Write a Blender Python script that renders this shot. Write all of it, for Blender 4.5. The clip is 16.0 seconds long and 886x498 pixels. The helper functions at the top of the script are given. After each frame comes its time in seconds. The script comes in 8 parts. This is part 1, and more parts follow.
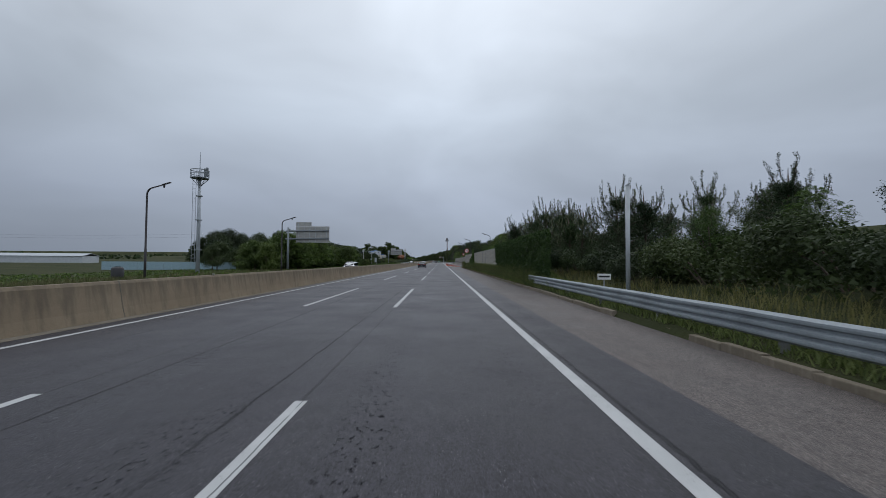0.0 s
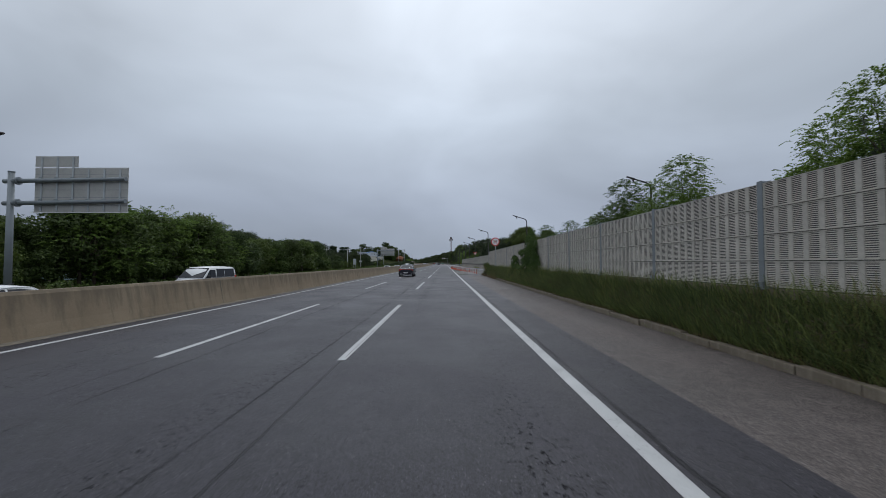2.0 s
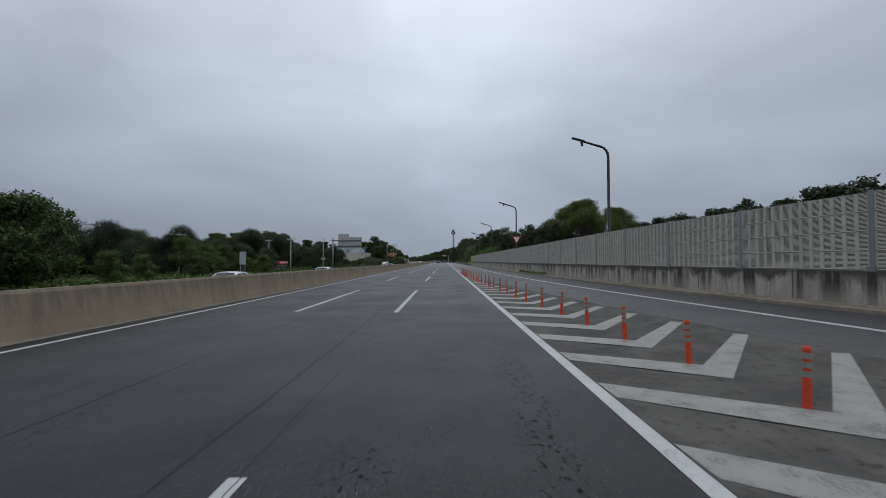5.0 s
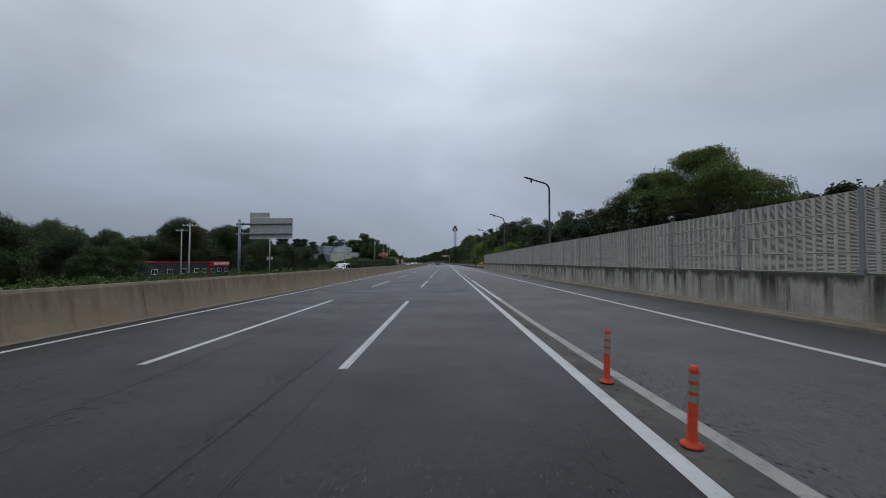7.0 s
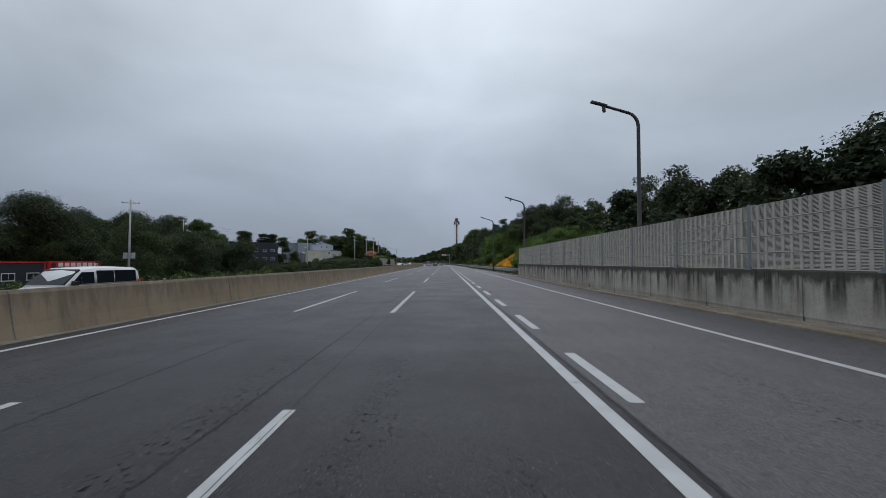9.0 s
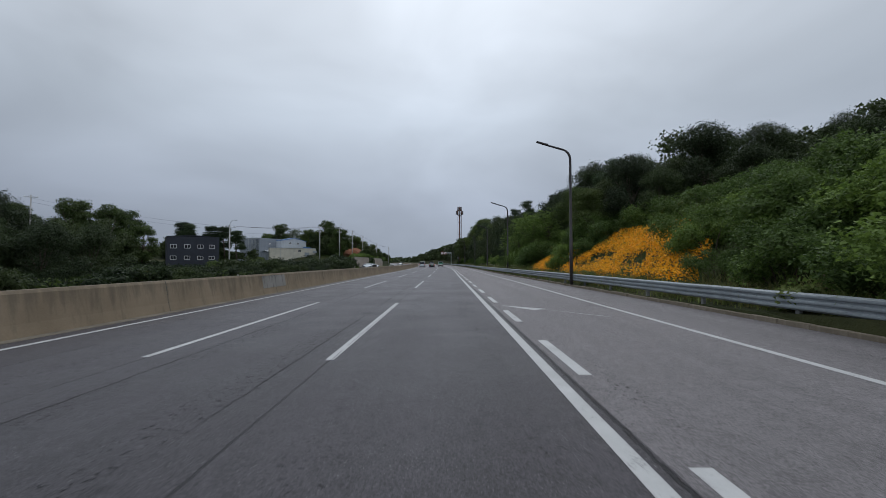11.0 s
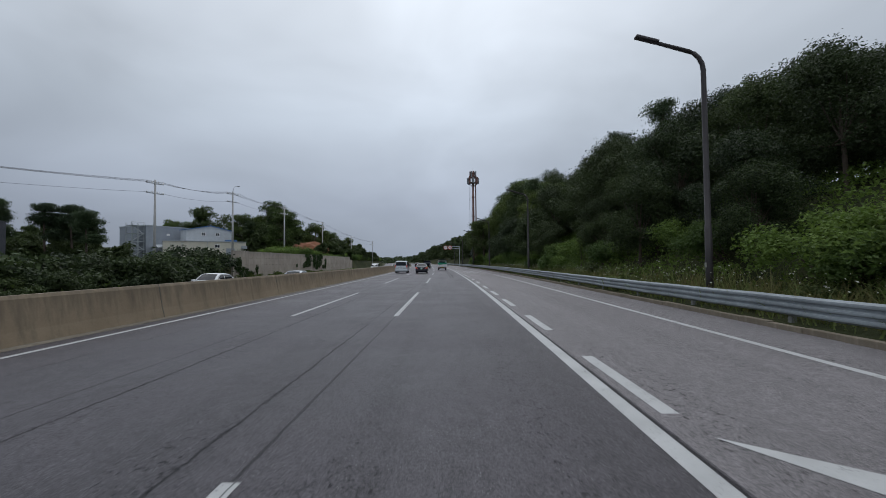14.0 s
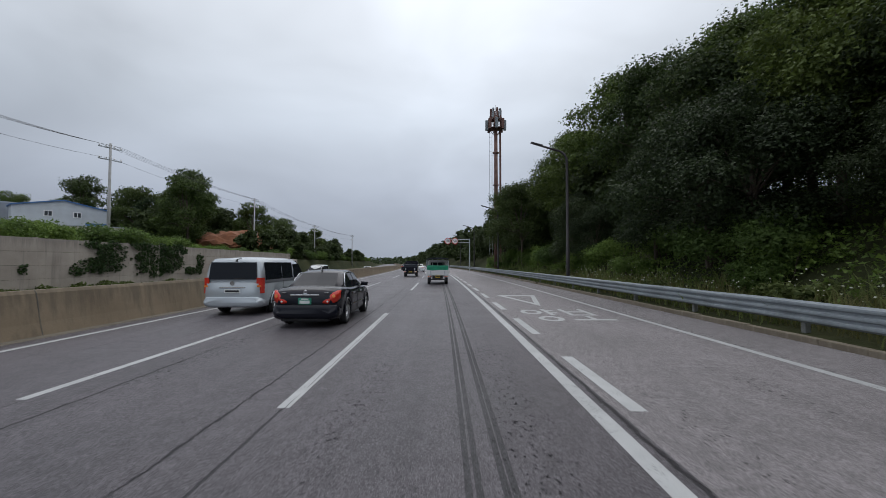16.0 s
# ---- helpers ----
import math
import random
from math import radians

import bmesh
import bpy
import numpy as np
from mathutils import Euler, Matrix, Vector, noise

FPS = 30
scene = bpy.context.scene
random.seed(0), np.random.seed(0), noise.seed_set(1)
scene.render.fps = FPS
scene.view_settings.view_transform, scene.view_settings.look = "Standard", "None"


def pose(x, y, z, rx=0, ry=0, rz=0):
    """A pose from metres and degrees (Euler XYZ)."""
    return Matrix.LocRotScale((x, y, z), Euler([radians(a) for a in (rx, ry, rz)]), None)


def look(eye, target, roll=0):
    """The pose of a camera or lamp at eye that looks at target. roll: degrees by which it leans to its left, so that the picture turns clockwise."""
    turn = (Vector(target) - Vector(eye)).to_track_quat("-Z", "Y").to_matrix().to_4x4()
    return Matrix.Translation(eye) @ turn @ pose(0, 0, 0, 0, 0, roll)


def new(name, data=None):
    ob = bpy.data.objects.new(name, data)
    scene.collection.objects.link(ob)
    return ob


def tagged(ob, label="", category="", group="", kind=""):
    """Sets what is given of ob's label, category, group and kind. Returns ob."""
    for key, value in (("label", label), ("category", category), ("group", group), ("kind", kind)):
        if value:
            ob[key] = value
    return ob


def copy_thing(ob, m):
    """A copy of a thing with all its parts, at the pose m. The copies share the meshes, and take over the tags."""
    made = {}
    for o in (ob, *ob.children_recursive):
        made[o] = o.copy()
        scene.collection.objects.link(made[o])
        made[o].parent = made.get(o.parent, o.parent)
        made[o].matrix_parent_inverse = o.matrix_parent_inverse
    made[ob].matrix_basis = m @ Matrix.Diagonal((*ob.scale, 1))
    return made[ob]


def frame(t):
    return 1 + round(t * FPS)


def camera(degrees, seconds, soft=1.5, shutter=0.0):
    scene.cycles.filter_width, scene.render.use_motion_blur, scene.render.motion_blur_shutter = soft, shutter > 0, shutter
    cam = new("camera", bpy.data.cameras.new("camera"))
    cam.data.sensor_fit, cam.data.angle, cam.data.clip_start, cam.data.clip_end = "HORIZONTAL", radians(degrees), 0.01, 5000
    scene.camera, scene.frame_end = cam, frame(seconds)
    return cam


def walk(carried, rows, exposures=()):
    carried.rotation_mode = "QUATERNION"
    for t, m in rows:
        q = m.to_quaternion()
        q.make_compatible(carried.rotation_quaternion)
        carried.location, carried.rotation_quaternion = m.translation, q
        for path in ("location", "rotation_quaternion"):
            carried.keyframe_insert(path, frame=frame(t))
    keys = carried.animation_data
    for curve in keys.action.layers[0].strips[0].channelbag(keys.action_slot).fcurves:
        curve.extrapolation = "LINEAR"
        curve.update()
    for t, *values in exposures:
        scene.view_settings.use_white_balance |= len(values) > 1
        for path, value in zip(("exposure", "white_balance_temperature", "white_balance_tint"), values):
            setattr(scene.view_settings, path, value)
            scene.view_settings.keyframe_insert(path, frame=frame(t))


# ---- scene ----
# The road runs along +y; from BEND on it swings gently to the left.
BEND, RADIUS, PACE, EYE = 345.0, 1900.0, 24.35, 1.70


FAR = 640.0


def lane_x(y):
    if y > FAR:
        return lane_x(FAR) - (y - FAR) * (FAR - BEND) / RADIUS
    return -((y - BEND) ** 2) / (2 * RADIUS) if y > BEND else 0.0


def turn_at(y):
    return math.degrees((min(y, FAR) - BEND) / RADIUS) if y > BEND else 0.0


cam = camera(94.5, 16.0, soft=0.7, shutter=0.04)
# seconds, offset from the lane's middle, pitch, roll, yaw against the lane
PATH = [
    (0.0, -0.13, 1.70, 0.4, -0.30), (0.5, -0.15, 1.85, 0.4, 0.10), (1.0, -0.06, 1.93, 0.2, 0.15),
    (1.5, -0.03, 2.00, 0.0, 0.15), (2.0, 0.00, 1.95, 0.0, 0.20), (2.5, 0.02, 1.93, 0.0, 0.20),
    (3.0, -0.02, 2.00, 0.0, 0.20), (4.2, -0.12, 1.80, 0.0, 0.25), (5.5, -0.22, 1.65, 0.0, 0.32),
    (6.0, -0.25, 1.65, 0.0, 0.40), (6.5, -0.23, 1.78, 0.1, 0.35), (7.0, -0.18, 1.85, 0.2, 0.32),
    (7.5, -0.16, 1.85, 0.2, 0.28), (8.0, -0.14, 1.82, 0.2, 0.26), (8.5, -0.08, 1.87, 0.2, 0.28),
    (9.8, 0.08, 1.87, 0.1, 0.33), (11.0, 0.22, 1.85, 0.0, 0.40), (11.5, 0.20, 1.95, -0.2, 0.45),
    (12.0, 0.21, 1.82, -0.5, 0.55), (12.5, 0.18, 1.90, -0.6, 0.68), (13.0, 0.07, 1.98, -0.6, 0.78),
    (13.5, 0.00, 1.85, -0.6, 0.92), (14.0, -0.08, 1.77, -0.6, 1.05), (14.5, -0.08, 1.85, -0.4, 0.95),
    (15.0, -0.10, 2.02, 0.0, 0.65), (15.5, 0.00, 2.00, 0.0, 0.35), (16.0, 0.08, 1.95, 0.0, 0.15),
]
walk(cam, [(t, pose(lane_x(PACE * t) + x, PACE * t, EYE, 90 + pitch, -roll, turn_at(PACE * t) + yaw))
           for t, x, pitch, roll, yaw in PATH],
     ((0, 0.0, 6220, 10), (2.5, 0.02, 6220, 10), (6.0, -0.08, 6200, 9), (8.5, -0.08, 6200, 9), (11.0, 0.03, 6280, 10), (14, 0.04, 6300, 10), (16, 0.21, 6450, 11)))

# ---- light: an overcast sky, brighter overhead than at the horizon ----
world = bpy.data.worlds.new("overcast_sky")
scene.world = world
world.use_nodes = True
wn, wl = world.node_tree.nodes, world.node_tree.links
wn.clear()


def wnode(kind, **values):
    node = wn.new(kind)
    for key, value in values.items():
        node.inputs[key].default_value = value
    return node


sky = wn.new("ShaderNodeTexSky")
sky.sky_type, sky.sun_disc, sky.sun_elevation, sky.sun_rotation = "NISHITA", False, radians(58), radians(8)
sky.air_density, sky.dust_density = 1.0, 4.0
coord = wn.new("ShaderNodeTexCoord")
split = wn.new("ShaderNodeSeparateXYZ")
wl.new(coord.outputs["Generated"], split.inputs[0])
ramp = wn.new("ShaderNodeValToRGB")
ramp.color_ramp.elements[0].position, ramp.color_ramp.elements[0].color = 0.0, (0.36, 0.41, 0.49, 1)
ramp.color_ramp.elements[1].position, ramp.color_ramp.elements[1].color = 1.0, (1.06, 1.10, 1.17, 1)
for at, colour in ((0.13, (0.42, 0.47, 0.56, 1)), (0.32, (0.62, 0.685, 0.765, 1)), (0.55, (0.86, 0.92, 0.99, 1))):
    mid = ramp.color_ramp.elements.new(at)
    mid.color = colour
wl.new(split.outputs[2], ramp.inputs[0])
stretch = wn.new("ShaderNodeMapping")
stretch.inputs["Scale"].default_value = (1.1, 1.0, 2.3)
stretch.inputs["Location"].default_value = (0.35, 0.2, 0.1)
wl.new(coord.outputs["Generated"], stretch.inputs[0])
cloud = wnode("ShaderNodeTexNoise", Scale=1.9, Detail=4.0, Roughness=0.46, Distortion=0.35)
wl.new(stretch.outputs[0], cloud.inputs["Vector"])
level = wnode("ShaderNodeMapRange", **{"From Min": 0.3, "From Max": 0.7, "To Min": 0.84, "To Max": 1.16})
wl.new(cloud.outputs["Fac"], level.inputs[0])
veil = wn.new("ShaderNodeMix")
veil.data_type, veil.blend_type = "RGBA", "MULTIPLY"
veil.inputs[0].default_value = 1.0
wl.new(ramp.outputs[0], veil.inputs[6])
lean = wnode("ShaderNodeMapRange", **{"From Min": -0.75, "From Max": -0.1, "To Min": 0.78, "To Max": 1.07})
wl.new(split.outputs[0], lean.inputs[0])
heavy = wn.new("ShaderNodeMath")
heavy.operation = "MULTIPLY"
wl.new(level.outputs[0], heavy.inputs[0])
dim = wnode("ShaderNodeMapRange", **{"From Min": 0.15, "From Max": 0.75, "To Min": 1.0, "To Max": 0.82})
wl.new(split.outputs[0], dim.inputs[0])
across = wn.new("ShaderNodeMath")
across.operation = "MULTIPLY"
wl.new(lean.outputs[0], across.inputs[0])
wl.new(dim.outputs[0], across.inputs[1])
wl.new(across.outputs[0], heavy.inputs[1])
wl.new(heavy.outputs[0], veil.inputs[7])
overcast = wnode("ShaderNodeBackground", Strength=0.90)
wl.new(veil.outputs[2], overcast.inputs[0])
clear = wnode("ShaderNodeBackground", Strength=0.05)
wl.new(sky.outputs[0], clear.inputs[0])
both = wn.new("ShaderNodeMixShader")
both.inputs[0].default_value = 0.92
wl.new(clear.outputs[0], both.inputs[1])
wl.new(overcast.outputs[0], both.inputs[2])
out = wn.new("ShaderNodeOutputWorld")
wl.new(both.outputs[0], out.inputs[0])

sun_data = bpy.data.lights.new("sun", "SUN")
sun_data.energy, sun_data.angle, sun_data.color = 0.6, radians(80), (1.0, 0.97, 0.93)
sun = new("sun", sun_data)
sun.matrix_world = look((0, 0, 60), (-6, -34, 0))


# ---- materials ----
class Mat:
    """A node material with short calls."""

    def __init__(self, name, rough=0.8, metal=0.0, spec=0.5):
        self.m = bpy.data.materials.new(name)
        self.m.use_nodes = True
        self.n, self.l = self.m.node_tree.nodes, self.m.node_tree.links
        self.b = self.n["Principled BSDF"]
        self.b.inputs["Roughness"].default_value = rough
        self.b.inputs["Metallic"].default_value = metal
        self.b.inputs["Specular IOR Level"].default_value = spec

    def coords(self, kind="Object", scale=(1, 1, 1)):
        c = self.n.new("ShaderNodeTexCoord")
        m = self.n.new("ShaderNodeMapping")
        m.inputs["Scale"].default_value = scale
        self.l.new(c.outputs[kind], m.inputs[0])
        return m.outputs[0]

    def noise(self, vec, scale, detail=3.0, rough=0.55):
        t = self.n.new("ShaderNodeTexNoise")
        t.inputs["Scale"].default_value, t.inputs["Detail"].default_value, t.inputs["Roughness"].default_value = scale, detail, rough
        self.l.new(vec, t.inputs["Vector"])
        return t.outputs["Fac"]

    def cells(self, vec, scale, feature="DISTANCE_TO_EDGE"):
        t = self.n.new("ShaderNodeTexVoronoi")
        t.feature = feature
        t.inputs["Scale"].default_value = scale
        self.l.new(vec, t.inputs["Vector"])
        return t.outputs["Distance"]

    def span(self, fac, a, b, lo=0.0, hi=1.0):
        r = self.n.new("ShaderNodeMapRange")
        for i, v in enumerate((a, b, lo, hi)):
            r.inputs[i + 1].default_value = v
        self.l.new(fac, r.inputs[0])
        return r.outputs[0]

    def math(self, op, a, b=0.0, c=None):
        t = self.n.new("ShaderNodeMath")
        t.operation = op
        for i, v in enumerate((a, b, c)):
            if v is None:
                continue
            if isinstance(v, (int, float)):
                t.inputs[i].default_value = v
            else:
                self.l.new(v, t.inputs[i])
        return t.outputs[0]

    def mix(self, fac, a, b, blend="MIX"):
        t = self.n.new("ShaderNodeMix")
        t.data_type, t.blend_type = "RGBA", blend
        for i, v in ((0, fac), (6, a), (7, b)):
            if isinstance(v, (int, float)):
                t.inputs[i].default_value = v
            elif isinstance(v, tuple):
                t.inputs[i].default_value = (*v, 1)
            else:
                self.l.new(v, t.inputs[i])
        return t.outputs[2]

    def sep(self, vec):
        s = self.n.new("ShaderNodeSeparateXYZ")
        self.l.new(vec, s.inputs[0])
        return s.outputs

    def island(self):
        return self.n.new("ShaderNodeNewGeometry").outputs["Random Per Island"]

    def object_random(self):
        return self.n.new("ShaderNodeObjectInfo").outputs["Random"]

    def colour(self, c):
        if isinstance(c, tuple):
            self.b.inputs["Base Color"].default_value = (*c, 1)
        else:
            self.l.new(c, self.b.inputs["Base Color"])
        return self

    def rough(self, r):
        self.l.new(r, self.b.inputs["Roughness"])
        return self

    def bump(self, h, strength=0.3, dist=0.01):
        t = self.n.new("ShaderNodeBump")
        t.inputs["Strength"].default_value, t.inputs["Distance"].default_value = strength, dist
        self.l.new(h, t.inputs["Height"])
        self.l.new(t.outputs[0], self.b.inputs["Normal"])
        return self


def plain(name, colour, rough=0.6, metal=0.0, vary=0.12, scale=3.0, spec=0.5):
    """Painted or bare stuff with slight stains and grain."""
    m = Mat(name, rough, metal, spec)
    v = m.coords()
    dark = tuple(c * (1 - vary) for c in colour)
    light = tuple(min(1, c * (1 + vary)) for c in colour)
    f = m.mix(0.35, m.noise(v, scale, 4), m.noise(v, scale * 14, 2))
    m.colour(m.mix(m.span(f, 0.35, 0.65), dark, light))
    m.rough(m.span(m.noise(v, scale * 2, 3), 0.3, 0.7, max(0.02, rough - 0.08), min(1, rough + 0.08)))
    return m.m


def asphalt(name, low, high, tint=(1.02, 0.975, 1.08), cracks=True, lighter_from=None, later=1.0, dim=1.0, sheen=0.0):
    m = Mat(name, 0.62, spec=0.5)
    uv = m.coords("UV")
    u, v, _ = m.sep(uv)
    long = m.coords("UV", (0.9, 0.035, 1))
    grain = m.mix(0.5, m.noise(uv, 95, 2, 0.8), m.noise(uv, 34, 3, 0.8))
    blotch = m.noise(uv, 0.45, 4, 0.6)
    streak = m.noise(long, 1.3, 3, 0.6)
    speck = m.span(grain, 0.40, 0.60)
    f = m.math("ADD", m.math("MULTIPLY", speck, 0.44), m.math("ADD", m.math("MULTIPLY", blotch, 0.22), m.math("ADD", m.math("MULTIPLY", streak, 0.18), m.math("MULTIPLY", m.span(m.noise(m.coords("UV", (1, 0.6, 1)), 6.5, 5, 0.75), 0.36, 0.64), 0.11))))
    f = m.span(f, 0.28, 0.72, -0.55, 1.65)
    base = m.mix(f, tuple(low * t for t in tint), tuple(high * t for t in tint))
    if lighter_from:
        # base colour scaled along the road: dimmed past 95, raised near lighter_from and 350
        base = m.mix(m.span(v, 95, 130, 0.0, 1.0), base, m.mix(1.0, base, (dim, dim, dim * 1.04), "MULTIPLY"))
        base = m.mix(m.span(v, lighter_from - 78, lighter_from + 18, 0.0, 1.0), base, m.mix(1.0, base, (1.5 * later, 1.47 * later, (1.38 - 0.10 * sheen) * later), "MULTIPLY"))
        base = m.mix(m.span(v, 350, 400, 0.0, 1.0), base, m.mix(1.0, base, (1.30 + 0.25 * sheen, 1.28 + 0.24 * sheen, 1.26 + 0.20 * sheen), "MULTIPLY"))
    # pale aggregate showing, and dark pits where the wheels have torn stones out
    chips = m.span(m.cells(uv, 62, "F1"), 0.12, 0.26, 1.0, 0.0)
    base = m.mix(m.math("MULTIPLY", chips, m.span(m.noise(uv, 2.2, 3), 0.36, 0.62, 0.1, 0.75)), base, m.mix(1.0, base, (2.5, 2.4, 2.3), "MULTIPLY"))
    # sparse specular glints of the stones, painted as pale specks in the base colour
    glint = m.math("MULTIPLY", m.span(m.cells(uv, 30, "F1"), 0.07, 0.15, 1.0, 0.0), m.span(m.noise(uv, 1.7, 3), 0.40, 0.60, 0.25, 0.85))
    base = m.mix(glint, base, (0.42, 0.42, 0.43))
    wheel = m.math("COSINE", m.math("MULTIPLY", m.math("ADD", u, 0.85), math.tau / 1.75))
    worn = m.math("MULTIPLY", m.span(wheel, -0.1, 0.9), m.span(m.noise(m.coords("UV", (0.8, 0.10, 1)), 1.1, 3, 0.6), 0.46, 0.60))
    pits = m.span(m.noise(m.coords("UV", (1, 0.7, 1)), 15, 3, 0.65), 0.43, 0.35)
    pits = m.math("MULTIPLY", pits, m.span(worn, 0.0, 1.0, 0.20 if cracks else 0.30, 1.0))
    if cracks:
        # ragged trails where the wheels have picked the surface open
        sway = m.math("MULTIPLY", m.math("SUBTRACT", m.noise(m.coords("UV", (0.0, 0.3, 1)), 1.0, 3, 0.6), 0.5), 0.35)
        holes = m.span(m.noise(m.coords("UV", (1.0, 0.60, 1)), 13, 4, 0.7), 0.50, 0.46)
        for at, wide, often in ((-2.40, 0.26, 0.42), (-1.02, 0.30, 0.40), (-4.42, 0.16, 0.46)):
            band = m.span(m.math("ABSOLUTE", m.math("SUBTRACT", m.math("ADD", u, sway), at)), 0.04, wide, 1.0, 0.0)
            here = m.span(m.noise(m.coords("UV", (0.4, 0.16, 1)), 1.0 + abs(at) * 0.13, 4, 0.7), often, often + 0.08)
            torn = m.math("MULTIPLY", m.span(v, 58, 72, 0.10, 0.62), m.span(v, 96, 125, 1.0, 0.22))
            pits = m.math("MAXIMUM", pits, m.math("MULTIPLY", m.math("MULTIPLY", band, here), m.math("MULTIPLY", holes, torn)))
    base = m.mix(m.math("MULTIPLY", pits, 0.92), base, m.mix(1.0, base, (0.16, 0.16, 0.17), "MULTIPLY"))
    if cracks:
        wob = m.math("MULTIPLY", m.math("SUBTRACT", m.noise(m.coords("UV", (0.6, 0.55, 1)), 3.0, 9, 0.90), 0.5), 0.34)
        lines = None
        for at, wide, seed in ((-1.80, 0.014, 0.20), (2.03, 0.017, 0.30), (-5.12, 0.010, 0.30), (-2.36, 0.012, 0.40), (-4.45, 0.012, 0.36), (-7.0, 0.006, 0.46)):
            off = m.math("ABSOLUTE", m.math("SUBTRACT", m.math("ADD", u, m.math("MULTIPLY", wob, 0.25 if at in (-1.80, -5.12) else 0.8)), at))
            line = m.span(off, wide * 0.5, wide * 1.7, 1.0, 0.0)
            here = m.span(m.noise(m.coords("UV", (0.0, 0.05, 1)), 1.0 + abs(at), 2), seed, seed + 0.1)
            line = m.math("MULTIPLY", line, here)
            lines = line if lines is None else m.math("MAXIMUM", lines, line)
        warped = m.n.new("ShaderNodeVectorMath")
        warped.operation = "ADD"
        m.l.new(m.coords("UV", (1.0, 0.45, 1)), warped.inputs[0])
        tex = m.n.new("ShaderNodeTexNoise")
        tex.inputs["Scale"].default_value, tex.inputs["Detail"].default_value = 2.4, 4
        m.l.new(uv, tex.inputs["Vector"])
        m.l.new(tex.outputs["Color"], warped.inputs[1])
        web = m.span(m.cells(warped.outputs[0], 1.25), 0.004, 0.014, 1.0, 0.0)
        web = m.math("MULTIPLY", web, m.span(m.noise(uv, 0.22, 3), 0.60, 0.70))
        lines = m.math("MAXIMUM", lines, web)
        base = m.mix(m.math("MULTIPLY", lines, 0.85), base, (0.014, 0.014, 0.016))
        m.bump(m.math("SUBTRACT", m.math("MULTIPLY", grain, 0.6), m.math("MAXIMUM", lines, pits)), 0.8, 0.010)
    else:
        m.bump(m.math("SUBTRACT", grain, pits), 0.7, 0.009)
    m.colour(base)
    m.rough(m.span(blotch, 0.3, 0.7, 0.56 - 0.12 * sheen, 0.76 - 0.18 * sheen))
    m.l.new(m.span(pits, 0.0, 1.0, 0.5 - 0.22 * sheen, 0.05), m.b.inputs["Specular IOR Level"])
    return m.m


def worn_paint(name, colour=(0.47, 0.48, 0.48), wear=0.37):
    m = Mat(name, 0.6)
    v = m.coords("Object")
    uv = m.coords("UV")
    chip = m.span(m.math("ADD", m.math("MULTIPLY", m.noise(v, 42, 4, 0.7), 0.6), m.math("MULTIPLY", m.noise(v, 3.1, 3), 0.4)), wear - 0.02, wear + 0.06, 0.0, 1.0)
    # a ragged crack along the middle of the lane line
    side = m.math("ADD", m.sep(uv)[0], m.math("MULTIPLY", m.math("SUBTRACT", m.noise(m.coords("UV", (0, 1, 1)), 1.6, 5, 0.75), 0.5), 0.05))
    crack = m.math("MULTIPLY", m.span(m.math("ABSOLUTE", m.math("ADD", side, 1.777)), 0.004, 0.010, 1.0, 0.0), m.span(m.noise(m.coords("UV", (0, 1, 1)), 0.9, 4), 0.38, 0.46))
    chip = m.math("MULTIPLY", chip, m.math("SUBTRACT", 1.0, crack))
    dirt = m.span(m.noise(v, 1.6, 4), 0.3, 0.75, 0.70, 1.0)
    fine = m.span(m.noise(v, 120, 2), 0.3, 0.7, 0.86, 1.04)
    shade = m.mix(1.0, colour, m.mix(m.math("MULTIPLY", dirt, fine), (0.25, 0.25, 0.25), (1, 1, 1)), "MULTIPLY")
    m.colour(m.mix(chip, (0.10, 0.10, 0.105), shade))
    m.bump(m.math("ADD", chip, m.math("MULTIPLY", fine, 0.4)), 0.4, 0.004)
    return m.m


def stained_concrete(name, low, high, streaks=0.6, drip=(0.05, 0.047, 0.042), top=1.1, patchy=0.0):
    """Cast concrete with rain streaks running down from its top edge."""
    m = Mat(name, 0.88, spec=0.25)
    v = m.coords("Object")
    blot = m.noise(v, 0.55, 5, 0.62)
    fine = m.noise(v, 26, 3, 0.6)
    f = m.span(m.math("ADD", m.math("MULTIPLY", blot, 0.75), m.math("MULTIPLY", fine, 0.25)), 0.32, 0.68)
    base = m.mix(f, low, high)
    drips = m.noise(m.coords("Object", (1.9, 1.9, 0.08)), 1.5, 5, 0.75)
    z = m.sep(v)[2]
    reach = m.span(z, top - 0.75, top, 0.0, 1.0)
    amount = m.math("MULTIPLY", m.span(m.math("ADD", drips, m.math("MULTIPLY", reach, 0.20)), 0.52, 0.70), streaks)
    if patchy:
        info = m.n.new("ShaderNodeObjectInfo")
        base = m.mix(m.span(info.outputs["Random"], 0.0, 1.0, 0.0, patchy), base, m.mix(1.0, base, (0.55, 0.54, 0.52), "MULTIPLY"))
    m.colour(m.mix(amount, base, drip))
    m.bump(m.math("ADD", fine, m.math("MULTIPLY", blot, 0.6)), 0.35, 0.008)
    return m.m


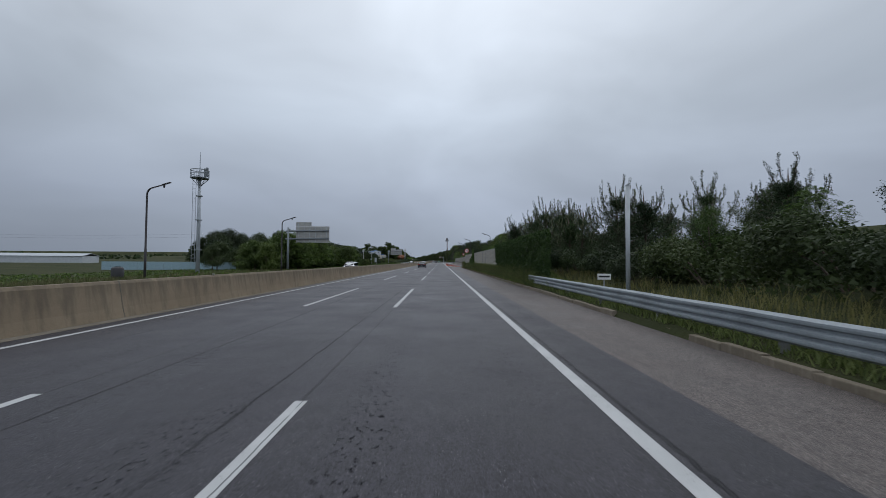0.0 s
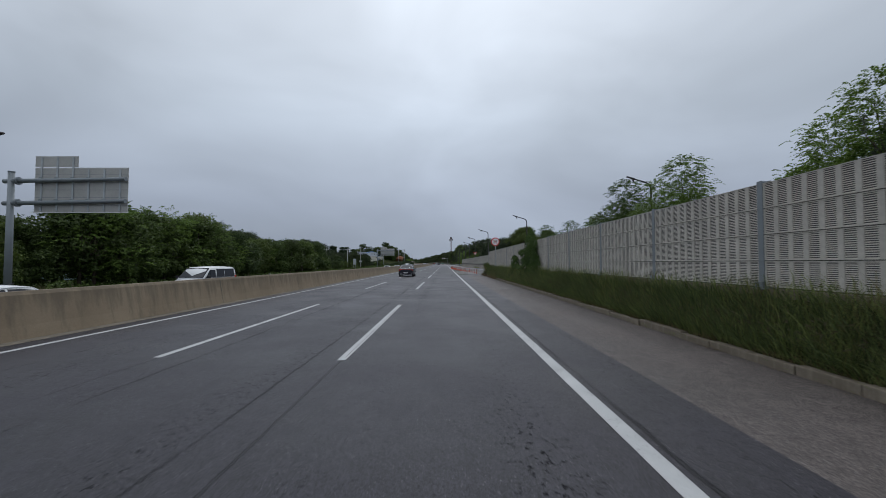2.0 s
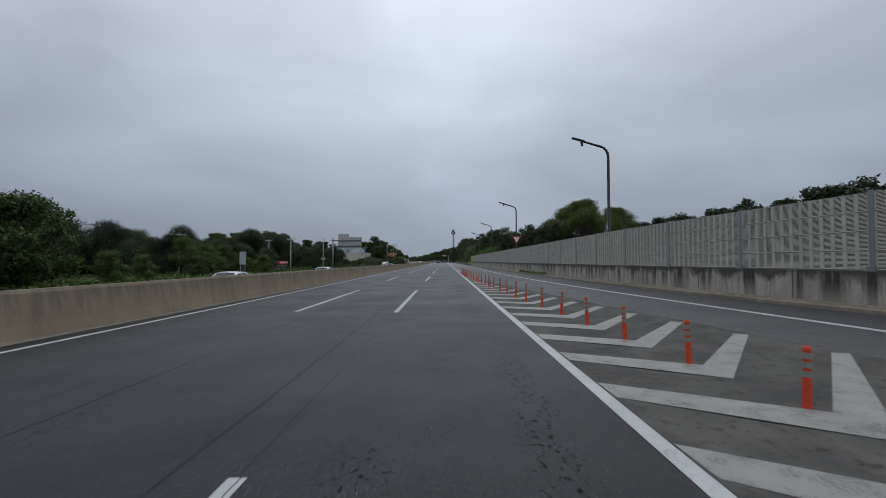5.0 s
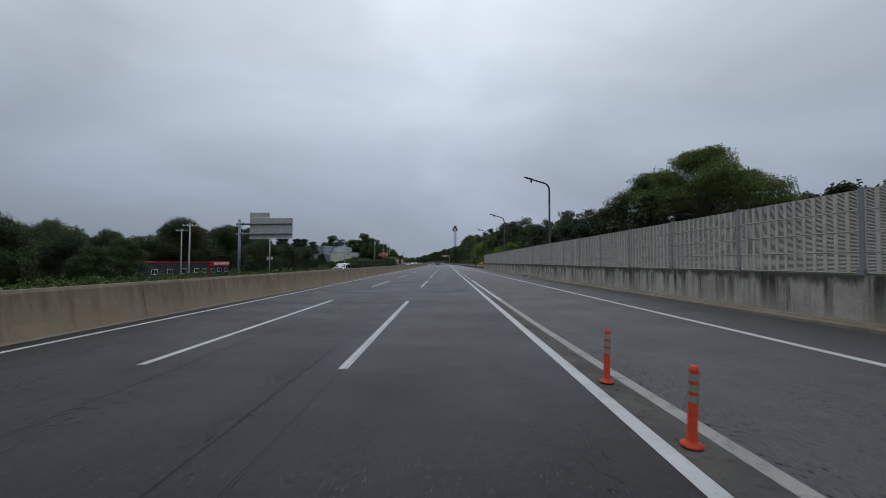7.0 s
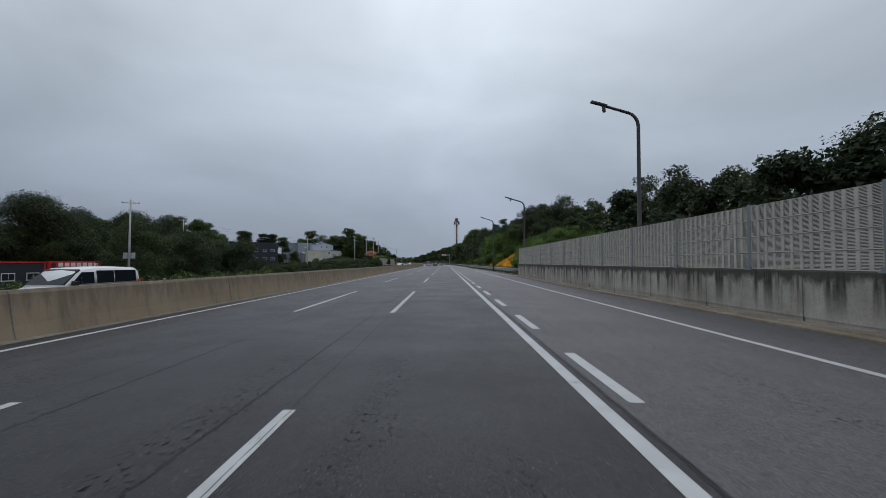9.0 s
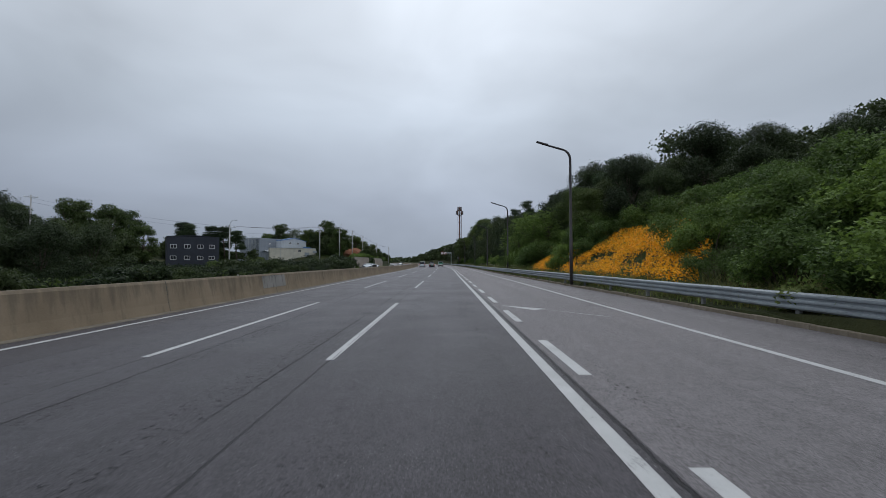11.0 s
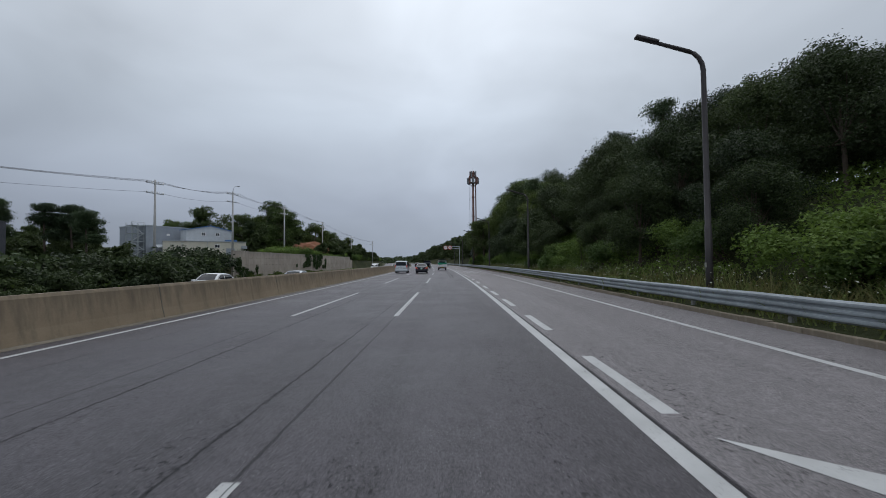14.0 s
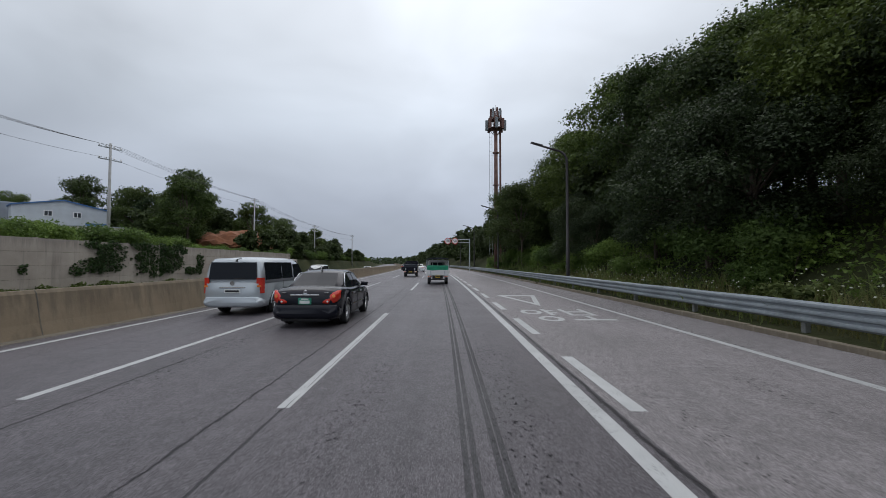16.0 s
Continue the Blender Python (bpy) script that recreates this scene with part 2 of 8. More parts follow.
def leafy(name, dark, light, spec=0.3, other=None, through_leaf=0.3):
    m = Mat(name, 0.62, spec=spec)
    r = m.island()
    base = m.mix(r, dark, light)
    if other:
        base = m.mix(m.span(m.object_random(), 0.0, 1.0, 0.0, 0.6), base, other)
    # no two plants are quite the same green
    one = m.n.new("ShaderNodeMath")
    one.operation, one.inputs[1].default_value = "FRACT", 0.0
    m.l.new(m.math("MULTIPLY", m.object_random(), 7.31), one.inputs[0])
    base = m.mix(m.span(one.outputs[0], 0.0, 1.0, 0.0, 1.0), m.mix(1.0, base, (0.58, 0.62, 0.66), "MULTIPLY"), m.mix(1.0, base, (1.30, 1.25, 1.05), "MULTIPLY"))
    patch = m.noise(m.coords("Object"), 0.6, 3)
    base = m.mix(m.span(patch, 0.3, 0.7, 0.0, 0.5), base, m.mix(1.0, base, (0.55, 0.62, 0.5), "MULTIPLY"))
    m.colour(base)
    m.b.inputs["Transmission Weight"].default_value = 0.0
    glow = m.n.new("ShaderNodeBsdfTranslucent")
    m.l.new(base, glow.inputs[0])
    both_sides = m.n.new("ShaderNodeMixShader")
    both_sides.inputs[0].default_value = through_leaf
    m.l.new(m.b.outputs[0], both_sides.inputs[1])
    m.l.new(glow.outputs[0], both_sides.inputs[2])
    m.l.new(both_sides.outputs[0], m.n["Material Output"].inputs[0])
    return m.m


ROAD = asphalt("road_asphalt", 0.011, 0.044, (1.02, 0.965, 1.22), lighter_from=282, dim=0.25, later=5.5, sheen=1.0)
SHOULDER = asphalt("shoulder_asphalt", 0.020, 0.118, (1.20, 1.0, 0.92), cracks=False)
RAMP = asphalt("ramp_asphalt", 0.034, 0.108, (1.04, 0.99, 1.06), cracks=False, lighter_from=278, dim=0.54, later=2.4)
PAINT = worn_paint("road_paint")
DUSTY_PAINT = worn_paint("dust_covered_paint", (0.28, 0.275, 0.255), 0.42)
CONCRETE = stained_concrete("barrier_concrete", (0.20, 0.157, 0.108), (0.285, 0.230, 0.162), 0.42)
OLD_CONCRETE = Mat("weathered_concrete", 0.9, spec=0.2)
ov = OLD_CONCRETE.coords("Object")
oz = OLD_CONCRETE.sep(ov)[2]
o_base = OLD_CONCRETE.mix(OLD_CONCRETE.span(OLD_CONCRETE.noise(ov, 0.7, 5, 0.65), 0.34, 0.66), (0.30, 0.28, 0.24), (0.50, 0.47, 0.42))
o_base = OLD_CONCRETE.mix(OLD_CONCRETE.span(OLD_CONCRETE.noise(ov, 24, 3, 0.6), 0.3, 0.7, 0.0, 0.35), o_base, (0.16, 0.15, 0.13))
o_run = OLD_CONCRETE.span(OLD_CONCRETE.noise(OLD_CONCRETE.coords("Object", (1.3, 1.3, 0.07)), 1.7, 6, 0.68), 0.47, 0.58)
o_run = OLD_CONCRETE.math("MULTIPLY", o_run, OLD_CONCRETE.span(oz, 0.30, 1.15, 0.15, 1.0))
o_lip = OLD_CONCRETE.math("ADD", oz, OLD_CONCRETE.math("MULTIPLY", OLD_CONCRETE.math("SUBTRACT", OLD_CONCRETE.noise(OLD_CONCRETE.coords("Object", (1.0, 1.0, 0.4)), 1.6, 5, 0.7), 0.5), 1.1))
o_dirt = OLD_CONCRETE.math("MAXIMUM", o_run, OLD_CONCRETE.span(o_lip, 1.12, 1.36, 0.0, 0.92))
OLD_CONCRETE.colour(OLD_CONCRETE.mix(o_dirt, o_base, OLD_CONCRETE.mix(OLD_CONCRETE.noise(ov, 9, 4), (0.030, 0.029, 0.026), (0.085, 0.079, 0.068))))
OLD_CONCRETE.bump(OLD_CONCRETE.noise(ov, 16, 5, 0.7), 0.5, 0.012)
OLD_CONCRETE = OLD_CONCRETE.m
KERB = stained_concrete("kerb_concrete", (0.19, 0.16, 0.12), (0.38, 0.335, 0.27), 0.4, (0.08, 0.062, 0.042), 0.2, 0.45)
GUTTER = stained_concrete("dusty_gutter_concrete", (0.13, 0.115, 0.09), (0.24, 0.21, 0.165), 0.3, top=0.2)
WALL_CONC = stained_concrete("panel_concrete", (0.30, 0.265, 0.225), (0.45, 0.405, 0.35), 0.45, (0.15, 0.14, 0.13), 3.4, 0.22)
GALV = plain("galvanised_steel", (0.42, 0.45, 0.47), 0.5, 0.35, 0.16, 2.0)
SIGN_BACK = plain("pale_sign_back", (0.40, 0.395, 0.375), 0.6, 0.1, 0.12, 1.0)
GALV_BLUE = plain("blue_grey_steel", (0.20, 0.225, 0.24), 0.5, 0.2, 0.10, 2.0)
LAMP_STEEL = plain("dark_brown_lamp_paint", (0.045, 0.04, 0.042), 0.55, 0.2, 0.25, 1.5)
PANEL = plain("pale_louvre_panel", (0.455, 0.43, 0.38), 0.7, 0.0, 0.16, 1.2)
# dark joints, and the slot shade painted behind the louvre slats
LOUVRE_DARK = plain("dark_slots_and_joints", (0.09, 0.09, 0.085), 0.9)
ORANGE = plain("orange_plastic", (0.50, 0.052, 0.018), 0.55, 0, 0.25, 9, 0.3)
REFLECT = plain("grey_reflective_band", (0.24, 0.245, 0.21), 0.45)
RED_SIGN = plain("sign_red", (0.55, 0.03, 0.03), 0.4)
WHITE_SIGN = plain("sign_white", (0.78, 0.78, 0.77), 0.4, vary=0.06)
BLACK = plain("black_paint", (0.02, 0.02, 0.022), 0.5)
BARK = plain("bark", (0.085, 0.065, 0.05), 0.9, 0, 0.35, 4)
GROUND = Mat("soil_and_grass", 0.95, spec=0.1)
gv = GROUND.coords("Object")
GROUND.colour(GROUND.mix(GROUND.span(GROUND.noise(gv, 0.13, 5, 0.65), 0.35, 0.65), (0.026, 0.034, 0.014), (0.055, 0.058, 0.026)))
GROUND.bump(GROUND.noise(gv, 2.5, 5, 0.7), 0.7, 0.15)
GROUND = GROUND.m
LEAF = leafy("deciduous_leaves", (0.026, 0.050, 0.013), (0.115, 0.172, 0.045), other=(0.100, 0.128, 0.034))
LEAF_FRESH = leafy("fresh_leaves", (0.052, 0.098, 0.020), (0.19, 0.285, 0.070), other=(0.13, 0.20, 0.050), through_leaf=0.42)
LEAF_DARK = leafy("dark_leaves", (0.016, 0.030, 0.013), (0.064, 0.096, 0.036), other=(0.056, 0.076, 0.030))
NEEDLE = leafy("pine_needles", (0.022, 0.042, 0.020), (0.070, 0.108, 0.052))
SHOOT = leafy("pale_pine_shoots", (0.09, 0.12, 0.075), (0.19, 0.22, 0.14))
IVY = leafy("ivy_leaves", (0.024, 0.056, 0.014), (0.092, 0.152, 0.040))
GRASS = leafy("tall_grass", (0.080, 0.112, 0.036), (0.25, 0.30, 0.125), through_leaf=0.5)
DRY_GRASS = leafy("dry_grass", (0.09, 0.10, 0.04), (0.22, 0.205, 0.105), through_leaf=0.5)
THATCH = leafy("matted_dry_grass", (0.10, 0.072, 0.04), (0.26, 0.20, 0.125), through_leaf=0.3)
BLOOM = leafy("yellow_flowers", (0.76, 0.29, 0.01), (0.90, 0.50, 0.02))


# ---- building blocks ----
def mesh_of(bm, name, material, smooth=False):
    me = bpy.data.meshes.new(name)
    bm.to_mesh(me)
    bm.free()
    me.materials.append(material)
    if smooth:
        me.polygons.foreach_set("use_smooth", [True] * len(me.polygons))
    return me


def part(name, bm, material, parent=None, label="", smooth=False):
    """Links a bmesh as one mesh object under a thing or a part."""
    ob = new(name, mesh_of(bm, name, material, smooth))
    ob.parent = parent
    return tagged(ob, label)


def thing(name, label, category, at=(0, 0, 0), rz=0.0, group="", kind=""):
    ob = new(name)
    ob.empty_display_size = 0.2
    ob.matrix_basis = pose(*at, 0, 0, rz)
    return tagged(ob, label, category, group, kind)


def box(bm, x0, x1, y0, y1, z0, z1, bevel=0.0):
    made = bmesh.ops.create_cube(bm, size=1.0, matrix=Matrix.LocRotScale(((x0 + x1) / 2, (y0 + y1) / 2, (z0 + z1) / 2), None, (abs(x1 - x0), abs(y1 - y0), abs(z1 - z0))))
    if bevel:
        edges = {e for v in made["verts"] for e in v.link_edges}
        bmesh.ops.bevel(bm, geom=list(edges), offset=bevel, segments=2, affect="EDGES", profile=0.6)
    return bm


def solid(*b, bevel=0.0):
    return box(bmesh.new(), *b, bevel=bevel)


def tube(bm, points, radii, sides=8, cap=True):
    """A tapered round bar through points."""
    rings = []
    pts = [Vector(p) for p in points]
    if isinstance(radii, (int, float)):
        radii = [radii] * len(pts)
    ref = None
    for i, p in enumerate(pts):
        d = (pts[min(i + 1, len(pts) - 1)] - pts[max(i - 1, 0)]).normalized()
        if ref is None or abs(d.dot(ref)) > 0.95:
            ref = Vector((1, 0, 0)) if abs(d.x) < 0.8 else Vector((0, 1, 0))
        a = d.cross(ref).normalized()
        b = d.cross(a)
        ref = b.cross(d) if False else ref
        rings.append([bm.verts.new(p + radii[i] * (math.cos(k * math.tau / sides) * a + math.sin(k * math.tau / sides) * b)) for k in range(sides)])
    for r0, r1 in zip(rings, rings[1:]):
        for k in range(sides):
            bm.faces.new((r0[k], r0[(k + 1) % sides], r1[(k + 1) % sides], r1[k]))
    if cap:
        bm.faces.new(list(reversed(rings[0])))
        bm.faces.new(rings[-1])
    return bm


def rod(points, radii, sides=8):
    return tube(bmesh.new(), points, radii, sides)


def disc(bm, centre, axis, radius, depth, sides=24, r2=None):
    """A short cylinder along an axis."""
    rot = Vector(axis).to_track_quat("Z", "Y").to_matrix().to_4x4()
    bmesh.ops.create_cone(bm, cap_ends=True, segments=sides, radius1=radius, radius2=radius if r2 is None else r2, depth=depth, matrix=Matrix.Translation(centre) @ rot)
    return bm


def stations(y0, y1, step):
    n = max(1, round((y1 - y0) / step))
    return [y0 + (y1 - y0) * i / n for i in range(n + 1)]


def strip(name, edges, ys, material, heights=None, parent=None, label=""):
    """A sheet along the road: edges are functions of y or numbers, heights likewise. Its UVs are metres across and along."""
    rows, uvs = [], []
    call = lambda f, y: f(y) if callable(f) else f  # noqa: E731
    heights = heights or [0.0] * len(edges)
    for y in ys:
        rows.append([(lane_x(y) + call(e, y), y, call(h, y)) for e, h in zip(edges, heights)])
        uvs.append([(call(e, y), y) for e in edges])
    k = len(edges)
    verts = [p for row in rows for p in row]
    faces = [(i * k + j, i * k + j + 1, (i + 1) * k + j + 1, (i + 1) * k + j) for i in range(len(ys) - 1) for j in range(k - 1)]
    me = bpy.data.meshes.new(name)
    me.from_pydata(verts, [], faces)
    layer = me.uv_layers.new(name="metres")
    flat = [c for row in uvs for c in row]
    for loop in me.loops:
        layer.data[loop.index].uv = flat[loop.vertex_index]
    me.materials.append(material)
    ob = new(name, me)
    ob.parent = parent
    return tagged(ob, label)


def sweep(profile, ys, offset=0.0, z=0.0, cap=True):
    """A closed profile (across, up) drawn along the road."""
    bm = bmesh.new()
    call = lambda f, y: f(y) if callable(f) else f  # noqa: E731
    rings = [[bm.verts.new((lane_x(y) + call(offset, y) + px, y, call(z, y) + pz)) for px, pz in profile] for y in ys]
    k = len(profile)
    for a, b in zip(rings, rings[1:]):
        for j in range(k):
            bm.faces.new((a[j], b[j], b[(j + 1) % k], a[(j + 1) % k]))
    if cap:
        bm.faces.new(rings[0])
        bm.faces.new(list(reversed(rings[-1])))
    bmesh.ops.recalc_face_normals(bm, faces=bm.faces)
    return bm


def leaf_mesh(name, centres, size, material, out=None, droop=0.25, longer=1.5, rng=None, corners=4):
    """Many small leaf blades, bent kites or narrow triangles, facing outwards and up at random."""
    rng = rng or np.random.default_rng(1)
    n = len(centres)
    face = rng.normal(size=(n, 3)) * 0.75
    if out is not None:
        face += out * 0.9
    face[:, 2] += 0.5
    face /= np.linalg.norm(face, axis=1)[:, None]
    along = np.cross(face, rng.normal(size=(n, 3)))
    along /= np.linalg.norm(along, axis=1)[:, None]
    side = np.cross(face, along)
    s = (size * rng.uniform(0.6, 1.35, n))[:, None]
    a = centres - along * s * longer * 0.5
    b = centres + side * s * 0.5 - face * s * droop * 0.5
    c = centres + along * s * longer * 0.5 - face * s * droop
    d = centres - side * s * 0.5 - face * s * droop * 0.5
    verts = np.stack([a, b, c, d] if corners == 4 else [b, c, d], 1).reshape(-1, 3)
    if corners == 3:
        verts[0::3] -= along * s * longer * 0.3
        verts[2::3] -= along * s * longer * 0.3
    k = corners
    me = bpy.data.meshes.new(name)
    me.vertices.add(k * n)
    me.vertices.foreach_set("co", verts.ravel())
    me.loops.add(k * n)
    me.loops.foreach_set("vertex_index", np.arange(k * n))
    me.polygons.add(n)
    me.polygons.foreach_set("loop_start", np.arange(0, k * n, k))
    me.polygons.foreach_set("loop_total", np.full(n, k))
    me.update()
    me.materials.append(material)
    return me


def blades(name, roots, heights, material, width=0.02, lean=0.35, rng=None, over=None):
    """Grass: each blade a narrow bent strip of three triangles."""
    rng = rng or np.random.default_rng(2)
    n = len(roots)
    ang = rng.uniform(0, math.tau, n)
    side = np.stack([np.cos(ang), np.sin(ang), 0 * ang], 1) * (width * rng.uniform(0.6, 1.4, n))[:, None]
    tip_a = rng.uniform(0, math.tau, n) if over is None else rng.normal(over, 0.8, n)
    bend = np.stack([np.cos(tip_a), np.sin(tip_a), 0 * tip_a], 1) * (heights * lean * rng.uniform(0.3, 1.6, n))[:, None]
    up = np.zeros((n, 3))
    up[:, 2] = heights
    mid = roots + up * 0.6 + bend * 0.35
    tip = roots + up * rng.uniform(0.8, 1.0, n)[:, None] + bend
    verts = np.stack([roots - side, roots + side, mid + side * 0.8, mid - side * 0.8, tip], 1).reshape(-1, 3)
    base = np.arange(n)[:, None] * 5
    loops = np.concatenate([base + [0, 1, 2, 3], base + [3, 2, 4]], 1).ravel()
    me = bpy.data.meshes.new(name)
    me.vertices.add(5 * n)
    me.vertices.foreach_set("co", verts.ravel())
    me.loops.add(7 * n)
    me.loops.foreach_set("vertex_index", loops)
    me.polygons.add(2 * n)
    starts = (np.arange(n)[:, None] * 7 + [0, 4]).ravel()
    me.polygons.foreach_set("loop_start", starts)
    me.polygons.foreach_set("loop_total", np.tile([4, 3], n))
    me.update()
    me.materials.append(material)
    return me


# ---- the lie of the land ----
def smooth(a, b, y):
    t = min(1.0, max(0.0, (y - a) / (b - a)))
    return t * t * (3 - 2 * t)


def wall_x(y):
    """Line of the long noise wall beside the slip road."""
    return 9.4 + 0.0030 * max(0.0, 150 - y) ** 2


def gore_x(y):
    """The slip road's left edge line, closing in on the lane."""
    return 2.32 + 2.7 * (max(0.0, 185 - y) / 46) ** 2


def kerb_x(y):
    """Outer kerb of the merging lane."""
    return 9.45 - 1.65 * smooth(268, 348, y) - 2.4 * smooth(480, 640, y)


def ramp_z(u, y):
    """The slip road lies a little higher than the lane until it merges."""
    return float(np.interp(y, (103, 124, 142, 165, 190, 215, 246), (0.0, 0.060, 0.062, 0.046, 0.032, 0.018, 0.0))) * max(0.0, u - 2.4)


WALL_END, RAIL_FROM = 272.0, 270.0


def ground_z(u, y):
    if u < -26:
        far = -26 - u
        z = -0.45 - 3.0 * smooth(185, 240, y) * (1 - smooth(350, 388, y)) * smooth(2, 22, far) - 0.9 * smooth(3, 20, far) * (1 - smooth(150, 240, y))
        lift = smooth(384, 398, y) * (1 - smooth(640, 800, y))
        yard = smooth(6, 18, far) * (1 - smooth(448, 466, y))
        return z + lift * (2.9 * smooth(1.2, 3.0, far) * (1 - 0.85 * yard) + 2.6 * smooth(12, 34, far) * smooth(415, 440, y) * (1 - yard)) + 5 * smooth(60, 130, far) * smooth(150, 330, y)
    near = 5.45 if y < 105 else (wall_x(y) + 0.6 if y < WALL_END else kerb_x(y) + 0.1)
    if u < near + 0.02:
        return -0.08 if u > -9.6 else -0.55
    # bank beside the first guard rail and behind the first noise wall
    a = 0.12 + 0.22 * min(3.5, u - 5.45) + 0.03 * max(0.0, u - 9)
    b = 0.15 + 1.05 * smooth(5.5, 6.1, u) + 0.02 * max(0.0, u - 8)
    first = a + (b - a) * smooth(18, 27, y)
    second = 1.35 + 0.07 * max(0.0, u - wall_x(y) - 2)
    v = u - kerb_x(y)
    third = 0.10 + 0.12 * min(v, 1.6) + 0.62 * max(0.0, min(v - 1.8, 6.5)) + 0.28 * max(0.0, min(v - 8.3, 8)) + 0.08 * max(0.0, v - 16.3)
    third *= 1 - 0.8 * smooth(560, 900, y)
    z = first + (second - first) * smooth(100, 106, y)
    return z + (third - z) * smooth(262, 284, y)


def at_road(u, y, dz=0.0):
    """World place from metres beside the lane's middle and along it."""
    return (lane_x(y) + u, y, ground_z(u, y) + dz)


us = [-4000, -1500, -700, -400, -250, -180, -140, -110, -90, -75, -62, -54, -47, -42, -38, -34, -31, -29, -27.6, -27.1, -26, -18, -10, -9.6, -9.5, -8, 2, 5.3, 5.5, 5.7, 5.9, 6.1, 6.5, 7.2] + [7.5 + 0.1 * i for i in range(24)] + [10.0, 10.2, 10.6, 11, 11.4, 11.8, 12.2, 12.6, 13, 13.5, 14, 14.5, 15, 15.5, 16, 16.5, 17, 17.5, 18, 18.5, 19, 19.5, 20, 20.5, 21, 22, 25, 28, 32, 38, 46, 58, 75, 100, 150, 250, 400, 700, 1500, 4000]
ys = [-4000, -1200, -500, -200, -90] + [-60 + 4 * i for i in range(176)] + [670, 720, 800, 900, 1050, 1300, 1800, 2600, 4500]
verts = [(lane_x(y) + u, y, ground_z(u, y) + (0.12 * noise.noise((u * 0.3, y * 0.3, 0)) if abs(u) < 300 and not -26 < u < 10 else 0)) for y in ys for u in us]
k = len(us)
me = bpy.data.meshes.new("ground")
me.from_pydata(verts, [], [(i * k + j, i * k + j + 1, (i + 1) * k + j + 1, (i + 1) * k + j) for i in range(len(ys) - 1) for j in range(k - 1)])
me.materials.append(GROUND)
tagged(new("ground", me), "grassy earth verges and wooded banks beside the motorway", "ground", kind="structure")

# ---- road surfaces ----
LONG = [-120, -80] + stations(-60, 104, 4) + [104.01] + stations(108, 700, 4) + [760, 840, 940, 1060, 1200, 1400]
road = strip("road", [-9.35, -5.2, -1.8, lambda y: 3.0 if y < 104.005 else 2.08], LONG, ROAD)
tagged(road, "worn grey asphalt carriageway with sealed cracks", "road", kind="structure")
shoulder = strip("pavement", [3.0, 4.2, 5.32], stations(-100, 104, 3), SHOULDER, [0.0, 0.0, 0.0])
tagged(shoulder, "brownish patched asphalt hard shoulder", "shoulder", kind="structure")


def ramp_edge(y):
    return wall_x(y) - 0.02 if y < WALL_END else kerb_x(y) + 0.02


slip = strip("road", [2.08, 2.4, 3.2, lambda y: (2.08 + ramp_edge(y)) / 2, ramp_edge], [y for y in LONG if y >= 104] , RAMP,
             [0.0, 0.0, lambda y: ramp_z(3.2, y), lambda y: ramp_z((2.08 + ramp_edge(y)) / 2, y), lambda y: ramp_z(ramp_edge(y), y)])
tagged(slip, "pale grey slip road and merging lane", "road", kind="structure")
far_side = strip("road", [-25.6, -18, -10.0], LONG, ROAD, [-0.45, -0.45, -0.45])
tagged(far_side, "asphalt carriageway of the oncoming traffic", "road", kind="structure")
gutter = strip("pavement", [-9.36, -8.93], LONG, GUTTER, [0.006, 0.006])
tagged(gutter, "dusty concrete gutter along the median barrier", "gutter", kind="structure")


def mark(name, u0, u1, y0, y1, parent, paint=None, z=0.004):
    """A painted bar on the road."""
    lift = lambda u: (lambda y: ramp_z(u if not callable(u) else u(y), y) + z)  # noqa: E731
    return strip(name, [u0, u1], stations(y0, y1, 4), paint or PAINT, [lift(u0), lift(u1)], parent)


def outer_line(y):
    return float(np.interp(y, (112, 130, 142, 152, 165, 215, 250, 306, 350, 420), (10.0, 8.1, 7.1, 6.7, 6.4, 6.36, 6.3, 6.26, 5.9, 5.95)))


DIRT = Mat("road_dirt", 0.92, spec=0.15)
dv = DIRT.coords("UV")
DIRT.colour(DIRT.mix(DIRT.span(DIRT.noise(dv, 6, 5, 0.75), 0.34, 0.46), (0.040, 0.038, 0.034), DIRT.mix(DIRT.span(DIRT.noise(dv, 1.1, 4), 0.35, 0.65), (0.062, 0.059, 0.055), (0.105, 0.099, 0.090))))
DIRT.bump(DIRT.noise(dv, 14, 5, 0.75), 0.8, 0.02)
DIRT = DIRT.m
def dirt_edge(y):
    return gore_x(y) - 0.10 + 0.14 * noise.noise((0, y * 0.9, 4))


dirt_cols = [lambda y, f=f: 1.93 + (dirt_edge(y) - 1.93) * f for f in (0.0, 0.25, 0.5, 0.75, 1.0)]
dirt = strip("dirt", dirt_cols, stations(108, 190, 0.5), DIRT, [lambda y, c=c: ramp_z(c(y), y) + 0.003 for c in dirt_cols])
tagged(dirt, "dust and crumbled grit lying between the lane lines", "road dirt", kind="structure")

lines = thing("road_marking", "worn white lane lines, dashes and edge lines", "road marking", kind="structure")
mark("edge_line", -8.46, -8.31, -60, 900, lines)
mark("edge_line", lambda y: 1.73 + 0.07 * smooth(322, 346, y) * (1 - smooth(374, 392, y)), lambda y: 1.92 + 0.09 * smooth(322, 346, y) * (1 - smooth(374, 392, y)), -60, 900, lines)
mark("edge_line", lambda y: outer_line(y), lambda y: outer_line(y) + 0.17, 112, 620, lines)
for y0, y1 in ((160.4, 161.5), (162.1, 189)):
    mark("gore_line", lambda y: gore_x(y) - 0.09, lambda y: gore_x(y) + 0.09, y0, y1, lines, DUSTY_PAINT)
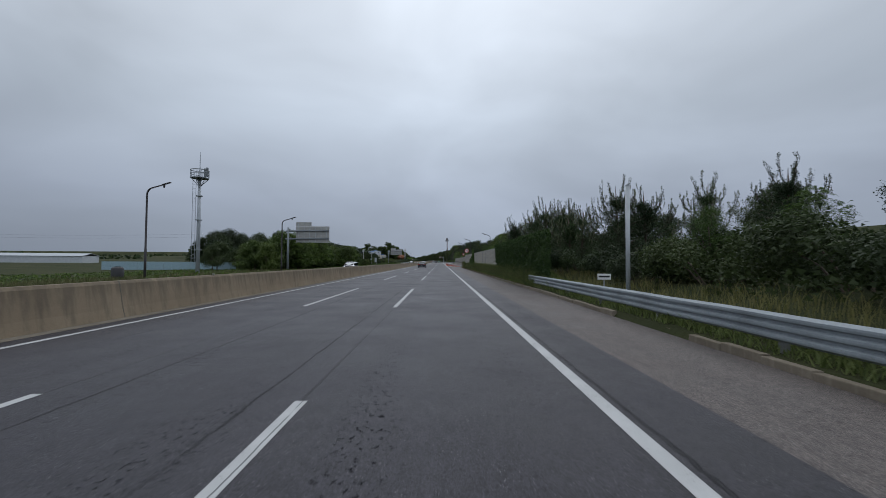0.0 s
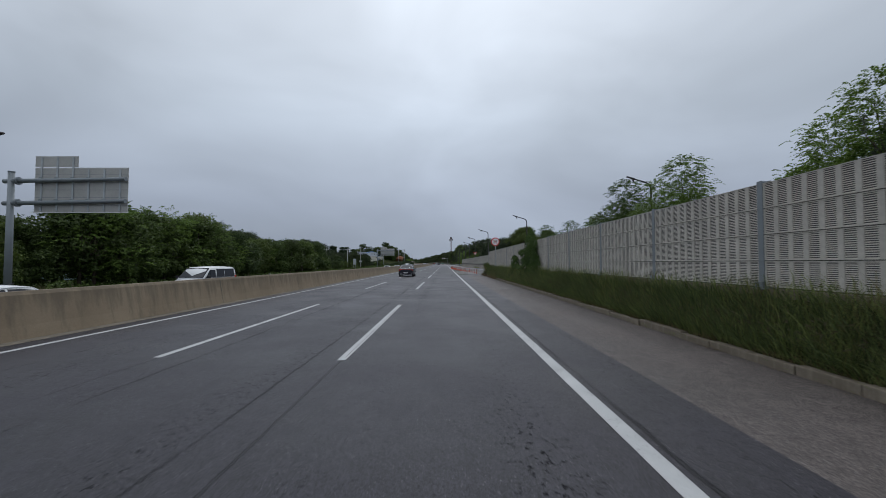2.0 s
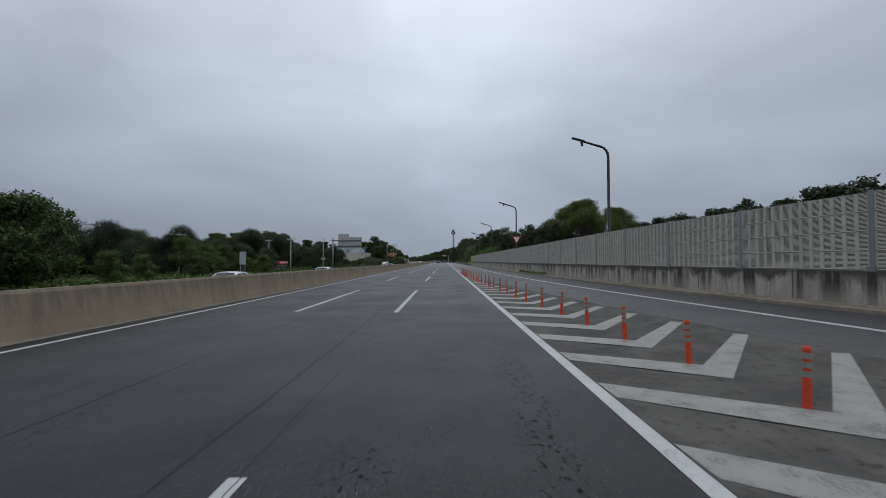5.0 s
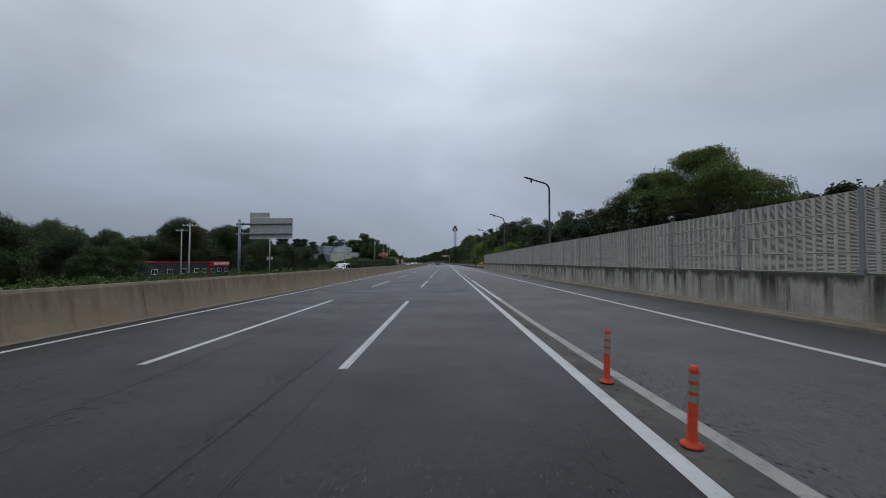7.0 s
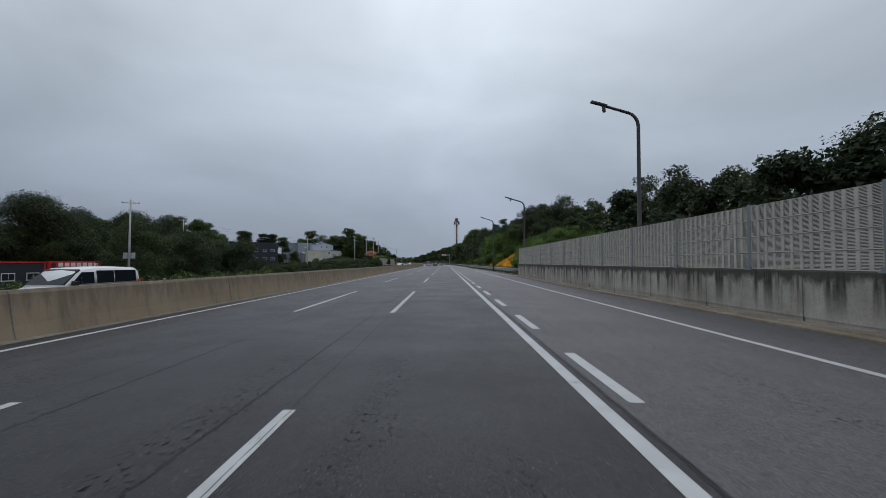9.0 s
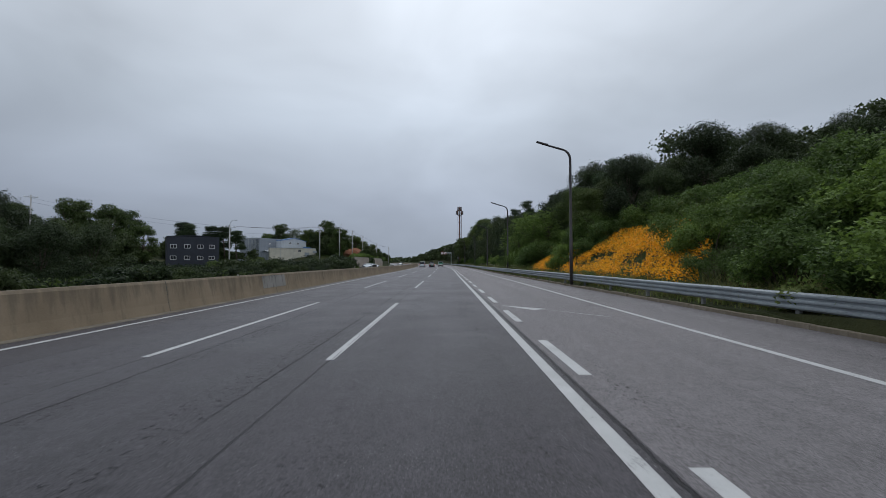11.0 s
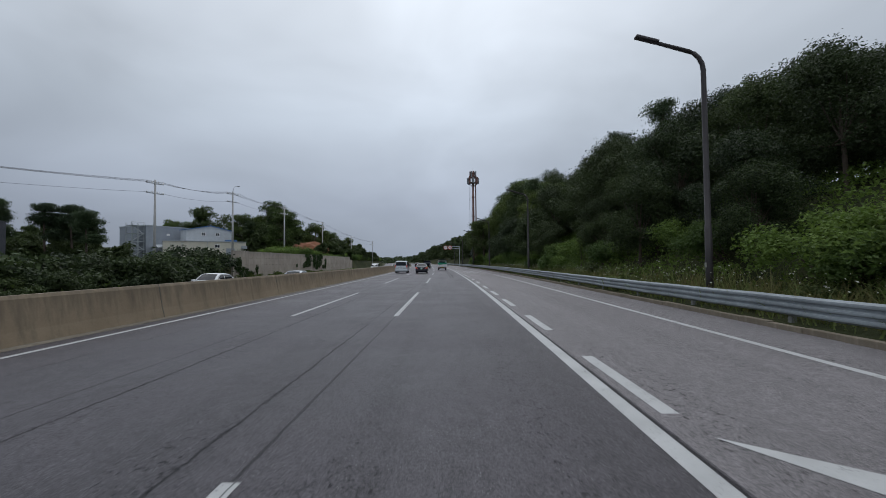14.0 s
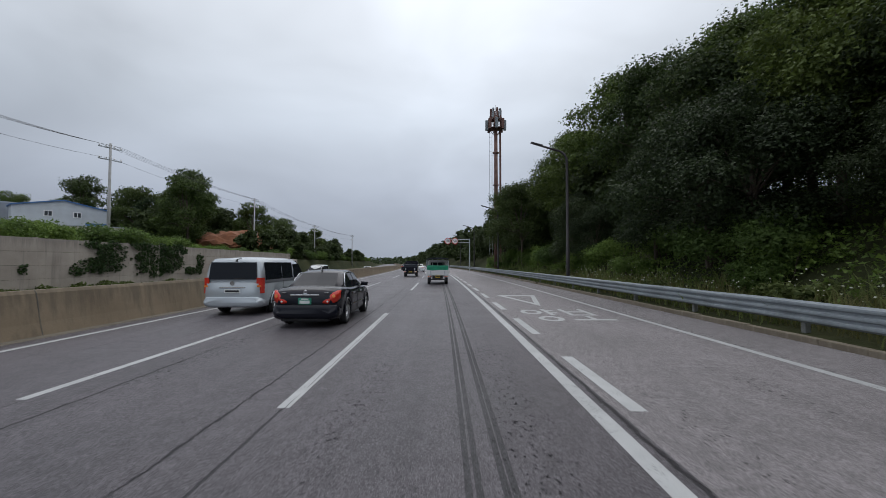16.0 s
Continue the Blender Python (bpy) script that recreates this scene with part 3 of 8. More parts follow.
mark("gore_line", lambda y: gore_x(y) - 0.09, lambda y: gore_x(y) + 0.09, 189, 209, lines)
# dashes about ten metres long every twenty; repainting has moved some of them: (start, end) against the even spacing
MOVED = {1: (1.1, 1.6), 2: (0.9, 0.4), 3: (0.2, 0.2), 4: (-0.3, -0.5), 6: (0.3, 0.3), 7: (1.3, 1.3), 8: (2.0, 3.4), 9: (3.2, 2.7), 10: (-0.7, -1.1), 11: (-2, -2), 12: (-1, -1),
         15: (-0.7, -0.7), 16: (-0.9, -0.9), 17: (-1.2, -1.2), 18: (-1.4, -1.4), 19: (-0.6, -1.5)}
for i in range(-3, 40):
    p, q = MOVED.get(i, (0.0, 0.0))
    mark("lane_dash", -1.875, -1.725, 15 + 20 * i + p, 25 + 20 * i + q, lines)
    mark("lane_dash", -5.24, -5.10, 15.2 + 20 * i + p, 25.2 + 20 * i + q, lines)
for i in range(46):
    y = float(np.interp(i, (0, 11, 17, 24, 26, 28, 31, 33, 46), (213.1, 274.1, 307.4, 345.5, 356.5, 366.7, 384.2, 394.4, 461.0)))
    mark("merge_dash", 2.22, 2.42, y, y + 2.75, lines)
# chevrons on the gore, one at every post
def post_u(y):
    return 1.95 + (gore_x(y) - 1.95) * 0.385 if y < 138 else float(np.interp(y, (138, 142, 146, 152, 162, 166, 170, 176), (3.12, 2.96, 2.76, 2.56, 2.32, 2.2, 2.15, 2.1)))


for i in range(29):
    y = 110.3 + 2.0 * i
    c = post_u(y) + 0.1
    r = max(gore_x(y) - (0.62 if y < 156 else 0.22), c + 0.22)
    d, e = (c - 1.95) / 1.27, (r - c) / 1.1
    bm = bmesh.new()
    for q in (((1.94, y - 0.15 + 0.9 * d), (1.96, y - 0.87 + 0.97 * d), (c, y - 0.87), (c + 0.04, y - 0.15)),
              ((c, y - 0.87), (r + 0.12, y - 0.87 + 1.42 * e), (r - 0.05, y - 0.15 + 1.13 * e), (c + 0.04, y - 0.15))):
        bm.faces.new([bm.verts.new((u, v, ramp_z(u, v) + 0.008)) for u, v in q])
    bmesh.ops.remove_doubles(bm, verts=bm.verts, dist=0.001)
    bmesh.ops.recalc_face_normals(bm, faces=bm.faces)
    part("chevron", bm, DUSTY_PAINT, lines)


def flat_shape(name, outline, parent, y0=0.0, z=0.005):
    bm = bmesh.new()
    bm.faces.new([bm.verts.new((lane_x(v) + u, v, ramp_z(u, v) + z)) for u, v in outline])
    bmesh.ops.recalc_face_normals(bm, faces=bm.faces)
    return part(name, bm, PAINT, parent)


# slanting lane-change arrows in the merging lane
for y in (281.4, 342.3, 500.0):
    flat_shape("merge_arrow", [(2.4, y + 2.6), (3.85, y + 1.45), (3.35, y + 1.05)], lines)
    flat_shape("merge_arrow", [(3.66, y + 1.36), (3.75, y + 1.22), (5.3, y - 0.75), (5.22, y - 0.55)], lines)
# yield triangle and the two written syllables before it
ty = 402.6
for a, b in (((2.95, ty + 8.7), (4.95, ty + 8.7)), ((4.95, ty + 8.7), (3.97, ty + 3.3)), ((3.97, ty + 3.3), (2.95, ty + 8.7))):
    c = Vector((3.97, ty + 6.9))
    ia, ib = (c + (Vector(p) - c) * 0.66 for p in (a, b))
    flat_shape("yield_triangle", [a, b, tuple(ib), tuple(ia)], lines)


def bar(u0, u1, y0, y1):
    flat_shape("road_letter", [(u0, ty + y0), (u1, ty + y0), (u1, ty + y1), (u0, ty + y1)], lines)


def ring(u, y, ru, ry, n=20, wide=0.16):
    bm = bmesh.new()
    lo = [bm.verts.new((lane_x(ty + y) + u + (ru) * math.cos(i * math.tau / n), ty + y + ry * math.sin(i * math.tau / n), 0.005)) for i in range(n)]
    hi = [bm.verts.new((lane_x(ty + y) + u + (ru - wide) * math.cos(i * math.tau / n), ty + y + (ry - wide * 1.5) * math.sin(i * math.tau / n), 0.005)) for i in range(n)]
    for i in range(n):
        bm.faces.new((lo[i], lo[(i + 1) % n], hi[(i + 1) % n], hi[i]))
    bmesh.ops.recalc_face_normals(bm, faces=bm.faces)
    part("road_letter", bm, PAINT, lines)


ring(3.15, 1.35, 0.36, 0.62)
bar(3.62, 3.78, 0.55, 2.2)
bar(3.78, 4.0, 1.62, 1.85)
bar(3.78, 4.0, 0.98, 1.2)
ring(3.4, -0.35, 0.38, 0.55)
for b in ((4.25, 4.41, 0.4, 2.2), (4.95, 5.11, 0.4, 2.2), (4.41, 4.95, 1.25, 1.5), (4.41, 4.95, 0.4, 0.65), (4.60, 4.76, -0.45, 0.25), (4.05, 5.30, -0.72, -0.45)):
    bar(*b)
# dark tyre marks in the lane
SKID = asphalt("tyre_darkened_asphalt", 0.014, 0.050, cracks=False)
for u in (0.22, 0.30, 0.50, 0.57):
    strip("skid_mark", [lambda y, u=u: u + 0.03 * math.sin(y * 0.13), lambda y, u=u: u + 0.055 + 0.03 * math.sin(y * 0.13)], stations(383, 425, 3), SKID, [0.0035, 0.0035], lines)
flat_shape("oil_stain", [(3.0 + 0.085 * math.cos(i * 0.45), 382.3 + 0.14 * math.sin(i * 0.45)) for i in range(14)], lines).data.materials[0] = SKID

# ---- median barrier ----
BARRIER = [(0, 0), (-0.02, 0.08), (-0.075, 0.30), (-0.19, 0.98), (-0.24, 1.06), (-0.42, 1.06), (-0.45, 0.98), (-0.53, 0.32), (-0.63, 0.09), (-0.66, 0), (-0.66, -0.6), (0, -0.6)]
barrier = part("median_barrier", sweep(BARRIER, LONG, -9.30), CONCRETE)
tagged(barrier, "long tan concrete median barrier with rain streaks", "barrier", kind="structure")
PATCH = stained_concrete("tarred_patch", (0.20, 0.195, 0.18), (0.29, 0.285, 0.27), 1.0, (0.03, 0.03, 0.03), 1.5)
patch = part("repaired_patch", sweep([(-0.070, 0.32), (-0.184, 0.97), (-0.20, 0.97), (-0.09, 0.32)], stations(289.4, 292.4, 1), -9.294), PATCH, barrier, "repaired length streaked with tar")
for i in range(70):
    y = -10 + 9.0 * i
    if i % 3 == 0:
        part("delineator", box(bmesh.new(), lane_x(y) - 9.56, lane_x(y) - 9.48, y - 0.03, y + 0.03, 1.06, 1.13, 0.012), REFLECT, barrier)
    part("joint", sweep([(0.004, 0.0), (-0.016, 0.08), (-0.071, 0.30), (-0.186, 0.985), (-0.235, 1.062), (-0.245, 1.062), (-0.21, 0.98), (-0.10, 0.30), (-0.03, 0.0)], [y + 4, y + 4.02], -9.299), LOUVRE_DARK, barrier)

# ---- kerbs ----
kerb_a = thing("kerb", "chipped concrete kerb stones along the hard shoulder", "kerb", kind="structure")
kerb_b = thing("kerb", "concrete kerb stones along the merging lane", "kerb", kind="structure")
stone_bm = solid(0.0, 0.17, 0.006, 0.994, -0.06, 0.15, bevel=0.018)
for v in stone_bm.verts:
    v.co += 0.008 * noise.noise_vector(v.co * 7)
stone = mesh_of(stone_bm, "kerb_stone", KERB)
rng = random.Random(4)
for i in range(-8, 106):
    ob = new("kerb_stone", stone)
    ob.parent = kerb_a
    if 9 <= i <= 12:
        continue_at = rng.uniform(0.10, 0.22)
        ob.matrix_basis = pose(5.34 + continue_at, i, -0.03 - rng.uniform(0, 0.05), 0, rng.uniform(-4, 8), rng.uniform(-5, 5))
    else:
        ob.matrix_basis = pose(5.32 + rng.uniform(-0.02, 0.03), i, rng.uniform(-0.03, 0.01), rng.uniform(-0.6, 0.6), rng.uniform(-2, 2), rng.uniform(-0.8, 0.8))
for i in range(150):
    y = WALL_END + 0.3 + i
    ob = new("kerb_stone", stone)
    ob.parent = kerb_b
    ob.matrix_basis = pose(lane_x(y) + kerb_x(y) + rng.uniform(-0.012, 0.012), y, rng.uniform(-0.03, 0.0), 0, rng.uniform(-1.5, 1.5), turn_at(y) + rng.uniform(-0.6, 0.6) + (0.8 if 320 < y < 380 else 0))
part("far_kerb", sweep([(0, 0), (0, 0.14), (0.17, 0.14), (0.17, 0)], stations(423, 640, 4), lambda y: kerb_x(y)), KERB, kerb_b)

# ---- guard rails ----
W = [(0.0, 0.0)] + [(x, z0 + z) for z0 in (0.0, 0.17, 0.34) for x, z in ((-0.03, 0.02), (-0.08, 0.05), (-0.085, 0.085), (-0.08, 0.12), (-0.03, 0.15))] + [(0.0, 0.51)]
W = [(x, z * 0.95) for x, z in W]
W = W + [(x + 0.006, z) for x, z in reversed(W)]
RAIL = plain("galvanised_rail", (0.215, 0.245, 0.265), 0.55, 0.05, 0.22, 1.1)
RAIL_POST = plain("dull_post_steel", (0.17, 0.175, 0.17), 0.7, 0.1, 0.3, 2.0)


def guard_rail(y0, y1, offset, z, label):
    rail = thing("guard_rail", label, "guard rail", kind="structure")
    high = z if callable(z) else (lambda y: z)
    part("beam", sweep(W, stations(y0, y1, 2), offset, lambda y: high(y) + 0.006 * math.sin(y * 1.7)), RAIL, rail)
    end = sweep([(p[0] * 0.98, p[1]) for p in W], [y0 - 0.35, y0 - 0.2, y0], offset, z) if y0 > 100 else sweep(W, [y1, y1 + 0.18, y1 + 0.3], offset, z)
    part("end_piece", end, RAIL, rail)
    post = mesh_of(box(bmesh.new(), 0.02, 0.14, -0.06, 0.06, -0.5, 0.47, 0.01), "post", RAIL_POST)
    cap = mesh_of(disc(bmesh.new(), (-0.004, 0, 0.165), (1, 0, 0), 0.022, 0.03, 8), "bolt", GALV)
    y = y0 + 1.0
    while y < y1:
        u = offset(y) if callable(offset) else offset
        p = new("post", post)
        p.parent = rail
        p.matrix_basis = pose(lane_x(y) + u, y, high(y), 0, 0, turn_at(y))
        if y < 430:
            b = new("bolt", cap)
            b.parent = p
        y += 4.0
    return rail


guard_rail(-46, 26.4, 5.66, 0.37, "galvanised corrugated guard rail beside the hard shoulder")
guard_rail(RAIL_FROM, 560, lambda y: kerb_x(y) + 0.30, lambda y: float(np.interp(y, (280, 330, 361, 395), (0.41, 0.36, 0.30, 0.38))), "long galvanised corrugated guard rail below the wooded bank")

# ---- noise walls ----
def panel_mesh():
    """A louvred sheet-steel panel, 3.9 m by 0.49 m, its face towards -x."""
    bm = solid(0.0, 0.09, 0.0, 3.9, 0.0, 0.488)
    n, rib = 13, 0.050
    pitch = 3.9 / n
    for i in range(n + 1):
        box(bm, -0.018, 0.002, max(0.0, i * pitch - rib), min(3.9, i * pitch + rib), 0.012, 0.476)
    for i in range(n):
        for j in range(14):
            z = 0.020 + 0.0325 * j
            a, b = i * pitch + rib, (i + 1) * pitch - rib
            bm.faces.new([bm.verts.new(p) for p in ((-0.014, a, z), (-0.014, b, z), (-0.001, b, z + 0.017), (-0.001, a, z + 0.017))])
    box(bm, -0.020, 0.002, 0.0, 3.9, 0.006, 0.020)
    box(bm, -0.020, 0.002, 0.0, 3.9, 0.468, 0.482)
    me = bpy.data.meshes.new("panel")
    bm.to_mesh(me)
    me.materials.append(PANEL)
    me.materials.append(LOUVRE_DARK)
    # the front face behind the slats carries the slots' shade in its colour
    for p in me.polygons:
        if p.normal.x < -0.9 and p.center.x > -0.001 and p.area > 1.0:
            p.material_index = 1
    bm.free()
    return me


def post_mesh(height):
    bm = bmesh.new()
    box(bm, -0.035, -0.02, -0.066, 0.066, 0, height)
    box(bm, 0.10, 0.115, -0.10, 0.10, 0, height)
    box(bm, -0.02, 0.10, -0.008, 0.008, 0, height)
    box(bm, -0.10, 0.16, -0.14, 0.14, -0.02, 0.025)
    box(bm, -0.09, -0.036, -0.09, 0.09, 0.025, 0.13)
    return mesh_of(bm, "post", GALV_BLUE)


PANEL_ME = panel_mesh()


def noise_wall(label, x_at, y0, bays, foot, rows):
    wall = thing("noise_wall", label, "noise wall", kind="structure")
    post = post_mesh(rows * 0.492 + 0.07)
    for i in range(bays + 1):
        y = y0 + 4.0 * i
        ob = new("post", post)
        ob.parent = wall
        slope = math.degrees(math.atan2(x_at(y) - x_at(y + 1), 1.0))
        ob.matrix_basis = pose(lane_x(y) + x_at(y), y, foot(y), 0, 0, slope)
        if i == bays:
            break
        xa, xb = x_at(y), x_at(y + 4)
        turn = math.degrees(math.atan2(xa - xb, 4.0))
        stretch = math.hypot(4.0, xa - xb) / 4.0
        pitch = math.degrees(math.atan2(foot(y + 4) - foot(y), 4.0))
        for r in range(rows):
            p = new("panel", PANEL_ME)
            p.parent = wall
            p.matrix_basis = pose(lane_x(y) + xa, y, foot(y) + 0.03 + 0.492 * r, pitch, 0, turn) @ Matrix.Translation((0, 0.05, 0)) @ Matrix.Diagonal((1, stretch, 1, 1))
    return wall


def foot_b(y):
    return 1.44 + 0.05 * smooth(190, 220, y)


wall_a = noise_wall("pale grey louvred noise wall panels between steel posts behind grass", lambda y: 6.05, 24.5, 20, lambda y: 1.22, 4)
wall_b = noise_wall("pale grey louvred noise wall on a stained concrete base", lambda y: wall_x(y) + 0.12, 88.0, 46, foot_b, 4)
base_ys = stations(88, WALL_END, 3)
part("concrete_base", sweep([(0.0, -0.2), (0.0, 1.0), (0.36, 1.0), (0.36, -0.2)], base_ys, wall_x, lambda y: foot_b(y) - 1.0), OLD_CONCRETE, wall_b, "rain-stained concrete base wall")
part("base_lower", sweep([(0.0, -0.4), (0.0, 0.6), (0.3, 0.6), (0.3, -0.4)], base_ys, lambda y: wall_x(y) + 0.02, lambda y: ramp_z(wall_x(y), y) - 0.05), OLD_CONCRETE, wall_b)
part("footing", sweep([(-0.62, -0.3), (-0.60, 0.05), (-0.30, 0.07), (-0.28, 0.11), (-0.02, 0.12), (0.05, 0.1), (0.05, -0.3)], base_ys, wall_x, lambda y: ramp_z(wall_x(y), y)), KERB, wall_b, "sandy concrete footing")
for i in range(46):
    y = 88 + 4 * i + 2
    part("joint", sweep([(-0.004, -1.0), (-0.004, 1.0), (0.02, 1.0), (0.02, -1.0)], [y, y + 0.025], wall_x, lambda q: foot_b(q) - 1.0), LOUVRE_DARK, wall_b)
part("foot_beam", sweep([(-0.05, -0.9), (-0.05, 0.02), (0.16, 0.02), (0.16, -0.9)], stations(24.5, 104.5, 4), 6.05, 1.2), KERB, wall_a)

# concrete panel wall beyond the far carriageway
wall_c = thing("concrete_wall", "grey precast concrete panel wall with ivy beyond the carriageway", "wall", kind="structure")
for i in range(19):
    y = 392.2 + 4.0 * i
    for r in range(4):
        if i == 18 and r == 3:
            continue
        part("panel", box(bmesh.new(), lane_x(y) - 27.15, lane_x(y) - 26.98, y + 0.06, y + 3.94, -0.3 + 0.92 * r, 0.61 + 0.92 * r, 0.012), WALL_CONC, wall_c)
    part("post", box(bmesh.new(), lane_x(y) - 27.2, lane_x(y) - 26.92, y - 0.08, y + 0.08, -0.3, 3.42, 0.015), WALL_CONC, wall_c)


# ---- street lamps ----
def street_lamp(style):
    lamp = thing("street_lamp", "tall dark brown street lamp with a single bent arm", "street lamp", group="street lamps")
    bend = [(0.62 * (math.cos(a) - 1), 0, 8.62 + 0.72 * math.sin(a)) for a in (0, 0.35, 0.7, 1.05, 1.35)]
    tip = (-2.2, 0, bend[-1][2] + 0.5)
    part("pole", rod([(0, 0, -1.2), (0, 0, 3.0), (0, 0, 3.02), *bend, tip], [0.125, 0.115, 0.10, 0.085, 0.083, 0.08, 0.078, 0.075, 0.06], 12), LAMP_STEEL, lamp, smooth=True)
    part("base_plate", solid(-0.2, 0.2, -0.2, 0.2, -0.02, 0.04, bevel=0.01), LAMP_STEEL, lamp)
    slope = math.atan2(0.5, 1.65)
    head = solid(-0.42, 0.42, -0.12, 0.12, -0.05, 0.05, bevel=0.03)
    bmesh.ops.rotate(head, verts=head.verts, matrix=Matrix.Rotation(slope * 0.9, 3, "Y"))
    bmesh.ops.translate(head, verts=head.verts, vec=(-2.0, 0, tip[2] - 0.03))
    part("lamp_head", head, LAMP_STEEL, lamp)
    if style:
        drop = solid(-0.07, 0.07, -0.07, 0.07, -0.42, 0.0, bevel=0.03)
        bmesh.ops.rotate(drop, verts=drop.verts, matrix=Matrix.Rotation(-0.15, 3, "Y"))
        bmesh.ops.translate(drop, verts=drop.verts, vec=(-1.78, 0, tip[2] - 0.05))
        part("sensor_box", drop, LAMP_STEEL, lamp)
    part("number_plate_tag", solid(-0.132, -0.118, -0.05, 0.05, 1.55, 1.72), REFLECT, lamp)
    return lamp


def place_copies(first, places):
    first.matrix_basis = places[0]
    return [first] + [copy_thing(first, m) for m in places[1:]]


lamp_with_box = street_lamp(True)
right_lamps = [(20.6, 89.4), (14.2, 119.2), (10.7, 148.9), (9.78, 178.9), (9.78, 209.6), (9.78, 239.8), (9.85, 270.2)]
place_copies(lamp_with_box, [pose(u, y, 0.0 if y > 100 else 0.4) for u, y in right_lamps] + [pose(-30.4, 42.1, -0.3, 0, 0, 180), pose(-28.2, 72.3, -0.6, 0, 0, 180)])
plain_lamp = street_lamp(False)
place_copies(plain_lamp, [pose(lane_x(y) + (9.12 if y < 400 else 8.5), y, 0.42 if y < 340 else -0.15, 0, 0, turn_at(y)) for y in (297.0, 326.8, 355.6, 386.9, 417.0, 447.0, 477.0, 507.0)])


# ---- road signs ----
def sign_gantry(at, turn=0.0):
    g = thing("road_sign", "large road sign seen from its grey back on a steel mast", "road sign", at, turn, group="sign gantries")
    part("mast", rod([(0, 0, -1.0), (0, 0, 8.0)], [0.21, 0.17], 16), GALV_BLUE, g, smooth=True)
    part("mast_cap", disc(bmesh.new(), (0, 0, 8.02), (0, 0, 1), 0.19, 0.06, 16), GALV_BLUE, g)
    for z in (7.42, 5.98):
        arm = part("arm", rod([(-0.45, 0, z - 0.02), (3.6, 0, z + 0.05), (7.4, 0, z + 0.12)], [0.15, 0.13, 0.115], 12), GALV_BLUE, g, smooth=True)
        part("flange", disc(disc(bmesh.new(), (0.42, 0, z), (1, 0, 0), 0.25, 0.05, 16), (0.5, 0, z), (1, 0, 0), 0.25, 0.05, 16), GALV_BLUE, arm)
        part("end_cap", disc(bmesh.new(), (7.43, 0, z + 0.12), (1, 0, 0), 0.15, 0.05, 14), GALV_BLUE, arm)
    board = part("board", solid(1.35, 7.45, 0.20, 0.24, 5.42, 8.28), SIGN_BACK, g, "bare pale back of the sign board")
    part("rim", solid(1.32, 7.48, 0.19, 0.25, 8.28, 8.33), WHITE_SIGN, board)
    part("rim", solid(1.32, 7.48, 0.19, 0.25, 5.37, 5.42), WHITE_SIGN, board)
    small = part("small_board", solid(1.35, 4.15, 0.20, 0.24, 8.37, 9.08), SIGN_BACK, g, "bare pale back of the small board")
    for i in range(6):
        x = 1.8 + 1.03 * i
        part("rib", solid(x - 0.05, x + 0.05, 0.14, 0.20, 5.47, 8.2 if i > 2 else 9.0), GALV, g)
        for z in (7.42, 5.98):
            part("clamp", solid(x - 0.07, x + 0.07, 0.04, 0.16, z + 0.1, z + 0.24), GALV_BLUE, g)
    for j in range(5):
        part("seam", solid(1.36, 7.44, 0.192, 0.20, 5.85 + 0.5 * j, 5.87 + 0.5 * j), GALV_BLUE, board)
    return g


sign_gantry((-28.1, 75.0, -0.4))
sign_gantry((-29.4, 228.3, -0.4))


def round_sign(at, turn, with_post=True, radius=0.5):
    s = thing("road_sign", "round no-turn road sign with a red rim on a post", "road sign", at, turn)
    part("disc", disc(bmesh.new(), (0, 0, 0), (0, 1, 0), radius, 0.03, 32), RED_SIGN, s, "red rim")
    part("face", disc(bmesh.new(), (0, -0.018, 0), (0, 1, 0), radius * 0.78, 0.012, 32), WHITE_SIGN, s)
    bm = bmesh.new()
    box(bm, -0.18, -0.11, -0.032, -0.026, -0.22, 0.12)
    box(bm, -0.18, 0.14, -0.032, -0.026, 0.05, 0.12)
    vs = [bm.verts.new(p) for p in ((0.12, -0.032, -0.02), (0.27, -0.032, 0.085), (0.12, -0.032, 0.2))]
    bm.faces.new(vs)
    part("arrow", bm, BLACK, s)
    bar_bm = solid(-radius * 0.72, radius * 0.72, -0.040, -0.034, -0.035, 0.035)
    bmesh.ops.rotate(bar_bm, verts=bar_bm.verts, matrix=Matrix.Rotation(radians(45), 3, "Y"))
    part("slash", bar_bm, RED_SIGN, s)
    if with_post:
        part("post", rod([(0, 0.06, -at[2] + 0.2), (0, 0.06, 0.45)], 0.04, 10), GALV, s)
    return s


round_sign((6.0, 97.0, 4.2), -6)

yield_sign = thing("road_sign", "triangular yield sign with a red border on the lamp post", "road sign", (9.72, 178.3, 4.75), 0)
tri = lambda r, y, z0=0.0: [(-r * 0.866, y, r * 0.5 + z0), (r * 0.866, y, r * 0.5 + z0), (0, y, -r + z0)]  # noqa: E731
for nm, r, y, mt in (("plate", 0.68, 0.0, RED_SIGN), ("face", 0.46, -0.016, WHITE_SIGN)):
    bm = bmesh.new()
    f = bm.faces.new([bm.verts.new(p) for p in tri(r, y)])
    ext = bmesh.ops.extrude_face_region(bm, geom=[f])
    bmesh.ops.translate(bm, verts=[v for v in ext["geom"] if isinstance(v, bmesh.types.BMVert)], vec=(0, 0.012, 0))
    bmesh.ops.recalc_face_normals(bm, faces=bm.faces)
    part(nm, bm, mt, yield_sign)
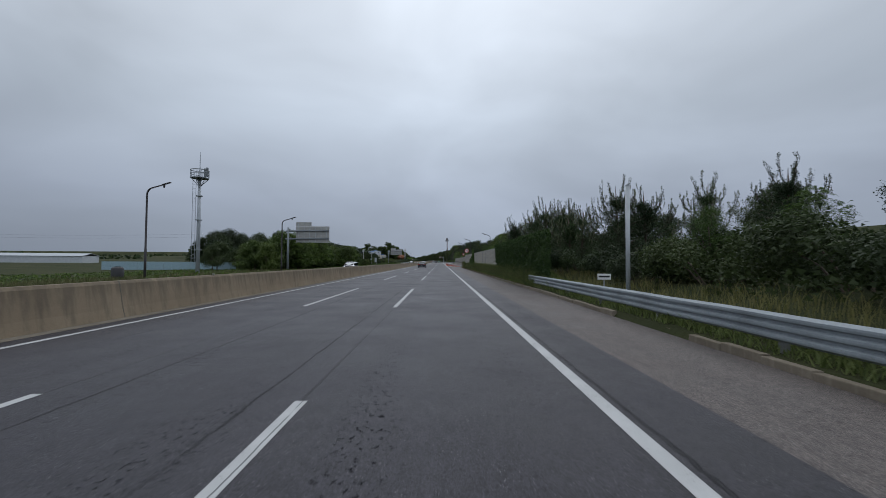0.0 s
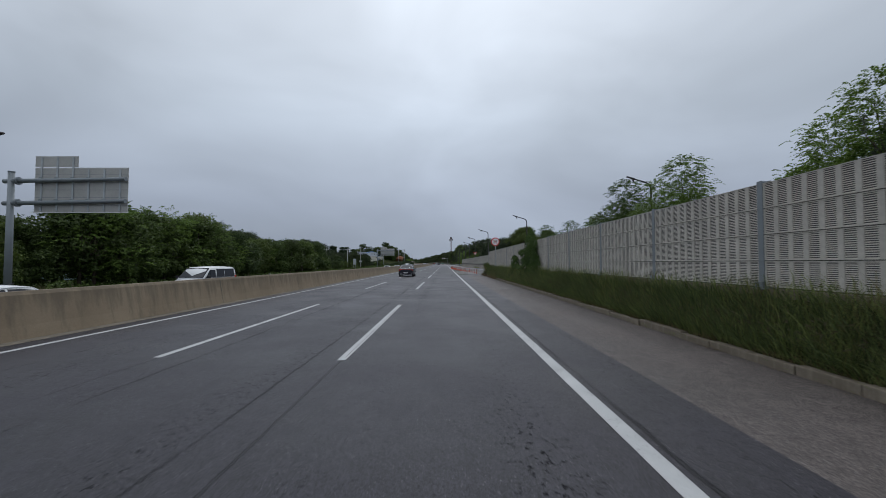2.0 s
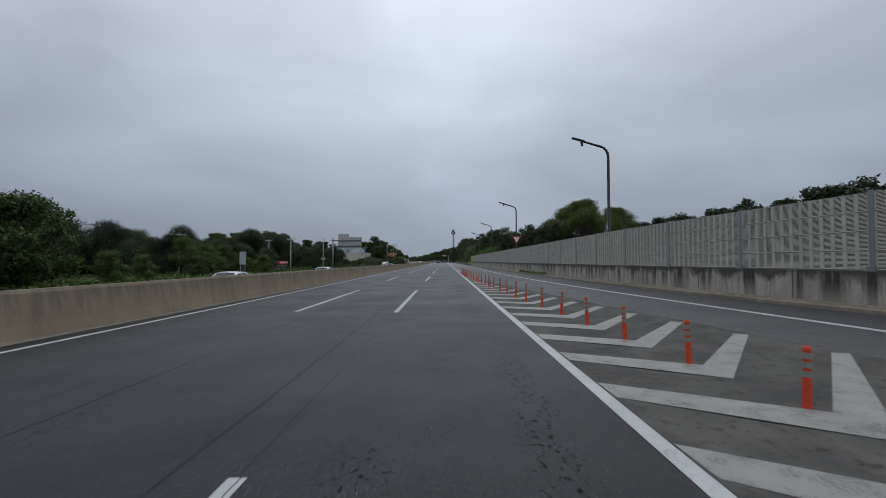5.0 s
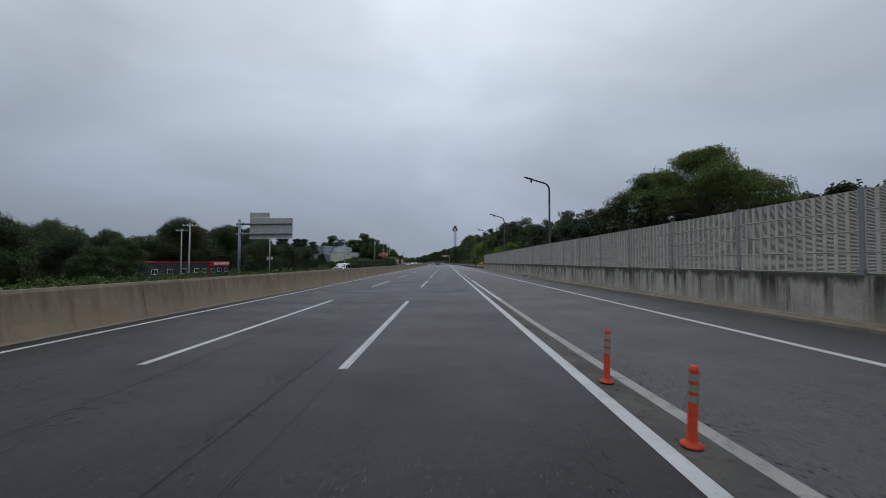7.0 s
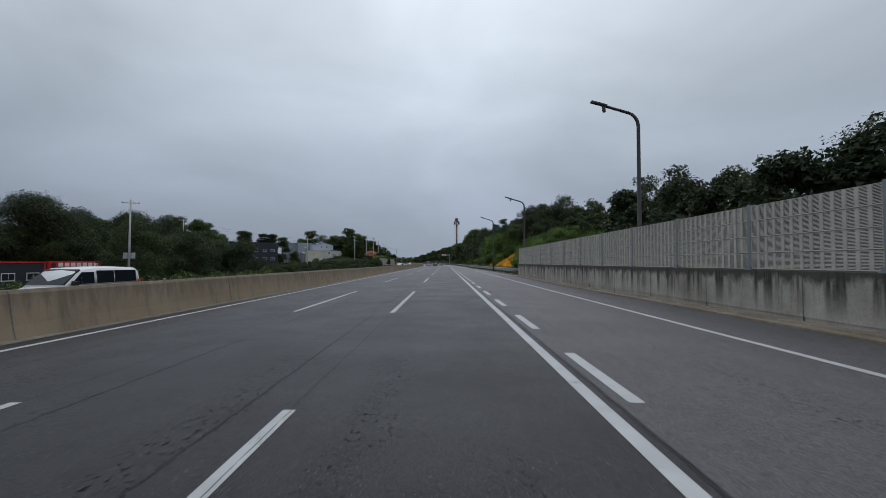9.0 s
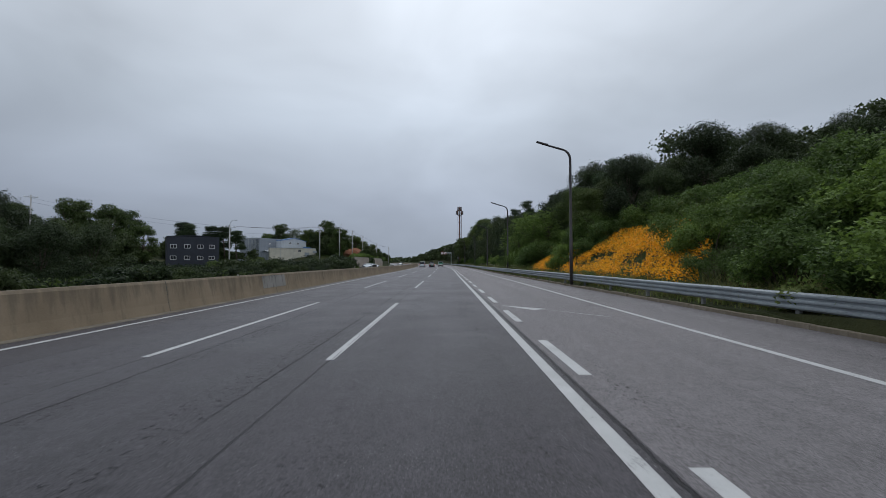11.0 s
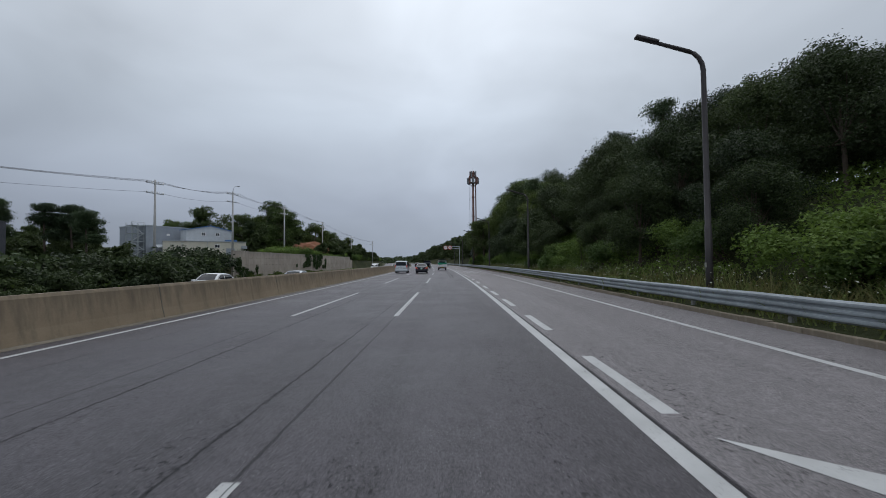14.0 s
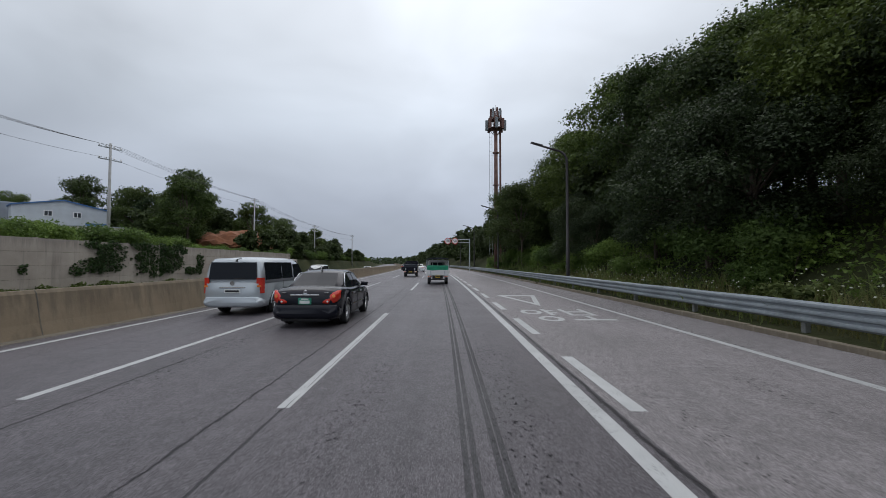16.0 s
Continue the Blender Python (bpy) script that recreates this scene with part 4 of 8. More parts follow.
for words, size, up in (("\uc591\ubcf4", 0.20, 0.055), ("YIELD", 0.115, -0.09)):
    text = bpy.data.curves.new("lettering", "FONT")
    text.body, text.size, text.align_x, text.extrude = words, size, "CENTER", 0.002
    holder = bpy.data.objects.new("lettering", text)
    written = bpy.data.meshes.new_from_object(holder)
    bpy.data.objects.remove(holder)
    written.materials.clear()
    written.materials.append(BLACK)
    ob = new("lettering", written)
    ob.parent = yield_sign
    ob.matrix_basis = pose(0, -0.021, up, 90, 0, 0)
part("bracket", solid(-0.05, 0.18, 0.015, 0.1, -0.1, 0.0), GALV, yield_sign)

limit = thing("road_sign", "two round speed limit signs on a steel arm", "road sign", (2.9, 476.0, 0.1), 4)
part("post", rod([(0, 0, -0.2), (0, 0, 6.7)], [0.14, 0.11], 12), GALV, limit)
part("arm", rod([(0, 0, 6.5), (-5.2, 0, 6.6)], [0.09, 0.07], 10), GALV, limit)
part("arm", rod([(0, 0, 5.9), (-5.2, 0, 6.0)], [0.08, 0.06], 10), GALV, limit)
for x, text in ((-4.6, "100"), (-3.1, "50")):
    d = part("disc", disc(bmesh.new(), (x, -0.1, 6.2), (0, 1, 0), 0.68, 0.03, 32), RED_SIGN, limit, "red rim")
    part("face", disc(bmesh.new(), (x, -0.12, 6.2), (0, 1, 0), 0.565, 0.012, 32), WHITE_SIGN, d)
    curve = bpy.data.curves.new("numerals", "FONT")
    curve.body, curve.size, curve.align_x, curve.align_y, curve.extrude = text, 0.72, "CENTER", "CENTER", 0.004
    curve.materials.append(BLACK)
    numerals = new("numerals", curve)
    numerals.parent = limit
    numerals.matrix_basis = pose(x, -0.132, 6.2, 90, 0, 0)

# small marker plate and a bare post
plate = thing("marker_plate", "small white marker plate with dark writing behind the rail", "marker plate", (5.98, 15.3, 0.25), -8)
part("plate", solid(-0.24, 0.24, -0.012, 0.012, 0.80, 1.02, bevel=0.008), WHITE_SIGN, plate)
part("writing_bar", solid(-0.20, 0.19, -0.018, -0.013, 0.885, 0.95), BLACK, plate)
part("post", rod([(0, 0.03, -0.2), (0, 0.03, 0.98)], 0.022, 8), GALV, plate)
mast = thing("steel_post", "bare galvanised steel post behind the guard rail", "post", (6.05, 13.5, 0.3))
part("shaft", rod([(0, 0, -0.3), (0, 0, 3.95)], 0.07, 14), GALV, mast, smooth=True)
part("cap", disc(bmesh.new(), (0, 0, 3.96), (0, 0, 1), 0.075, 0.03, 14), GALV, mast)


# ---- flexible orange posts on the gore ----
post_thing = thing("delineator_post", "orange plastic delineator post with grey reflective bands", "delineator", group="delineator posts")
profile = [(0.0, 0.0), (0.10, 0.0), (0.10, 0.018), (0.06, 0.035), (0.045, 0.07), (0.041, 0.70), (0.034, 0.74), (0.0, 0.745)]
bm = bmesh.new()
pv = [bm.verts.new((r, 0, z)) for r, z in profile]
pe = [bm.edges.new(e) for e in zip(pv, pv[1:])]
bmesh.ops.spin(bm, geom=pv + pe, cent=(0, 0, 0), axis=(0, 0, 1), angle=math.tau, steps=16)
bmesh.ops.remove_doubles(bm, verts=bm.verts, dist=0.0005)
bmesh.ops.recalc_face_normals(bm, faces=bm.faces)
part("post", bm, ORANGE, post_thing, smooth=True)
for z in (0.44, 0.54, 0.64):
    bm = bmesh.new()
    bmesh.ops.create_cone(bm, cap_ends=False, segments=16, radius1=0.0450, radius2=0.0440, depth=0.068, matrix=Matrix.Translation((0, 0, z)))
    part("band", bm, REFLECT, post_thing)
rng = random.Random(11)
place_copies(post_thing, [pose(post_u(110.3 + 2 * i) + rng.uniform(-0.02, 0.02), 110.3 + 2 * i,
                               ramp_z(2.8, 110.3 + 2 * i), rng.uniform(-3, 3), rng.uniform(-3, 3), rng.uniform(0, 360)) for i in range(34)])


# ---- trees and shrubs ----
def crown_points(rng, blobs, n, shell=0.55):
    """Leaf places over the outsides of many lumps, and their outward ways."""
    c = np.array([b[:3] for b in blobs])
    r = np.array([b[3] for b in blobs])
    pick = rng.choice(len(blobs), n, p=r**2 / (r**2).sum())
    way = rng.normal(size=(n, 3))
    way /= np.linalg.norm(way, axis=1)[:, None]
    far = r[pick] * (shell + (1.08 - shell) * rng.random(n) ** 0.6)
    lump = 1 + 0.30 * np.sin(way[:, 0] * 7 + pick) * np.cos(way[:, 1] * 6 + 2 * pick) + 0.08 * np.clip(rng.normal(size=n), -2.2, 1.3)
    way[:, 2] = np.where((way[:, 2] < -0.15) & (rng.random(n) < 0.5), -way[:, 2], way[:, 2])
    return c[pick] + way * (1.14 * far * lump)[:, None] * [1, 1, 0.76], way


def tree_thing(name, label, category, trunk_bm, crown_me, group):
    t = thing(name, label, category, group=group)
    part("trunk", trunk_bm, BARK, t, smooth=True)
    c = new("crown", crown_me)
    c.parent = t
    return t


def limbs(bm, rng, blobs, start, r0):
    for bx, by, bz, br in blobs:
        s = Vector((0, 0, start * rng.uniform(0.7, 1.05)))
        e = Vector((bx, by, bz))
        m = s.lerp(e, 0.5) + Vector((rng.uniform(-0.3, 0.3), rng.uniform(-0.3, 0.3), -0.15 * (e - s).length * 0.3))
        tube(bm, [s, m, e], [r0 * 0.42, r0 * 0.28, r0 * 0.09], 5, cap=False)


def broadleaf(seed, height, radius, n, leaf, material, label, low=0.32, name="tree", shape=1.0):
    rng = np.random.default_rng(seed)
    blobs = []
    count = 40
    for i in range(count):
        t = rng.random()
        z = height * (low + (1 - low) * t * 0.9)
        reach = radius * (1 - 0.75 * max(0.0, (t - 0.35) / 0.65) ** (1.6 * shape)) * (0.55 + 0.45 * min(1, t / 0.25))
        a = rng.uniform(0, math.tau)
        d = reach * math.sqrt(rng.uniform(0.1, 1.0))
        blobs.append((d * math.cos(a), d * math.sin(a), z, radius * rng.uniform(0.20, 0.36)))
    pts, ways = crown_points(rng, blobs, n)
    bm = bmesh.new()
    top = height * 0.8
    wob = [(rng.uniform(-0.2, 0.2) * z, rng.uniform(-0.2, 0.2) * z) for z in (0, 0.3, 0.7, 1.2)]
    tube(bm, [(0, 0, -0.6), (0, 0, 0.2), (wob[1][0], wob[1][1], top * 0.4), (wob[2][0], wob[2][1], top * 0.7), (wob[3][0] * 0.6, wob[3][1] * 0.6, top)],
         [height * 0.022, height * 0.019, height * 0.014, height * 0.009, height * 0.003], 8)
    limbs(bm, rng, blobs[:16], height * 0.42, height * 0.017)
    return tree_thing(name, label, "tree", bm, leaf_mesh("crown", pts, leaf, material, ways, rng=rng, longer=1.8, corners=3), "roadside trees")


def open_tree(seed, height, radius, n, leaf, material, label):
    """A broad tree whose foliage lies in flat layers at the ends of its limbs, with sky showing between them."""
    rng = np.random.default_rng(seed)
    blobs = []
    for i in range(44):
        t = rng.random() ** 0.62
        a = i * 2.4 + rng.uniform(-0.4, 0.4)
        d = radius * math.sqrt(max(0.0, 1 - (1.15 * t) ** 2 if t < 0.85 else 0.05)) * rng.uniform(0.45, 0.95)
        blobs.append((d * math.cos(a), d * math.sin(a), height * (0.36 + 0.60 * t), radius * rng.uniform(0.13, 0.21)))
    pts, ways = crown_points(rng, blobs, n, 0.2)
    z = np.array([b[2] for b in blobs])
    near = np.argmin(np.abs(pts[:, 2][:, None] - z[None]), axis=1)
    pts[:, 2] = z[near] + (pts[:, 2] - z[near]) * 0.7
    bm = bmesh.new()
    tube(bm, [(0, 0, -0.6), (0.1, 0, height * 0.2), (0, 0.2, height * 0.4), (0.2, 0, height * 0.7)], [height * 0.03, height * 0.026, height * 0.018, height * 0.006], 9)
    limbs(bm, rng, blobs, height * 0.38, height * 0.022)
    return tree_thing("tree", label, "tree", bm, leaf_mesh("crown", pts, leaf, material, ways, rng=rng, longer=1.7, corners=3), "roadside trees")


def frond_tree(seed, height, radius, fronds, label, low=0.12, leaf=0.082, long=0.62):
    """A tree or tall bush with feathery leaves: leaflets in pairs along drooping stalks."""
    rng = np.random.default_rng(seed)
    blobs = []
    for i in range(24):
        t = rng.random()
        reach = radius * (1 - 0.7 * max(0.0, (t - 0.35) / 0.65) ** 1.5) * (0.55 + 0.45 * min(1, t / 0.25))
        a, d = rng.uniform(0, math.tau), reach * math.sqrt(rng.uniform(0.1, 1.0))
        blobs.append((d * math.cos(a), d * math.sin(a), height * (low + (0.92 - low) * t), radius * rng.uniform(0.24, 0.40)))
    base, way = crown_points(rng, blobs, fronds, 0.5)
    way[:, 2] = way[:, 2] * 0.6 + 0.25
    way /= np.linalg.norm(way, axis=1)[:, None]
    flat = np.cross(way, [0, 0, 1.0])
    flat /= np.maximum(0.05, np.linalg.norm(flat, axis=1))[:, None]
    pts = []
    for k in range(11):
        f = (k + 1) / 11
        spine = base + way * (long * f) - np.array([0, 0, 0.26]) * f**2
        for s in (-1, 1):
            pts.append(spine + flat * s * 1.04 * leaf * (1.15 - 0.6 * f) + rng.normal(size=spine.shape) * 0.008)
    pts = np.concatenate(pts)
    bm = bmesh.new()
    tube(bm, [(0, 0, -0.5), (0.05, 0, height * 0.3), (0, 0.1, height * 0.75)], [height * 0.02, height * 0.015, height * 0.005], 7)
    limbs(bm, rng, blobs[:14], height * 0.35, height * 0.016)
    return tree_thing("tree", label, "tree", bm, leaf_mesh("crown", pts, leaf, LEAF_FRESH, np.tile([0, 0, 1.3], (len(pts), 1)), rng=rng, longer=1.9, corners=3), "roadside trees")


def young_pine(seed, height, slim=1.0):
    """A young pine: a dense dark cone of needle tufts with long pale shoots curving up out of it."""
    rng = np.random.default_rng(seed)
    pts, ways, pale, up = [], [], [], []
    bm = bmesh.new()
    tube(bm, [(0, 0, -0.5), (0, 0, height * 0.5), (0.05, 0, height * 0.9)], [height * 0.018, height * 0.012, 0.012], 7)

    def sprig(line_pts, count, spread, store, way):
        """Needles along a bent twig."""
        p = np.array(line_pts)
        k = rng.random(count) * (len(p) - 1)
        i = np.minimum(k.astype(int), len(p) - 2)
        f = (k - i)[:, None]
        store.append(p[i] * (1 - f) + p[i + 1] * f + rng.normal(size=(count, 3)) * spread)
        way.append(np.tile([0, 0, 0.9], (count, 1)))

    for i in range(84):
        t = rng.random() ** 0.9
        a = rng.uniform(0, math.tau)
        reach = height * 0.36 * slim * (1 - t) ** 0.6 * rng.uniform(0.45, 1.0) + 0.12
        z = height * (0.12 + 0.62 * t)
        out_way = np.array([math.cos(a), math.sin(a), 0])
        tip = out_way * reach + [0, 0, z + reach * 0.45]
        tube(bm, [(0, 0, z), tip], [0.022, 0.008], 4, cap=False)
        sprig([(tip - [0, 0, z]) * 0.25 + [0, 0, z], tip], 210, 0.13, pts, ways)
    for i in range(30):
        t = rng.random() ** 0.7
        a = rng.uniform(0, math.tau)
        out_way = np.array([math.cos(a), math.sin(a), 0])
        base = out_way * height * 0.27 * slim * (1 - t) ** 0.6 + [0, 0, height * (0.30 + 0.48 * t)]
        long = height * rng.uniform(0.10, 0.22)
        knee = base + out_way * long * 0.55 * (1.1 - 0.8 * t) + [0, 0, long * 0.35]
        tip = knee + out_way * long * 0.15 + [0, 0, long * 0.65]
        tube(bm, [base, knee, tip], [0.016, 0.011, 0.006], 4, cap=False)
        sprig([base, knee, tip], int(170 * long), 0.04, pts, ways)
        for _ in range(3):
            at = (tip if rng.random() < 0.5 else knee) + rng.normal(size=3) * [0.10, 0.10, 0.05]
            tall = rng.uniform(0.20, 0.45)
            end = at + [rng.normal() * 0.05, rng.normal() * 0.05, tall]
            tube(bm, [knee, at, end], [0.007, 0.007, 0.004], 4, cap=False)
            sprig([at, end], int(130 * tall) + 12, 0.02, pale, up)
    t = tree_thing("pine_tree", "bushy young pine with pale upright shoots", "tree", bm, leaf_mesh("crown", np.concatenate(pts), 0.022, NEEDLE, np.concatenate(ways), longer=7.0, rng=rng, corners=3), "young pines")
    c = new("new_growth", leaf_mesh("new_growth", np.concatenate(pale), 0.018, SHOOT, np.concatenate(up), longer=6.0, rng=rng, corners=3))
    c.parent = t
    return t


def red_pine(seed, height, wide=0.24, cushions=15, needles=12000, leaf=0.11):
    """An old pine with a bare leaning trunk and flat cushions of needles."""
    rng = np.random.default_rng(seed)
    bm = bmesh.new()
    lean = rng.uniform(-0.12, 0.12, 2)
    spine = [np.array([lean[0] * z, lean[1] * z, z]) for z in (-0.5, height * 0.35, height * 0.65, height * 0.95)]
    tube(bm, spine, [height * 0.02, height * 0.016, height * 0.012, height * 0.004], 8)
    blobs = []
    for i in range(cushions):
        t = rng.uniform(0.52, 1.0)
        a = rng.uniform(0, math.tau)
        d = height * wide * (1.25 - t) * rng.uniform(0.3, 1.3)
        c = np.array([lean[0] * t * height + d * math.cos(a), lean[1] * t * height + d * math.sin(a), t * height])
        blobs.append((*c, height * rng.uniform(0.07, 0.12)))
        root = np.array([lean[0] * t * height, lean[1] * t * height, t * height - 0.5])
        tube(bm, [root, c], [0.07, 0.02], 5, cap=False)
    pts, ways = crown_points(rng, blobs, needles, 0.15)
    z = np.array([b[2] for b in blobs])
    near = np.argmin(np.abs(pts[:, 2][:, None] - z[None]), axis=1)
    pts[:, 2] = z[near] + (pts[:, 2] - z[near]) * 0.75
    return tree_thing("pine_tree", "tall old pine with flat needle cushions", "tree", bm, leaf_mesh("crown", pts, leaf, NEEDLE, ways, longer=2.4, rng=rng, corners=3), "old pines")


def shrub(seed, height, radius, n, leaf, material, label):
    rng = np.random.default_rng(seed)
    blobs = []
    for i in range(13):
        a, d = rng.uniform(0, math.tau), radius * math.sqrt(rng.random())
        blobs.append((d * math.cos(a), d * math.sin(a), height * rng.uniform(0.25, 0.8) * (1 - 0.35 * d / radius), height * rng.uniform(0.2, 0.32)))
    pts, ways = crown_points(rng, blobs, n, 0.4)
    bm = bmesh.new()
    for b in blobs[:8]:
        tube(bm, [(b[0] * 0.15, b[1] * 0.15, -0.3), (b[0] * 0.6, b[1] * 0.6, b[2] * 0.6), b[:3]], [0.035, 0.025, 0.008], 5, cap=False)
    s = thing("shrub", label, "shrub", group="shrubs")
    part("stem", bm, BARK, s)
    c = new("leaves", leaf_mesh("leaves", pts, leaf, material, ways, rng=rng, longer=1.9, corners=3))
    c.parent = s
    return s


def scatter(first, spots, rng, size=(0.92, 1.08), sink=0.1):
    """Copies at (u, y) beside the road, each turned and sized a little differently."""
    for i, (u, y, *more) in enumerate(spots):
        s = rng.uniform(*size) * (more[0] if more else 1.0)
        x, yy, z = at_road(u, y, -sink)
        m = pose(x, yy, z, rng.uniform(-3, 3), rng.uniform(-3, 3), rng.uniform(0, 360))
        ob = first if i == 0 else copy_thing(first, m)
        ob.matrix_basis = m
        ob.scale = (s * rng.uniform(0.9, 1.1), s * rng.uniform(0.9, 1.1), s)


def woods(name, label, spots, leaf, per, material, seed, tall=10.0, wide=3.8):
    """Rows of distant trees past counting, as one mass of leaves with trunks hidden in it."""
    g = np.random.default_rng(seed)
    pts, ways = [], []
    for u, y, s in spots:
        x, yy, z = at_road(u, y)
        h, r = tall * s, wide * s
        blobs = []
        for i in range(24):
            t, a = g.random(), g.uniform(0, math.tau)
            d = r * math.sqrt(g.uniform(0.05, 1)) * (1 - 0.7 * t**1.8)
            blobs.append((x + d * math.cos(a), yy + d * math.sin(a), z + h * (0.12 + 0.80 * t), r * g.uniform(0.24, 0.42)))
        p, w = crown_points(g, blobs, per)
        pts.append(p)
        ways.append(w)
    return tagged(new(name, leaf_mesh(name, np.concatenate(pts), leaf, material, np.concatenate(ways), rng=g, longer=1.8, corners=3)), label, "woods", kind="stuff")


rng = random.Random(21)
# near trees on the right bank: three kinds, fine leaves
bank_a = broadleaf(31, 10, 3.6, 24000, 0.118, LEAF, "tall leafy roadside tree on the bank")
bank_b = broadleaf(32, 9, 3.9, 28000, 0.105, LEAF_DARK, "dark leafy tree on the wooded bank", low=0.22)
bank_c = frond_tree(33, 7, 2.9, 760, "fresh green feathery-leaved young tree on the bank")
feathery = frond_tree(34, 7, 2.0, 1900, "tall feathery-leaved tree rising behind the noise wall", leaf=0.052, long=0.46)
locust = broadleaf(36, 7, 2.9, 9500, 0.17, LEAF, "bushy green tree beyond the carriageway", low=0.08)
poplar = broadleaf(37, 14, 4.2, 18000, 0.21, LEAF, "tall spreading tree above the concrete wall", low=0.10, shape=1.4)
big = open_tree(38, 15, 10.6, 52000, 0.17, LEAF, "very broad old tree with layered foliage behind the noise wall")
pine_a, pine_b = young_pine(41, 6.0), young_pine(42, 5.2)
old_pine = red_pine(43, 12)
bush_a = shrub(51, 1.9, 1.5, 6500, 0.078, LEAF_FRESH, "bright green leafy shrub on the bank")
bush_b = shrub(52, 2.4, 1.9, 8000, 0.074, LEAF_FRESH, "dense green shrub on the bank")
bush_d = shrub(54, 2.3, 1.8, 2400, 0.145, LEAF_DARK, "dark rough bush beyond the carriageway")
bush_c = shrub(53, 1.1, 1.0, 1300, 0.13, GRASS, "low weedy bush by the guard rail")


def line(y0, y1, step, u0, u1, r, size=None, wob=0.6):
    out, y = [], y0
    while y < y1:
        spot = (r.uniform(u0, u1), y + r.uniform(-wob, wob) * step)
        out.append(spot + ((r.uniform(*size),) if size else ()))
        y += step
    return out


def flowers_clear(u, y):
    return not (283 < y < 318 and u - kerb_x(y) < (8.5 if y < 310 else 6.0))


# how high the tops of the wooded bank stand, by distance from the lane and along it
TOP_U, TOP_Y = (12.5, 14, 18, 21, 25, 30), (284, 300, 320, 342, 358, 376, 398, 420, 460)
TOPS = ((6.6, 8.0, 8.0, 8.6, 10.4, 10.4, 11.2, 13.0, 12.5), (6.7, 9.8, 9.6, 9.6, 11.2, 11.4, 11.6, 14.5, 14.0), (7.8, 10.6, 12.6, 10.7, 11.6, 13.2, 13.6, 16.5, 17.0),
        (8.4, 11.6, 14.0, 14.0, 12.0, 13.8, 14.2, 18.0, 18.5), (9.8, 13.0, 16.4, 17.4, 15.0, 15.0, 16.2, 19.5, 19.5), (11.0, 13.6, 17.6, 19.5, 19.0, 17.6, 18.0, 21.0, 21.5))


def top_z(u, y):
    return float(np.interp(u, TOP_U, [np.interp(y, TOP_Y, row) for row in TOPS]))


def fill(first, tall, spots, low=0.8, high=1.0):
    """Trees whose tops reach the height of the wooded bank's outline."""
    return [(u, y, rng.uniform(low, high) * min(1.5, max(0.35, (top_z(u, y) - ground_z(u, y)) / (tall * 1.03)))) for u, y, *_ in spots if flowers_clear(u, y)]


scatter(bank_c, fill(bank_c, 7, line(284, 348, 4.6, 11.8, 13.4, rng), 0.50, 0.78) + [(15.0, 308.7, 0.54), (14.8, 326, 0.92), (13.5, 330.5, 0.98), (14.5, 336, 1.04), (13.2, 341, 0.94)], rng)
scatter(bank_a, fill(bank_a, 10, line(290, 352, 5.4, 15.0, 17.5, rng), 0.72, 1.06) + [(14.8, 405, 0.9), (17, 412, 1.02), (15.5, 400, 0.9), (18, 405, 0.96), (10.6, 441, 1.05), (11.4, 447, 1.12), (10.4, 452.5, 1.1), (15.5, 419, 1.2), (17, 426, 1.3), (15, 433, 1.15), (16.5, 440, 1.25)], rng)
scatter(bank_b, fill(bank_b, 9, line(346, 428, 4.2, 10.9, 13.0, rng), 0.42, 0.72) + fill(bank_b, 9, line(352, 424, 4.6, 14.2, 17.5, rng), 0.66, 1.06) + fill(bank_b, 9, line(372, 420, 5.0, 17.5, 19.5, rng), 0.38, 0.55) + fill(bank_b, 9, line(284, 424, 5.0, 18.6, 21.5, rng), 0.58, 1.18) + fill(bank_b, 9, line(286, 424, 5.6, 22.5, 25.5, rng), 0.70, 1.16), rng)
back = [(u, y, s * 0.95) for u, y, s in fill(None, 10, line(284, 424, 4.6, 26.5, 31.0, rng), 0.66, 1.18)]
woods("woods", "dark trees on the hill behind the bank", back + line(424, 480, 5.5, 24.0, 31.0, rng, (0.75, 1.0)) + line(270, 330, 4.5, 33.0, 46.0, rng, (0.72, 1.0)) + line(330, 480, 9.0, 33.0, 46.0, rng, (0.8, 1.05)) + line(424, 500, 4.8, 12, 18, rng, (0.75, 1.05)) + line(424, 500, 5, 17, 25, rng, (0.85, 1.15)), 0.27, 3000, LEAF_DARK, 91)
woods("woods", "dark trees along the far end of the bank", line(500, 900, 5, 12, 18, rng, (0.75, 1.05)) + line(480, 640, 5, 18, 31, rng, (0.8, 1.1)) + line(480, 900, 10, 33, 46, rng, (0.8, 1.05)), 0.95, 520, LEAF_DARK, 95)
scatter(old_pine, [(24, 304, 0.57), (26, 309, 0.62), (21, 346, 0.72), (20, 372, 0.75), (22, 391.5, 1.05), (24, 388, 1.0), (22, 430, 0.9), (20, 322, 0.7), (26, 331, 0.85), (15.6, 407, 0.95)] + [(-63, 476, 0.9), (-57, 492, 0.8)], rng)
far_pine = red_pine(47, 16, 0.27, 22, 20000, 0.17)
scatter(far_pine, [(-100.0, 430, 0.98), (-103.6, 431, 1.0), (-94.6, 437, 1.0), (-90.4, 440, 0.98), (-83.6, 436, 0.88)], rng, (0.98, 1.03))
